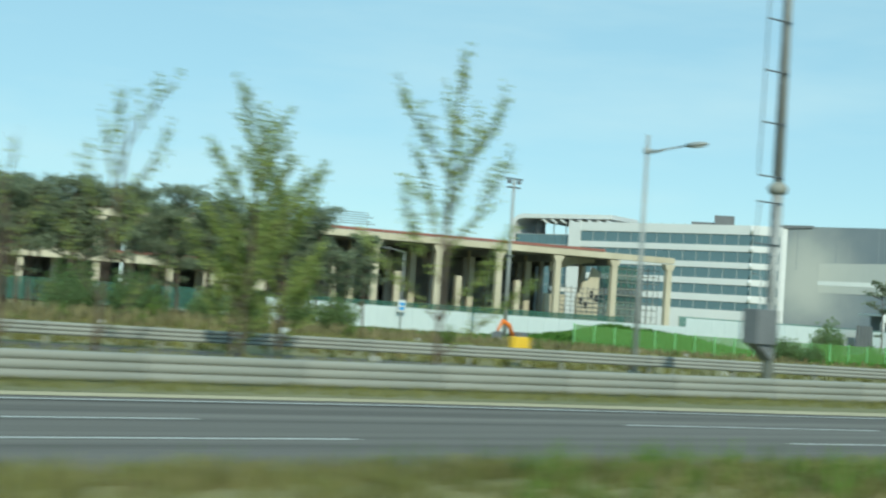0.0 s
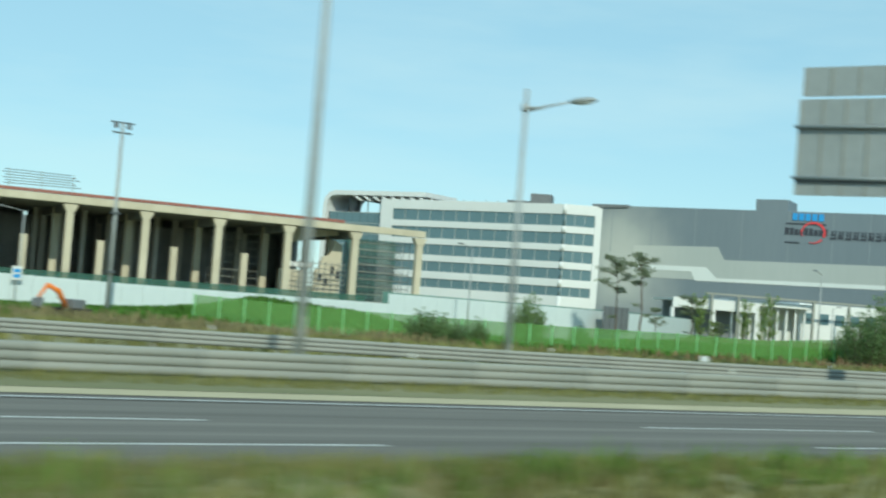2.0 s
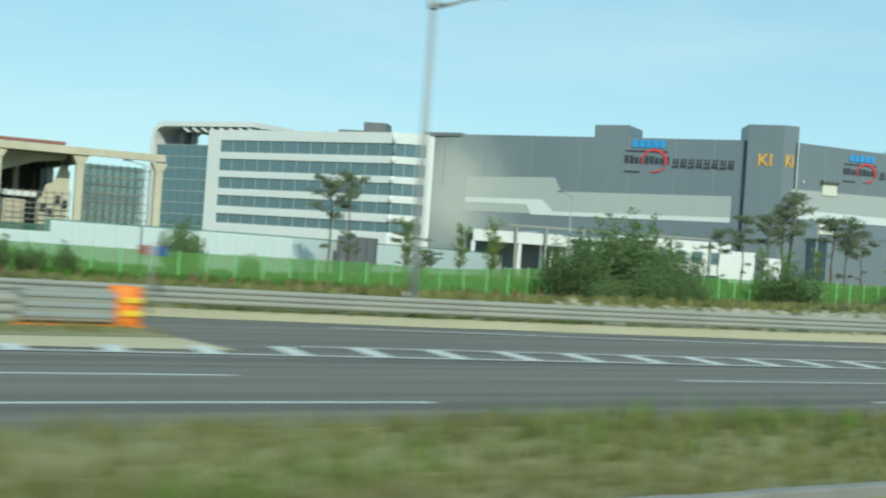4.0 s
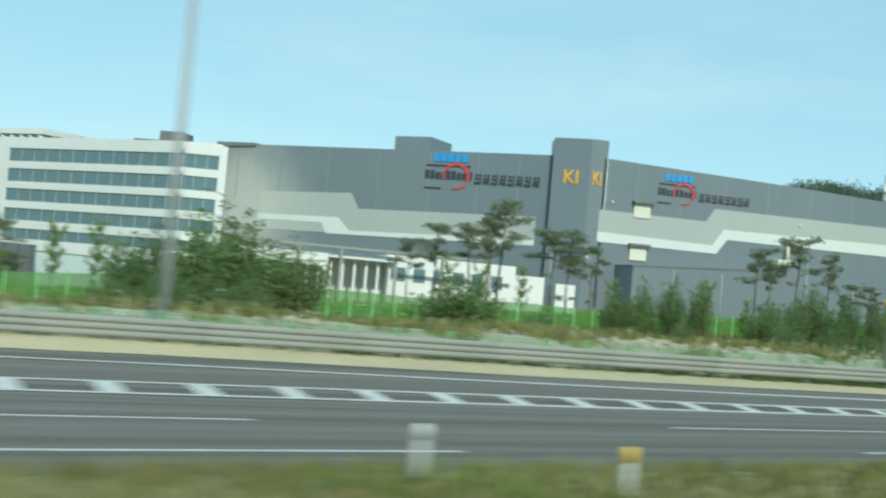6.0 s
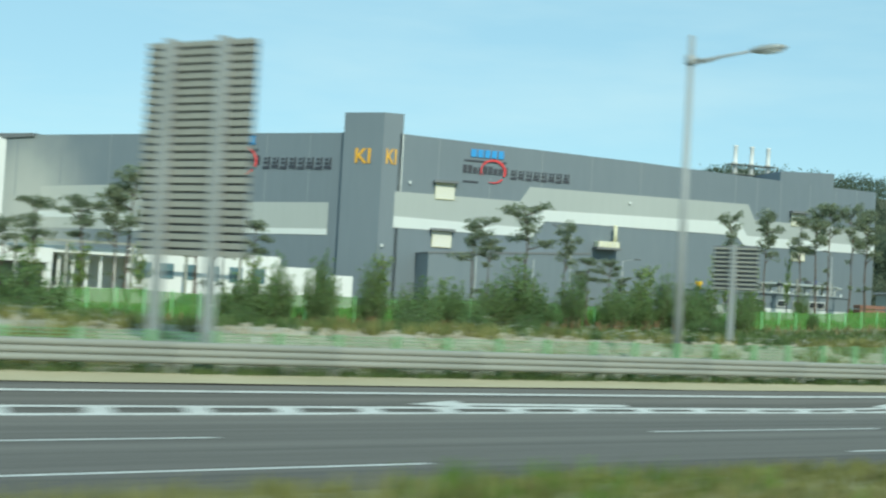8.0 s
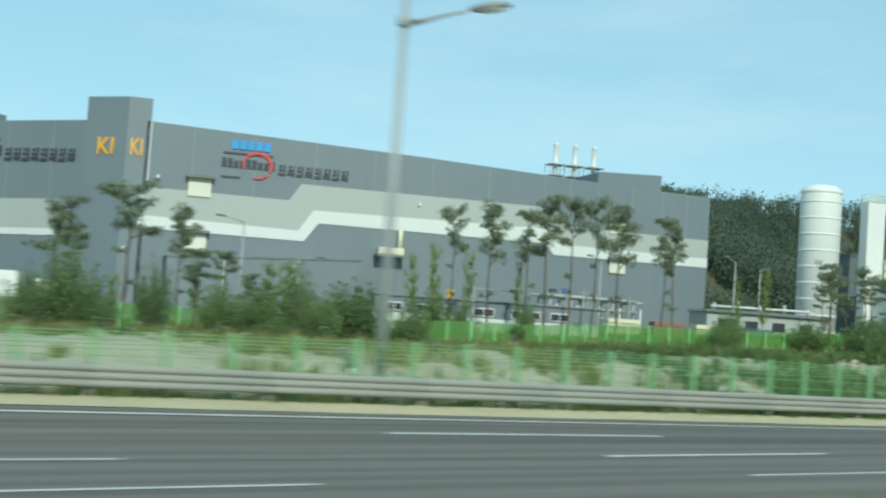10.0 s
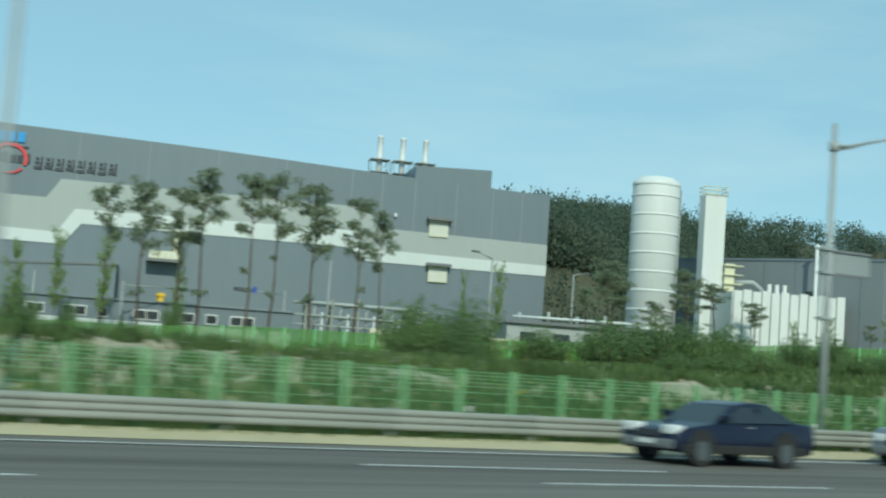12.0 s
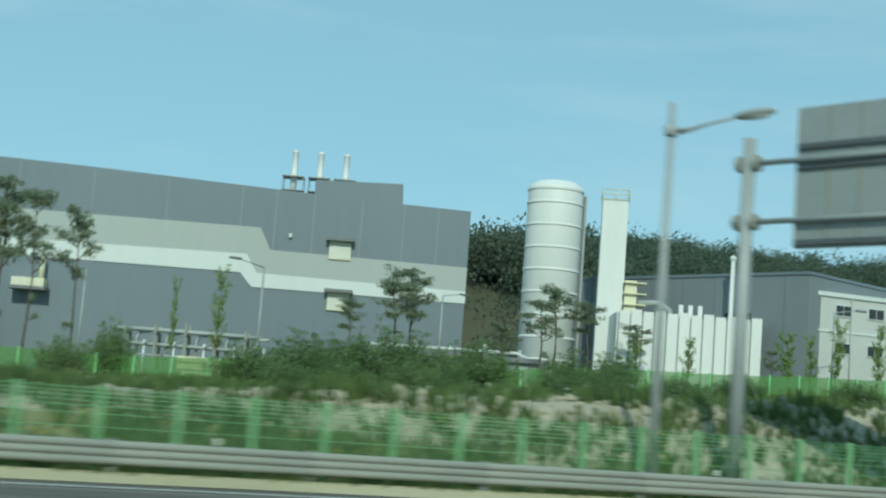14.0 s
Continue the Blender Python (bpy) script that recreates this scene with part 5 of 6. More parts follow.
for k in range(6):
    part("bar", bm_tube(B(), (0.3 * (k % 2), 0.25 * k, 1.3 + 0.34 * k), (9.0 - 0.5 * (k % 3), 0.25 * k, 1.45 + 0.3 * k), 0.045, n=5), DARKSTEEL, e)
for a in (0.8, 4.5, 8.2):
    part("stand", bm_tube(B(), (a, 0.4, -0.1), (a, 0.9, 3.1), 0.035, n=5), GALV, e)

# hoarding of pale panels
hoarding = thing("hoarding", pose(0, 0, 0), "hoarding of pale blue-white corrugated panels round the site", "hoarding")
panel_me = mesh_of("hoarding_panel", bm_box(B(), 0, 1.98, 0, 0.05, 0, 1, 0.01), HOARD)
HLINE = [(20, 124.0), (60, 119.5), (100, 117.5), (136, 117.0), (160, 128), (186, 146)]
x = 60.0
while x < 186:
    dx = 2.0 * math.cos(math.atan2(table(HLINE, x + 1) - table(HLINE, x), 1.0))
    y, y2 = table(HLINE, x), table(HLINE, x + dx)
    z = land_z(x, y)
    h = 2.0 + (1.6 - z * 0.55 if x < 110 else 2.9 - z - 0.7)
    part("hoarding_panel", panel_me, HOARD, hoarding, at=Matrix.Translation((x, y, z - 1.3)) @ Matrix.Rotation(math.atan2(y2 - y, dx), 4, "Z") @ Matrix.Diagonal((1, 1, h, 1)))
    x += dx
hoard_net = thing("hoarding_net", pose(0, 0, 0), "strip of dull green netting behind the hoarding", "net")
for x in range(112, 184, 6):
    y, y2 = table(HLINE, x) + 1.2, table(HLINE, x + 6) + 1.2
    run = math.hypot(6, y2 - y)
    part("net_panel", bm_box(B(), 0, run - 0.05, 0, 0.03, 0.6, 3.35), NETPALE, hoard_net, at=Matrix.Translation((x, y, -0.3)) @ Matrix.Rotation(math.atan2(y2 - y, 6), 4, "Z"))
    part("net_post", bm_tube(B(), (0, 0.08, -0.6), (0, 0.08, 3.4), 0.05, n=6), GALV, hoard_net, at=pose(x, y, -0.3))
dark_gate = thing("site_gate", pose(141.5, 118.0, 0.6, 0, 0, 24), "dark grey steel gate in the hoarding", "gate")
part("leaf", bm_box(B(), 0, 7.5, -0.2, -0.1, 0, 2.9, 0.02), BOXGREY, dark_gate)
for k in range(5):
    part("rib", bm_box(B(), 0.2 + 1.7 * k, 0.3 + 1.7 * k, -0.26, -0.2, 0, 2.9), DARKSTEEL, dark_gate)

# low white works buildings behind the trees
works = thing("works_building", frame_at((188, 139), (222, 122)), "low white works building with a flat canopy", "building")
part("wall", bm_box(B(), 10, 26, 3, 12, 0, 6.6, 0.05), WHITE, works)
part("canopy", bm_box(B(), -2, 11, 0, 8, 5.6, 6.3, 0.05), WHITE, works, "flat white canopy")
part("gate_beam", bm_box(B(), -6, 22, -1.2, -0.8, 6.7, 6.95), GALV, works)
for u in (-5, -1, 4, 10.5, 16, 21.5):
    part("post", bm_box(B(), u - 0.15, u + 0.15, -1.2, -0.8, 0, 6.8), GALV, works)
part("back_wall", bm_box(B(), -1.8, 10.2, 5, 5.2, 0, 5.5), LIGHTCLAD, works)
for k in range(9):
    part("pillar", bm_box(B(), -1.2 + 1.4 * k, -0.9 + 1.4 * k, 1.0, 1.3, 0, 5.6), WHITE, works)
part("step_block", bm_box(B(), 26, 30, 4, 10, 0, 5.6, 0.05), WHITE, works)
part("step_block", bm_box(B(), 31.5, 34, 4, 9, 0, 5.0, 0.05), WHITE, works)
part("fascia", bm_box(B(), -10.5, 2.6, -0.2, 0.2, 4.5, 6.0, 0.03), WHITE, works, "white fascia over an open bay")
part("bay_roof", bm_box(B(), -10.5, 2.6, 0.2, 9.0, 5.5, 5.8), LIGHTCLAD, works)
part("bay_wall", bm_box(B(), -10.4, 2.5, 4.6, 4.9, 0, 5.5), SHEDCLAD, works, "dark rear wall of the open bay")
for u in (-10.4, -4.2, 2.3):
    part("pier", bm_box(B(), u - 0.25, u + 0.25, -0.1, 0.5, 0, 4.5, 0.02), WHITE, works)
for k in range(6):
    part("window", bm_box(B(), 11 + 2.4 * k, 12.4 + 2.4 * k, 2.9, 3.05, 3.6, 5.2), BANDGLASS, works)

# tank, column and white enclosure
tank = thing("storage_tank", pose(289.75, 94.7, 0), "tall white storage tank with ring ribs", "tank")
prof = [(2.13, 2.0), (2.13, 20.15), (2.05, 20.5), (1.5, 20.85), (0.4, 21.05)]
part("shell", bm_lathe(B(), prof, 48), TANKWHITE, tank)
for k in range(10):
    z = 3.6 + 1.72 * k
    part("ring_rib", bm_lathe(B(), [(2.13, z - 0.10), (2.19, z - 0.07), (2.19, z + 0.07), (2.13, z + 0.10)], 48), TANKWHITE, tank)
part("top_rim", bm_lathe(B(), [(2.13, 20.0), (2.19, 20.05), (2.19, 20.2), (2.06, 20.5)], 48), TANKWHITE, tank)
part("ladder", bm_box(B(), 2.15, 2.32, -0.9, -0.45, 4, 20, 0.02), MIDCLAD, tank)
part("plinth", bm_lathe(B(), [(2.4, 0.0), (2.4, 5.2)], 24), CONCRETE, tank)
column = thing("process_column", pose(292.3, 90.0, 0, 0, 0, -28), "slender white square process column with a yellow railing", "tower")
part("casing", bm_box(B(), -0.95, 0.95, -0.9, 0.9, 0, 19.2, 0.05), TANKWHITE, column)
for z in (19.25, 19.6, 19.95):
    for a in ((-1, -1, 1, -1), (1, -1, 1, 1), (1, 1, -1, 1), (-1, 1, -1, -1)):
        part("railing", bm_tube(B(), (a[0], a[1], z), (a[2], a[3], z), 0.035, n=5), CREAMPAINT, column)
for a in (-1, 0, 1):
    part("railing_post", bm_tube(B(), (a, -1, 19.1), (a, -1, 20.0), 0.035, n=5), CREAMPAINT, column)
part("yellow_frame", bm_box(B(), 1.0, 1.9, -1.3, 0.4, 8.8, 13.2, 0.05), CREAMPAINT, column, "pale yellow steel stair frame")
for k in range(6):
    part("platform", bm_box(B(), 0.9, 2.6, -1.6, 0.5, 9.0 + 0.8 * k, 9.08 + 0.8 * k), CREAMPAINT, column)
part("duct", bm_path(B(), [(2.0, -1.2, 11.6), (3.6, -1.2, 11.7), (4.4, -1.2, 11.2), (4.4, -1.2, 9.2)], [0.22] * 4, 10), MIDCLAD, column)
for k in range(3):
    part("vent", bm_tube(B(), (5.2 + 0.7 * k, -1.0, 8), (5.2 + 0.7 * k, -1.0, 11.7), 0.18, n=10), TANKWHITE, column)
enclosure = thing("white_enclosure", frame_at((289.9, 84.6), (299.1, 80.4)), "white corrugated sheet enclosure with dark joints", "enclosure")
EL = math.hypot(9.2, 4.2)
part("core", bm_box(B(), 0.05, EL - 0.05, 0.12, 6, 0, 10.4), MIDCLAD, enclosure)
nE = 12
for k in range(nE):
    u = EL * k / nE
    part("panel", bm_box(B(), u + 0.06, u + EL / nE - 0.06, -0.06, 0.14, 4.5, 10.6 + 0.12 * (k % 2), 0.02), TANKWHITE, enclosure, "white sheet panel")
part("return_wall", bm_box(B(), -0.1, 0.0, 0.0, 6, 4, 10.5), TANKWHITE, enclosure)
shed = thing("pump_shed", frame_at((275.6, 97.0), (288.0, 91.5)), "low grey pump shed with roof pipes beside the tank", "shed")
part("wall", bm_box(B(), 0, 13.0, 0, 4.5, 2.0, 6.6, 0.04), MIDCLAD, shed)
part("roof", bm_prism(B(), [(-0.3, 6.6), (13.3, 6.6), (13.1, 6.95), (-0.1, 6.85)], -0.4, 4.8), BOXGREY, shed, "dark grey shed roof")
for k in range(5):
    part("roof_vent", bm_tube(B(), (1.4 + 2.6 * k, 1.5, 6.8), (1.4 + 2.6 * k, 1.5, 7.6 + 0.25 * (k % 2)), 0.16, n=10), MIDCLAD, shed)
part("roof_pipe", bm_path(B(), [(0.6, 0.6, 7.2), (6.0, 0.6, 7.25), (11.5, 0.6, 7.3), (12.3, 0.6, 7.0), (12.4, 0.6, 5.0)], [0.12] * 5, 8), LIGHTCLAD, shed)
for k in range(4):
    part("window", bm_box(B(), 1.2 + 3.0 * k, 2.6 + 3.0 * k, -0.06, 0.02, 5.0, 5.9, 0.01), DARKGLASS, shed)
chimney = thing("chimney", pose(298.2, 83.0, 0), "thin white steel chimney behind the enclosure", "chimney")
part("flue", bm_tube(B(), (0, 0, 4), (0, 0, 15), 0.17, 0.15, 12), TANKWHITE, chimney)
part("cowl", bm_lathe(B(), [(0.15, 14.9), (0.25, 15.0), (0.25, 15.15), (0.05, 15.3)], 12), TANKWHITE, chimney)
# further sheds
hallb = thing("warehouse", frame_at((294.5, 98.7), (301.3, 78.3)), "plain grey metal warehouse", "warehouse")
part("wall", bm_box(B(), 0, 21.5, 0, 24, 0, 14.0), SHEDCLAD, hallb, "grey ribbed metal wall")
part("roof_edge", bm_box(B(), -0.1, 21.6, -0.1, 24, 14.0, 14.2), GREYCLAD, hallb)
for k in range(7):
    part("joint", bm_box(B(), 1.5 + 3 * k, 1.58 + 3 * k, -0.04, 0.0, 3, 14.0), GREYCLAD, hallb)
for u in (14.5, 15.9):
    part("window", bm_box(B(), u, u + 0.9, -0.06, 0.0, 10.4, 11.3), DARKGLASS, hallb)
house = thing("plant_office", frame_at((301.9, 78.7), (330.0, 76.5)), "two-storey white plant office with small windows", "building")
part("wall", bm_box(B(), 0, 28.7, 0.15, 10, 0, 12.7), PLASTER, house)
part("parapet", bm_box(B(), -0.1, 28.8, 0.0, 10.1, 12.7, 13.0, 0.02), LIGHTCLAD, house)
for i in range(9):
    for z in (11.35, 8.7):
        u = 2.0 + 2.75 * i
        w = part("window", bm_box(B(), u, u + 1.4, 0.06, 0.16, z, z + 0.85), LIGHTCLAD, house)
        for j in range(2):
            part("pane", bm_box(B(), u + 0.08 + 0.65 * j, u + 0.67 + 0.65 * j, 0.03, 0.1, z + 0.08, z + 0.77), DARKGLASS, w)
    if i % 3 == 1:
        part("downpipe", bm_tube(B(), (2.75 * i + 0.6, 0.05, 4), (2.75 * i + 0.6, 0.05, 12.7), 0.06, n=6), MIDCLAD, house)
part("string_course", bm_box(B(), 0, 28.7, 0.08, 0.16, 10.2, 10.35), LIGHTCLAD, house)


# ---- trees ----
def limb_points(a, d, length, n=5, lift=0.0, wobble=0.12):
    a, d = Vector(a), Vector(d).normalized()
    pts = [a]
    for k in range(n):
        d = (d + Vector((random.uniform(-1, 1), random.uniform(-1, 1), random.uniform(-1, 1))) * wobble + Vector((0, 0, lift))).normalized()
        pts.append(pts[-1] + d * length / n)
    return pts


def pine(height, seed, bare=0.5, spread=1.0, pads=7):
    """A red pine: bare bent trunk, few crooked limbs, loose flat pads of needles high up."""
    random.seed(seed)
    e = thing("pine_tree", pose(0, 0, 0), "tall pine with a bare trunk and flat dark needle pads", "tree", "pines along the site fence")
    trunk = limb_points((0, 0, -0.3), (random.uniform(-0.14, 0.14), random.uniform(-0.1, 0.1), 1), height, 9, 0.05, 0.11)
    lift = (height * 0.93 + 0.3) / (trunk[-1].z + 0.3)
    trunk = [Vector((p.x, p.y, (p.z + 0.3) * lift - 0.3)) for p in trunk]
    crown = trunk[-2].copy()
    trunk = [p - Vector((crown.x, crown.y, 0)) * max(0.0, p.z / crown.z) for p in trunk]
    bm = bm_path(B(), trunk, [0.13 * (1 - 0.80 * k / 9) for k in range(10)], 8)
    pts = []

    def pad(c, w):
        pts.append(cloud(c, (w, w, w * 0.36), 38))
        pts.append(cloud(c + Vector((random.uniform(-0.7, 0.7) * w, random.uniform(-0.7, 0.7) * w, w * 0.22)), (w * 0.6, w * 0.6, w * 0.26), 16))

    for k in range(pads):
        f = bare + (0.97 - bare) * ((k + random.random() * 0.7) / pads) ** 0.8
        i = min(8, int(f * 9))
        o = trunk[i].lerp(trunk[i + 1], f * 9 - i)
        a = k * 2.4 + random.uniform(-0.7, 0.7)
        r = spread * height * random.uniform(0.09, 0.20) * (1.15 - 0.45 * (f - bare) / (1 - bare))
        limb = limb_points(o, (math.cos(a), math.sin(a), random.uniform(0.15, 0.65)), r, 4, 0.05, 0.28)
        bm_path(bm, limb, [0.05, 0.04, 0.032, 0.024, 0.012], 5)
        for q in limb[2:]:
            for _ in range(2):
                w = height * spread * random.uniform(0.040, 0.070)
                pad(q + Vector((random.uniform(-1, 1), random.uniform(-1, 1), random.uniform(-0.1, 0.45))) * w, w)
    for k in range(2):
        f = random.uniform(0.34, bare)
        o = trunk[int(f * 9)]
        a = random.uniform(0, math.tau)
        limb = limb_points(o, (math.cos(a), math.sin(a), 0.2), height * 0.07, 3, 0.04, 0.2)
        bm_path(bm, limb, [0.028, 0.022, 0.016, 0.01], 4)
        pad(limb[-1], height * 0.036)
    for k in range(6):
        w = height * 0.062 * spread * random.uniform(0.8, 1.2)
        pad(trunk[-1] + Vector((random.uniform(-1, 1) * w * 1.7, random.uniform(-1, 1) * w * 1.7, height * 0.015 - 0.12 * k)), w)
    needles = quads("needles", leaves_at(np.concatenate(pts), 0.18), PINE)
    stem = mesh_of("trunk", bm, BARK)
    fit = Matrix.Diagonal((1, 1, height / max(v.co.z for v in needles.vertices), 1))
    for me in (needles, stem):
        me.transform(fit)
    part("trunk", stem, BARK, e, "reddish brown bark")
    part("needles", needles, PINE, e, "dark green needle pads")
    return e


def put(ob, x, y, scale=1.0, turn=0.0, z=None, drop=0.0):
    return copy_thing(ob, Matrix.Translation((x, y, (land_z(x, y) if z is None else z) - drop)) @ Matrix.Rotation(radians(turn), 4, "Z") @ Matrix.Scale(scale, 4))


# place in plan, the height of the crown's top, and how wide the crown is for its height
PINES = [(168.2, 91.8, 6.9, 0.9), (169.6, 90.3, 8.2, 0.9), (172.6, 90.1, 8.5, 1.05), (175.5, 90.5, 9.6, 0.75), (176.6, 90.2, 11.1, 0.95), (180.6, 88.2, 9.0, 1.2), (181.8, 87.5, 8.6, 0.95), (185.2, 88.2, 7.8, 0.9),
         (202.2, 84.0, 9.4, 0.95), (202.9, 83.0, 7.8, 0.75), (206.1, 82.7, 10.9, 1.0), (209.3, 81.5, 9.6, 0.65), (209.3, 79.0, 6.7, 1.1), (213.0, 79.0, 5.4, 1.0), (210.8, 78.0, 6.7, 0.9),
         (236.0, 88.0, 12.9, 0.55), (237.3, 84.8, 13.1, 0.62), (238.5, 81.9, 12.5, 0.58), (239.6, 80.8, 13.6, 0.7), (243.8, 82.6, 14.2, 0.58), (244.6, 80.9, 14.2, 0.55), (247.8, 81.4, 14.1, 0.7), (248.9, 77.5, 12.9, 0.55), (251.5, 78.9, 12.3, 0.55),
         (266.7, 76.0, 8.7, 0.9), (270.2, 78.0, 10.3, 1.0), (271.8, 79.0, 11.3, 0.95), (282.9, 83.0, 10.6, 1.1), (280.6, 84.0, 8.8, 1.2), (286.9, 84.0, 10.9, 1.15), (285.3, 85.5, 12.0, 0.9), (289.9, 82.0, 9.6, 1.1), (295.8, 75.0, 8.2, 0.9),
         (134.5, 108.5, 8.9, 0.85), (133.3, 103.8, 9.2, 0.9), (137.1, 100.0, 5.2, 1.3), (137.1, 96.0, 2.7, 1.6), (130.1, 98.0, 3.6, 1.0)]
kinds = [pine(9.0, 11, 0.60, 1.0, 6), pine(9.0, 22, 0.54, 1.0, 7), pine(9.0, 33, 0.62, 0.95, 6), pine(9.0, 44, 0.50, 1.05, 8), pine(9.0, 58, 0.57, 1.0, 7)]
for k, (x, y, top, wide) in reversed(list(enumerate(PINES))):
    h = (top - land_z(x, y)) / 9.0
    m = Matrix.Translation((x, y, land_z(x, y))) @ Matrix.Rotation(k * 1.17, 4, "Z") @ Matrix.Diagonal((1.12 * h * wide, 1.12 * h * wide, h, 1))
    if k < 5:
        kinds[k].matrix_basis = m
    else:
        copy_thing(kinds[k * 3 % 5], m)


def bush(w, h, seed, n=4200, mat=None, leaf=0.2, label="dense dark green bush beside the site fence"):
    """Many long shoots fan out of one foot; leaves sit along them, so the outline is ragged."""
    random.seed(seed)
    e = thing("bush", pose(0, 0, 0), label, "bush", "bushes along the site fence")
    bm, pts = B(), []
    shoots = 46
    for k in range(shoots):
        a, r = k * 2.39996, math.sqrt((k + 0.5) / shoots)
        tip = Vector((0.46 * w * r * math.cos(a), 0.46 * w * r * math.sin(a), h * (1.0 - 0.58 * r ** 2.2) * random.uniform(0.70, 1.06)))
        foot = Vector((0.14 * w * r * math.cos(a), 0.14 * w * r * math.sin(a), -0.2))
        line = limb_points(foot, tip - foot + Vector((0, 0, 0.25 * h)), (tip - foot).length, 6, -0.03 * r, 0.10)
        bm_path(bm, line, [0.045, 0.04, 0.034, 0.028, 0.02, 0.014, 0.006], 4)
        for i, q in enumerate(line[1:]):
            s = (0.11, 0.13, 0.12, 0.10, 0.075, 0.04)[i]
            pts.append(cloud(q, (w * s, w * s, h * s), max(4, int(n / shoots * (0.10, 0.18, 0.22, 0.22, 0.18, 0.10)[i]))))
    part("branchwork", bm, BARK, e)
    part("leaves", quads("leaves", leaves_at(np.concatenate(pts), leaf), mat or BUSHGREEN), BUSHGREEN, e, "dark green leaves")
    return e


def young_tree(h, seed, label="slender young tree with sparse light green leaves"):
    """A thin stem with short rising twigs and a ragged, narrow head of leaves."""
    random.seed(seed)
    e = thing("young_tree", pose(0, 0, 0), label, "tree", "young trees on the site")
    trunk = limb_points((0, 0, -0.2), (0.03, 0.02, 1), h, 6, 0.05, 0.06)
    bm = bm_path(B(), trunk, [0.07, 0.06, 0.05, 0.04, 0.03, 0.02, 0.01], 6)
    pts = []
    for k in range(13):
        f = 0.36 + 0.62 * k / 13
        o = trunk[min(5, int(f * 6))]
        limb = limb_points(o, (math.cos(k * 2.4), math.sin(k * 2.4), 1.3), h * random.uniform(0.12, 0.24), 4, 0.05)
        bm_path(bm, limb, [0.025, 0.02, 0.015, 0.01, 0.006], 4)
        for q in limb[1:]:
            pts.append(cloud(q, (h * 0.04, h * 0.04, h * 0.045), 22))
    part("trunk", bm, BARK, e)
    part("leaves", quads("leaves", leaves_at(np.concatenate(pts), 0.17), YOUNGLEAF), YOUNGLEAF, e, "light green leaves")
    return e


bushes = [bush(6, 4.2, 3, 9000, None, 0.155), bush(6, 4.2, 7, 10500, None, 0.155), bush(6, 4.2, 9, 7600, None, 0.15)]
# place in plan, width, and the height of the top
BUSHES = [(139.4, 80.5, 6.6, 5.2), (144.4, 80.0, 9.6, 7.2), (149.8, 80.5, 7.6, 5.4), (165.4, 81.0, 6.9, 3.7), (179.5, 78.0, 4.2, 3.8), (178.2, 78.0, 2.9, 3.5), (181.4, 78.0, 2.3, 5.0), (184.6, 78.0, 2.7, 5.5), (190.1, 80.0, 2.5, 5.7), (186.8, 70.5, 3.7, 3.9), (193.0, 75.0, 3.2, 4.2),
          (197.4, 76.0, 3.4, 4.6), (199.8, 76.0, 4.4, 6.0), (200.4, 74.0, 3.0, 3.6), (205.1, 76.0, 2.6, 5.6), (209.5, 76.0, 3.0, 4.8), (212.8, 77.0, 3.4, 5.0), (215.0, 76.0, 2.8, 6.2), (215.4, 74.0, 3.0, 4.4), (220.3, 78.0, 5.2, 5.6), (223.8, 76.0, 3.2, 4.3), (227.9, 79.0, 2.6, 5.6), (231.4, 80.5, 1.3, 4.9), (238.4, 81.4, 1.6, 5.7), (233.0, 76.0, 1.3, 3.8),
          (232.6, 45.0, 2.6, 4.9), (235.6, 45.5, 2.6, 5.3), (233.8, 44.0, 2.4, 4.3), (252.9, 74.0, 2.6, 6.0), (250.1, 72.0, 2.8, 5.0), (259.9, 72.0, 3.8, 5.4), (263.6, 69.0, 3.8, 6.1), (265.6, 67.0, 5.0, 6.9), (261.0, 66.5, 4.6, 5.9), (270.3, 66.0, 4.4, 6.4), (267.5, 65.5, 4.0, 5.9), (273.8, 63.0, 2.6, 6.1), (276.1, 62.0, 2.8, 6.3), (277.3, 58.0, 3.4, 4.7), (282.5, 60.0, 2.8, 5.5), (290.0, 60.0, 3.0, 5.4),
          (131.5, 68.0, 3.4, 2.2), (134.2, 67.0, 3.6, 3.0), (137.2, 68.0, 3.6, 2.8), (140.4, 69.0, 3.4, 2.6), (159.6, 66.0, 3.4, 1.9), (170.8, 64.0, 2.2, 1.9), (181.8, 64.0, 2.8, 2.4), (186.4, 64.0, 2.4, 2.5), (189.4, 63.0, 2.6, 2.2), (206.5, 64.0, 3.2, 2.6),
          (256.8, 56.0, 2.6, 4.1), (259.2, 55.0, 2.8, 4.2), (262.0, 55.0, 2.8, 4.6), (264.0, 56.0, 2.4, 4.5), (268.6, 54.0, 2.8, 4.8), (271.0, 54.0, 2.4, 5.0), (275.2, 55.0, 2.8, 4.8),
          (96.8, 89.0, 4.8, 2.0), (100.0, 89.5, 3.0, 1.3), (102.6, 90.0, 2.2, 1.5), (116.0, 100.0, 4.6, 4.2), (121.5, 99.0, 2.6, 1.6)]
for k, (x, y, wide, top) in reversed(list(enumerate(BUSHES))):
    tall = max(1.2, top - land_z(x, y)) * (1.16 if x > 150 else 1.1)
    wide *= 1.15 if x < 150 else 1.3 if x < 225 else 1.45
    m = Matrix.Translation((x, y, land_z(x, y))) @ Matrix.Rotation(k * 1.4, 4, "Z") @ Matrix.Diagonal((wide / 6.4, wide / 6.4, tall / 4.75, 1))
    if k < 3:
        bushes[k].matrix_basis = m
    else:
        copy_thing(bushes[k % 3], m)
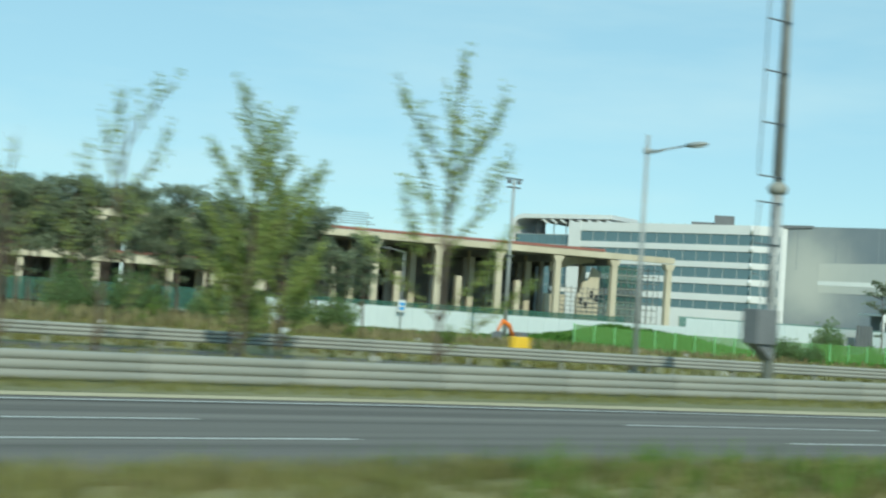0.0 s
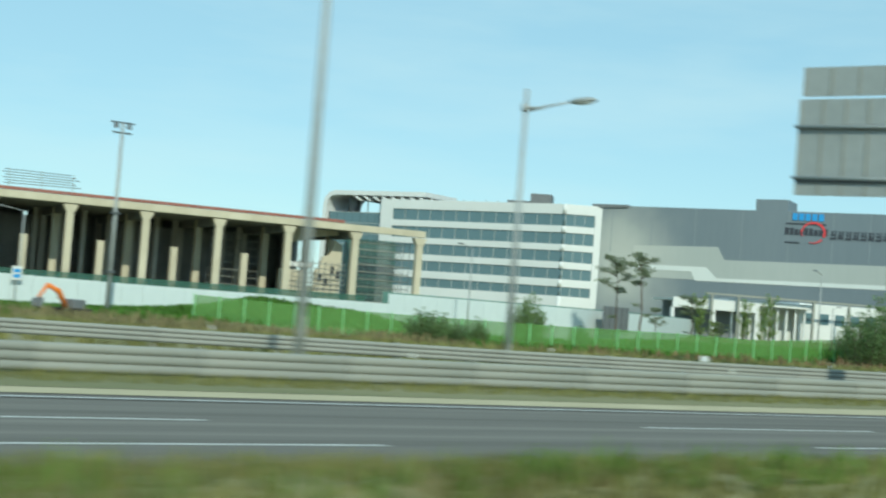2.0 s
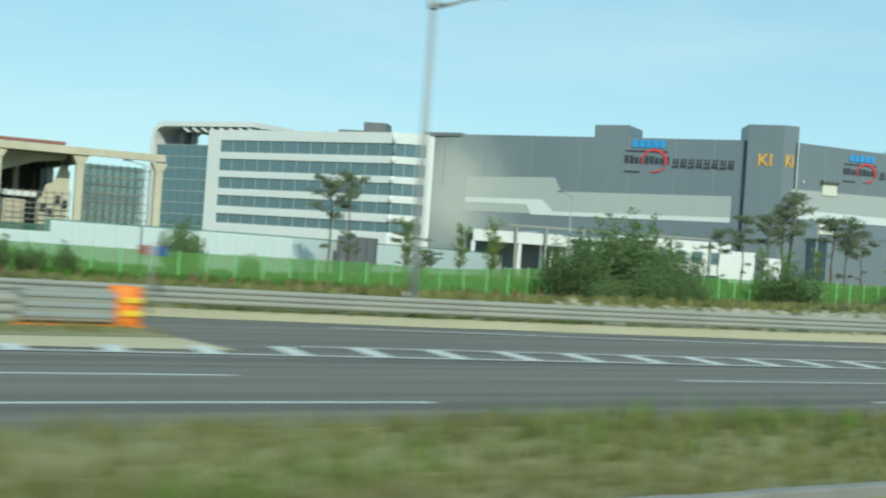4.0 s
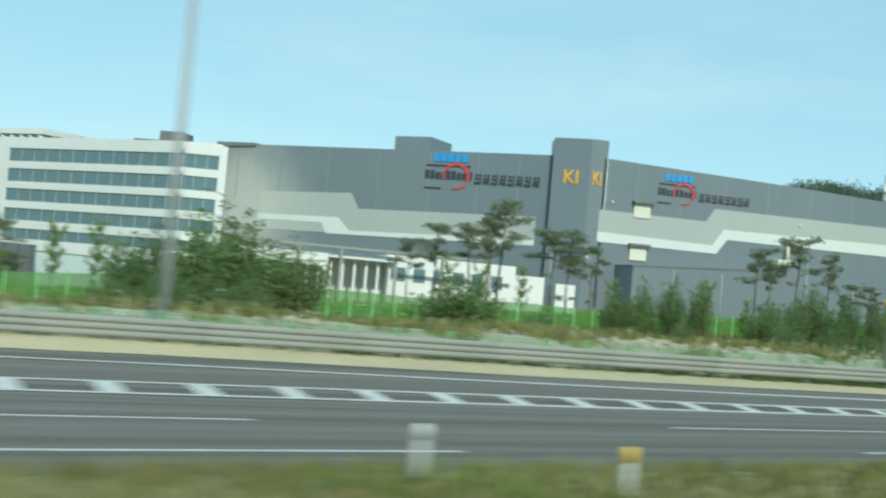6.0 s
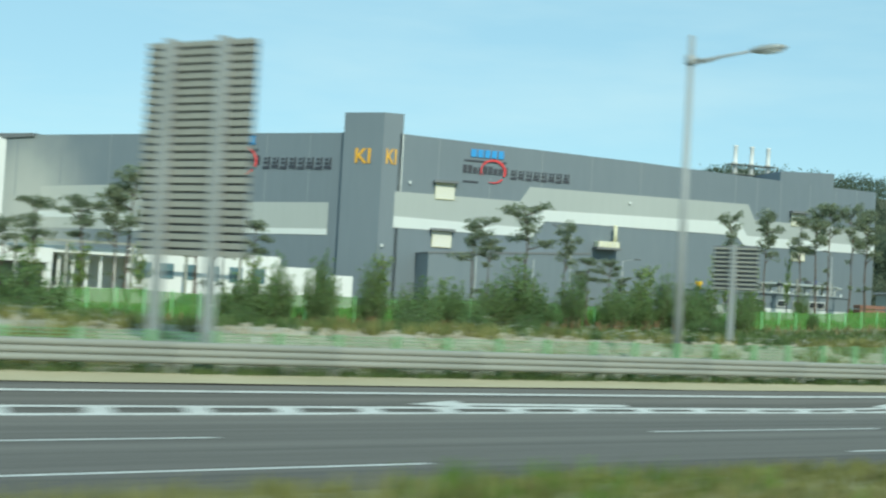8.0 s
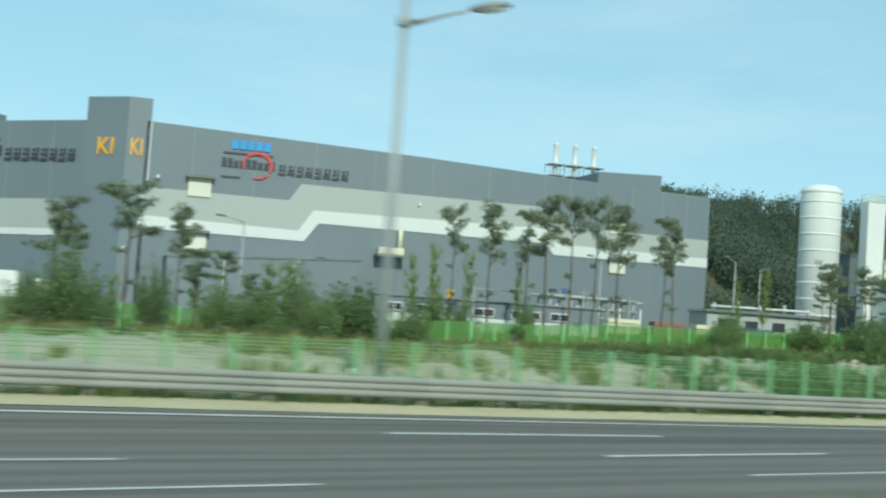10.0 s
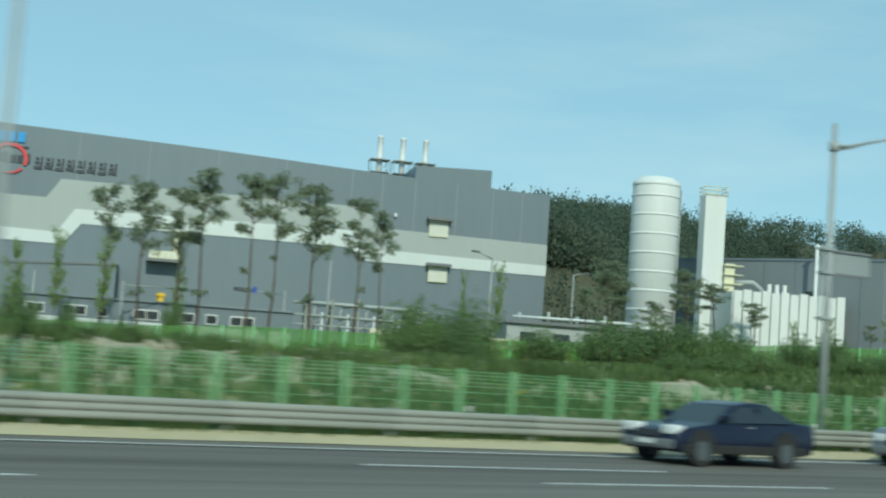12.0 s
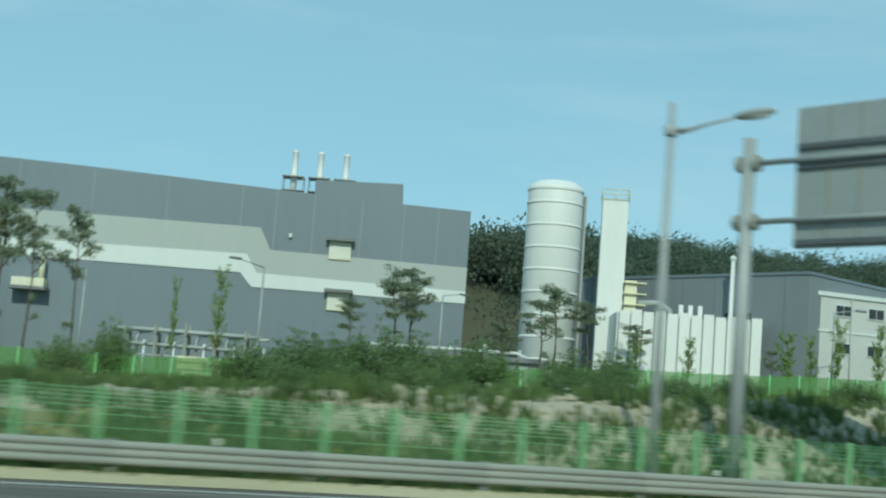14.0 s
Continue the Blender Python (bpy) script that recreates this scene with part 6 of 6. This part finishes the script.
low = bush(2.0, 1.3, 17, 700, WEED, 0.14, "low fresh green shrub growing in the verge")
low.matrix_basis = Matrix.Translation((57.25, 12.9, land_z(57.25, 12.9))) @ Matrix.Diagonal((0.36, 0.36, 0.74, 1))
for k, (x, y, s) in enumerate([(24, 60, 1.0), (29, 58, 1.2), (33, 57, 1.0), (38, 56, 1.2), (27, 66, 1.5), (21, 62, 1.1), (45, 58, 0.8), (52, 55, 0.8), (127, 76, 0.8), (171, 74, 0.9), (178, 73, 0.7), (250.5, 29.6, 0.55), (253.0, 30.4, 0.6), (247.2, 30.0, 0.45), (258.5, 30.2, 0.6), (262, 31, 0.55), (225, 29.4, 0.5), (216, 29.8, 0.55), (236, 30.2, 0.45)]):
    put(low, x, y, s, k * 50)

young = [young_tree(6.0, 5), young_tree(6.0, 6), young_tree(6.0, 8)]
# place in plan, the height of the top, and how wide the head is for its height
YOUNG = [(167.8, 86.0, 5.3, 1.2), (171.3, 86.0, 5.3, 1.2), (175.5, 86.0, 5.7, 0.9), (190.4, 80.0, 5.8, 1.2), (213.8, 78.0, 6.4, 1.4), (216.0, 79.0, 6.8, 1.1), (182.1, 82.0, 5.1, 1.2), (229.2, 83.5, 8.5, 0.7), (232.0, 85.0, 9.7, 0.55), (234.5, 84.0, 9.1, 0.7), (239.6, 84.0, 9.0, 0.5), (209.9, 80.0, 6.0, 0.9),
         (259.1, 75.9, 9.8, 0.6), (256.7, 76.7, 9.2, 0.35), (287.3, 72.0, 8.4, 1.0), (283.7, 72.0, 7.7, 0.9), (295.0, 72.0, 9.5, 1.2), (297.0, 72.5, 9.5, 0.8), (298.5, 72.0, 10.6, 0.8), (302.0, 72.0, 10.7, 0.9), (305.0, 72.0, 10.2, 0.9), (308.5, 71.0, 10.4, 0.9), (312.0, 71.0, 10.4, 0.9),
         (139.3, 95.0, 5.4, 1.1), (142.1, 94.0, 5.9, 1.1), (135.5, 97.0, 5.6, 1.1), (136.4, 96.0, 2.9, 1.7), (145.3, 98.0, 4.6, 1.0), (160.5, 93.0, 3.9, 1.0), (196.0, 80.0, 4.6, 1.0), (204.0, 79.0, 4.8, 1.0), (224.5, 80.0, 5.2, 0.9)]
for k, (x, y, top, wide) in reversed(list(enumerate(YOUNG))):
    h = max(2.0, top - land_z(x, y)) / 6.3
    m = Matrix.Translation((x, y, land_z(x, y))) @ Matrix.Rotation(k * 1.3, 4, "Z") @ Matrix.Diagonal((h * wide, h * wide, h, 1))
    if k < 3:
        young[k].matrix_basis = m
    else:
        copy_thing(young[k % 3], m)


def roadside_tree(x, y, h, seed, limbs, full):
    """A thin tree with long rising whips set with small leaves."""
    random.seed(seed)
    e = thing("roadside_tree", pose(x, y, 0.1), "thin roadside tree with long whip branches and small leaves", "tree", "trees between the guardrails")
    trunk = limb_points((0, 0, -0.3), (0.02, 0, 1), h * 0.8, 8, 0.05, 0.05)
    bm = bm_path(B(), trunk, [0.085 * (1 - 0.09 * k) for k in range(9)], 7)
    pts = []

    def whip(o, d, length, r):
        w = limb_points(o, d, length, 7, 0.05, 0.14)
        bm_path(bm, w, [r * (1 - 0.12 * k) for k in range(8)], 4)
        for a, b in zip(w[1:], w[2:]):
            for _ in range(int(full * length * 2.2)):
                c = np.array(a.lerp(b, random.random()))
                pts.append(c + rng.normal(size=(5, 3)) * 0.07)
        return w

    for k in range(limbs):
        f = 0.22 + 0.76 * k / limbs
        o = trunk[min(8, int(f * 8))]
        a = k * 2.4
        up = 0.5 + 1.3 * f
        w = whip(o, (math.cos(a), math.sin(a) * 0.8, up), h * (0.40 - 0.14 * f), 0.035)
        for j in (2, 3, 4, 5):
            b = random.uniform(0, math.tau)
            whip(w[j], (math.cos(a) + 0.7 * math.cos(b), math.sin(a) + 0.7 * math.sin(b), up + 0.3), h * 0.13, 0.014)
    part("trunk", bm, BARK, e)
    part("leaves", quads("leaves", leaves_at(np.concatenate(pts), 0.105, 0.3), WHIPLEAF), WHIPLEAF, e, "small yellow-green leaves")
    return e


roadside_tree(21.6, 32.4, 9.8, 4, 12, 0.85)
roadside_tree(19.3, 39.9, 9.2, 8, 13, 1.3)
roadside_tree(21.4, 41.5, 7.2, 12, 15, 1.9)
roadside_tree(20.4, 43.0, 5.0, 23, 13, 1.9)
roadside_tree(14.2, 39.0, 9.2, 15, 9, 0.4)
roadside_tree(12.0, 41.0, 6.8, 19, 8, 0.5)

# dark pine grove by the unfinished hall
random.seed(77)
grove = [pine(9.0, 101, 0.44, 1.25, 13), pine(9.0, 102, 0.48, 1.3, 13)]
for k in range(34):
    x = 22 + 29 * (k % 17) / 16 + random.uniform(-0.8, 0.8)
    y = 86 + 5 * (k // 17) + random.uniform(-2, 2)
    s = random.uniform(0.86, 1.06) * (0.85 if x > 48 else 1.0)
    if k < 2:
        grove[k].matrix_basis = Matrix.Translation((x, y, land_z(x, y))) @ Matrix.Scale(s, 4)
        tagged(grove[k], "dark pine of a dense roadside grove", "tree", "pines of the grove")
    else:
        put(grove[k % 2], x, y, s, k * 97)
for k, (x, y, s) in enumerate([(44.5, 84, 0.55), (48.0, 85, 0.42), (40.0, 82, 0.5), (36, 80, 0.42), (31, 79, 0.45), (26.5, 78, 0.42), (33.5, 82, 0.4), (29, 84, 0.5)]):
    t = put(bushes[k % 3], x, y, s, k * 40)
    tagged(t, "green broadleaf bush at the foot of the grove")

# woodland on the hill
pts = []
random.seed(9)
for k in range(1880):
    i = random.random() ** 1.3 * 6.1 if k < 1600 else random.uniform(0, 4)
    j = min(6, int(i) + (1 if i < 1 else 0))
    a, b = RIDGE[j], RIDGE[j + 1]
    f = random.random() * (0.12 if j == 6 else 1)
    q = a.lerp(b, f)
    side = Vector((b.y - a.y, a.x - b.x, 0)).normalized()
    p = q + side * random.choice((random.uniform(-12, 2.2 * q.z + 8), random.uniform(-4, 0.9 * q.z)) if k < 1600 else (random.uniform(0.3 * q.z, 2.3 * q.z + 8),))
    z = land_z(p.x, p.y)
    r = random.uniform(1.6, 3.0)
    tall = random.uniform(0.9, 1.4)
    pts.append(cloud((p.x, p.y, z + r * tall * 0.7), (r, r, r * tall), 200))
    pts.append(cloud((p.x + random.uniform(-1, 1), p.y, z + r * tall * 1.5), (r * 0.5, r * 0.5, r * 0.6), 16))
for k in range(420):
    a, r = random.uniform(0, math.tau), 46 * math.sqrt(random.random())
    x, y = 309 + r * math.cos(a), 151 + r * math.sin(a)
    if hill_z(x, y) < 0.3 or (x < 312 and y > 128):
        continue
    r = random.uniform(1.5, 2.6)
    pts.append(cloud((x, y, land_z(x, y) + r), (r, r, r * 1.3), 66))
for k in range(260):
    x, y = random.uniform(293, 345), random.uniform(112, 165)
    if (x - 290.1) * 0.923 - (y - 110.7) * 0.384 < 2.5 or y < 104 + (x - 293) * 0.72:
        continue
    r = random.uniform(1.5, 2.6)
    pts.append(cloud((x, y, land_z(x, y) + r * 1.1), (r, r, r * 1.4), 66))
woodland = new("woodland", quads("woodland", leaves_at(np.concatenate(pts), 0.5), WOODLAND))
tagged(woodland, "dense dark green wood on the hill", "wood", kind="stuff")



# ---- site lamps, signals and vehicles ----
def site_lamp(x, y, tall, turn):
    z = land_z(x, y)
    e = thing("site_lamp", pose(x, y, z, 0, 0, turn), "slim grey site lamp with one straight arm", "lamp", "site lamps")
    part("pole", bm_tube(B(), (0, 0, -0.2), (0, 0, tall), 0.09, 0.06, 8), POLE, e)
    part("arm", bm_path(B(), [(0, 0, tall - 0.05), (-0.8, 0, tall + 0.1), (-1.9, 0, tall + 0.25)], [0.045, 0.04, 0.03], 6), POLE, e)
    part("lamp_head", bm_box(B(), -2.6, -1.8, -0.14, 0.14, tall + 0.2, tall + 0.34, 0.04), BOXGREY, e)


for x, y, h, t in ((154.0, 97.6, 8.7, 20), (160.5, 101, 5.2, 200), (74.8, 119.1, 8.2, 0), (186.5, 95, 8.0, 20), (219.5, 92, 8.2, 10), (222, 88, 5.6, 190), (254.0, 90.0, 7.0, 20), (263.5, 83.0, 7.3, 20), (281.0, 95.0, 7.0, 200), (118.0, 112.0, 9.0, 20), (300, 74, 6.0, 180)):
    site_lamp(x, y, h, t)
e = thing("notice_board", pose(74.3, 118.3, land_z(74.3, 118.3)), "small white notice board on a post", "sign")
part("post", bm_tube(B(), (0, 0, 0), (0, 0, 3.2), 0.06, n=6), GALV, e)
part("board", bm_box(B(), -0.45, 0.45, -0.12, -0.06, 2.2, 3.4, 0.02), WHITE, e)
for k in range(2):
    part("bar", bm_box(B(), -0.3, 0.3, -0.15, -0.12, 2.4 + 0.45 * k, 2.7 + 0.45 * k), LETTERBLUE, e)

flood = thing("floodlight_pole", pose(76.8, 104.2, land_z(76.8, 104.2)), "grey floodlight pole with crossbars", "floodlight")
part("pole", bm_tube(B(), (0, 0, -0.2), (0, 0, 15.0), 0.2, 0.12, 10), POLE, flood)
for z, w in ((15.0, 0.95), (14.2, 0.75)):
    part("crossbar", bm_box(B(), -w, w, -0.1, 0.1, z - 0.06, z + 0.06), DARKSTEEL, flood)
for k in (-0.55, 0.55):
    part("fixture", bm_box(B(), k - 0.16, k + 0.16, -0.14, 0.14, 14.55, 14.9, 0.04), BOXGREY, flood)
for z in (3.2, 7.8):
    part("bracket", bm_box(B(), -0.3, 0.3, -0.25, 0.25, z, z + 0.16), DARKSTEEL, flood)


def signal(x, y, z, turn, reach, board):
    e = thing("traffic_signal", pose(x, y, land_z(x, y), 0, 0, turn), "traffic signal on a long thin arm inside the site", "traffic signal", "traffic signals")
    t = z - land_z(x, y)
    part("pole", bm_tube(B(), (0, 0, -0.2), (0, 0, t + 0.25), 0.08, 0.06, 8), POLE, e)
    part("arm", bm_tube(B(), (0, 0, t), (-reach, 0, t + 0.05), 0.04, 0.03, 8), POLE, e)
    side = -1 if turn < 90 else 1
    h = part("housing", bm_box(B(), -reach - 0.2, -reach + 0.5, -0.12, 0.12, t - 0.08, t + 0.17, 0.04), LETTERDARK, e)
    for k in range(3):
        part("lens", bm_lathe(B(), [(0.08, 0), (0.08, 0.04)], 10), BOXGREY, h, at=pose(-reach - 0.06 + 0.21 * k, side * 0.12, t + 0.04, 90 if side < 0 else -90, 0, 0))
    if board:
        part("plate", bm_box(B(), -reach + 1.1, -reach + 1.4, -0.1, -0.05, t - 0.1, t + 0.3, 0.02), board, e, "small blue plate")


signal(236.6, 85.7, 6.1, 180, 4.2, None)
signal(248.2, 85.7, 6.5, 0, 3.6, BLUE)
digger = thing("excavator", pose(68.8, 92, land_z(68.8, 92) + 0.25, 0, 0, 200) @ Matrix.Scale(0.8, 4), "orange excavator arm behind the verge", "excavator")
part("boom", bm_path(B(), [(0, 0, 0.4), (1.0, 0, 1.8), (2.2, 0, 2.3)], [0.22, 0.25, 0.18], 6), ORANGE, digger)
part("stick", bm_path(B(), [(2.2, 0, 2.3), (3.1, 0, 1.2)], [0.17, 0.12], 6), ORANGE, digger)
part("bucket", bm_prism(B(), [(2.8, 1.2), (3.4, 1.1), (3.5, 0.5), (2.9, 0.3)], -0.4, 0.4), BOXGREY, digger)
part("cab", bm_box(B(), -1.4, 0.0, -0.8, 0.8, 0.4, 1.2, 0.12), BOXGREY, digger)
for y in (-0.85, 0.85):
    part("track", bm_box(B(), -2.0, 0.8, y - 0.25, y + 0.25, -0.4, 0.45, 0.15), RUBBER, digger)
bluebin = thing("flag_banner", pose(82.2, 33.2, 0.1), "small roadside banner in red, white and blue on a post", "banner")
part("post", bm_tube(B(), (0, 0, -0.1), (0, 0, 1.9), 0.04, n=6), GALV, bluebin)
for k, mat in enumerate((BLUE, WHITE, RED)):
    part("stripe", bm_box(B(), -0.02, 0.02, -0.75 + 0.5 * k, -0.25 + 0.5 * k, 1.55, 1.8, 0.01), mat, bluebin)
hoist = thing("yellow_post", pose(245.1, 99.9, 2.9), "yellow painted barrier post by the gate", "post")
part("post", bm_box(B(), -0.2, 0.2, -0.2, 0.2, -2.6, 3.2, 0.04), YELLOW, hoist)
part("cap", bm_box(B(), -0.28, 0.28, -0.28, 0.28, 3.2, 3.5, 0.05), YELLOW, hoist)
for z in (1.4, 2.4):
    part("band", bm_box(B(), -0.22, 0.22, -0.22, 0.22, z, z + 0.3, 0.02), LETTERDARK, hoist)
for k, (u, mat) in enumerate(((0, CREAMPAINT), (2.8, RUSSETBOARD), (5.4, CREAMPAINT), (8.5, NETGREEN))):
    e = thing("pallet_stack", pose(262 + u * 1.6, 97 - u * 0.6, land_z(262, 97), 0, 0, -22), "stack of boards and crates on the yard", "pallets")
    for j in range(4):
        part("board_layer", bm_box(B(), 0, 3.2, 0, 1.4, 0.05 + 0.5 * j, 0.45 + 0.5 * j, 0.03), mat, e)


def car(name, m, paint, label, length, height, wagon):
    """A parked-looking car facing -x."""
    e = thing(name, m, label, "car")
    L, W, g = length, 0.88, 0.2
    if wagon:
        side = [(0.0, 0.45), (0.05, 0.85), (0.25, 1.0), (1.15, 1.12), (1.95, height - 0.06), (2.5, height), (3.6, height - 0.02), (4.25, height - 0.12), (4.45, 1.15), (4.5, 0.5), (4.4, 0.3), (0.1, 0.3)]
        glass = [(1.35, 1.14), (2.05, height - 0.13), (4.12, height - 0.15), (4.28, 1.16)]
    else:
        side = [(0.0, 0.42), (0.05, 0.68), (0.3, 0.8), (1.3, 0.94), (2.0, height - 0.08), (2.6, height), (3.2, height - 0.03), (4.0, 1.04), (4.6, 1.0), (4.7, 0.6), (4.6, 0.3), (0.1, 0.28)]
        glass = [(1.45, 0.96), (2.08, height - 0.12), (3.2, height - 0.09), (3.88, 1.02)]
    bm = bm_prism(B(), [(x * L / 4.5, z) for x, z in side], -W, W)
    bmesh.ops.bevel(bm, geom=bm.edges[:], offset=0.07, segments=2, affect="EDGES", profile=0.6)
    for v in bm.verts:
        if v.co.z > 1.0:
            v.co.y *= 1 - 0.22 * (v.co.z - 1.0) / (height - 1.0)
    for f in bm.faces:
        f.smooth = True
    body = part("body", bm, paint, e)
    for s in (-1, 1):
        g2 = B()
        vs = [g2.verts.new((x * L / 4.5, s * (W * (1 - 0.22 * max(0, z - 1.0) / (height - 1.0)) + 0.012), z)) for x, z in glass]
        g2.faces.new(vs if s < 0 else vs[::-1])
        part("side_window", g2, CARGLASS, body)
        part("door_pillar", bm_box(B(), 2.72, 2.8, s * W * 0.86 - 0.05, s * W * 0.86 + 0.05, 1.0, height - 0.12), paint, body)
        part("mirror", bm_box(B(), 1.45, 1.65, s * (W + 0.05) - 0.1, s * (W + 0.05) + 0.1, 1.0, 1.16, 0.04), paint, body)
        part("headlight", bm_box(B(), 0.0, 0.35, s * 0.62 - 0.2, s * 0.62 + 0.2, 0.66, 0.86, 0.05), WHITE, body, "clear headlight")
        for x in (0.85, 3.65):
            w = part("wheel", bm_lathe(B(), [(0.33, -0.11), (0.34, -0.08), (0.34, 0.08), (0.33, 0.11)], 20), RUBBER, e, at=pose(x * L / 4.5, s * 0.80, 0.33, 90, 0, 0))
            part("wheel_arch", bm_lathe(B(), [(0.42, -0.012), (0.42, 0.012)], 18), RUBBER, body, at=pose(x * L / 4.5, s * (W + 0.004), 0.40, 90, 0, 0))
            part("rim", bm_lathe(B(), [(0.21, -0.125), (0.22, 0.125)], 14), DARKSTEEL, w)
    wsh = B()
    a, b = glass[0], glass[1]
    vs = [wsh.verts.new((x * L / 4.5 - dx, y, z)) for x, y, z, dx in ((a[0] - 0.12, -W * 0.9, a[1] - 0.02, 0.06), (a[0] - 0.12, W * 0.9, a[1] - 0.02, 0.06), (b[0] - 0.06, W * 0.74, b[1] + 0.0, 0.1), (b[0] - 0.06, -W * 0.74, b[1] + 0.0, 0.1))]
    wsh.faces.new(vs)
    part("windscreen", wsh, CARGLASS, body)
    for s in (-1, 1):
        part("sill", bm_box(B(), 0.25, L * 0.97, s * (W - 0.03) - 0.06, s * (W - 0.03) + 0.06, 0.27, 0.47, 0.03), RUBBER, body)
        part("door_handle", bm_box(B(), 2.35, 2.55, s * (W + 0.012) - 0.02, s * (W + 0.012) + 0.02, 0.86, 0.9, 0.01), LIGHTCLAD if wagon else BOXGREY, body)
        part("tail_light", bm_box(B(), L - 0.12, L - 0.0, s * 0.68 - 0.12, s * 0.68 + 0.12, 0.72, 0.9, 0.03), RED, body)
    part("grille", bm_box(B(), -0.03, 0.1, -0.38, 0.38, 0.58, 0.74, 0.02), LETTERDARK, body)
    part("number_plate", bm_box(B(), -0.06, -0.035, -0.26, 0.26, 0.42, 0.52, 0.008), WHITE, body, "plain white plate")
    part("bumper", bm_box(B(), -0.04, 0.2, -W * 0.92, W * 0.92, 0.34, 0.55, 0.06), BOXGREY, body)
    return e


suv_y = 23.6
car("suv", pose(233.9, suv_y, road_z(235, suv_y), 0, 0, 1.0) @ Matrix.Diagonal((0.87, 1, 0.98, 1)), CARSILVER, "silver-blue sport utility car on the carriageway", 4.5, 1.72, True)
car("sedan", pose(225.0, 23.4, road_z(227, 23.4), 0, 0, 1.0) @ Matrix.Diagonal((0.95, 1, 1, 1)), CARBLUE, "dark blue saloon car on the carriageway", 4.6, 1.45, False)
car("sedan", pose(193.8, 119.5, land_z(193.8, 119.5), 0, 0, -20), CARBLUE, "dark saloon car parked inside the site", 4.6, 1.45, False)
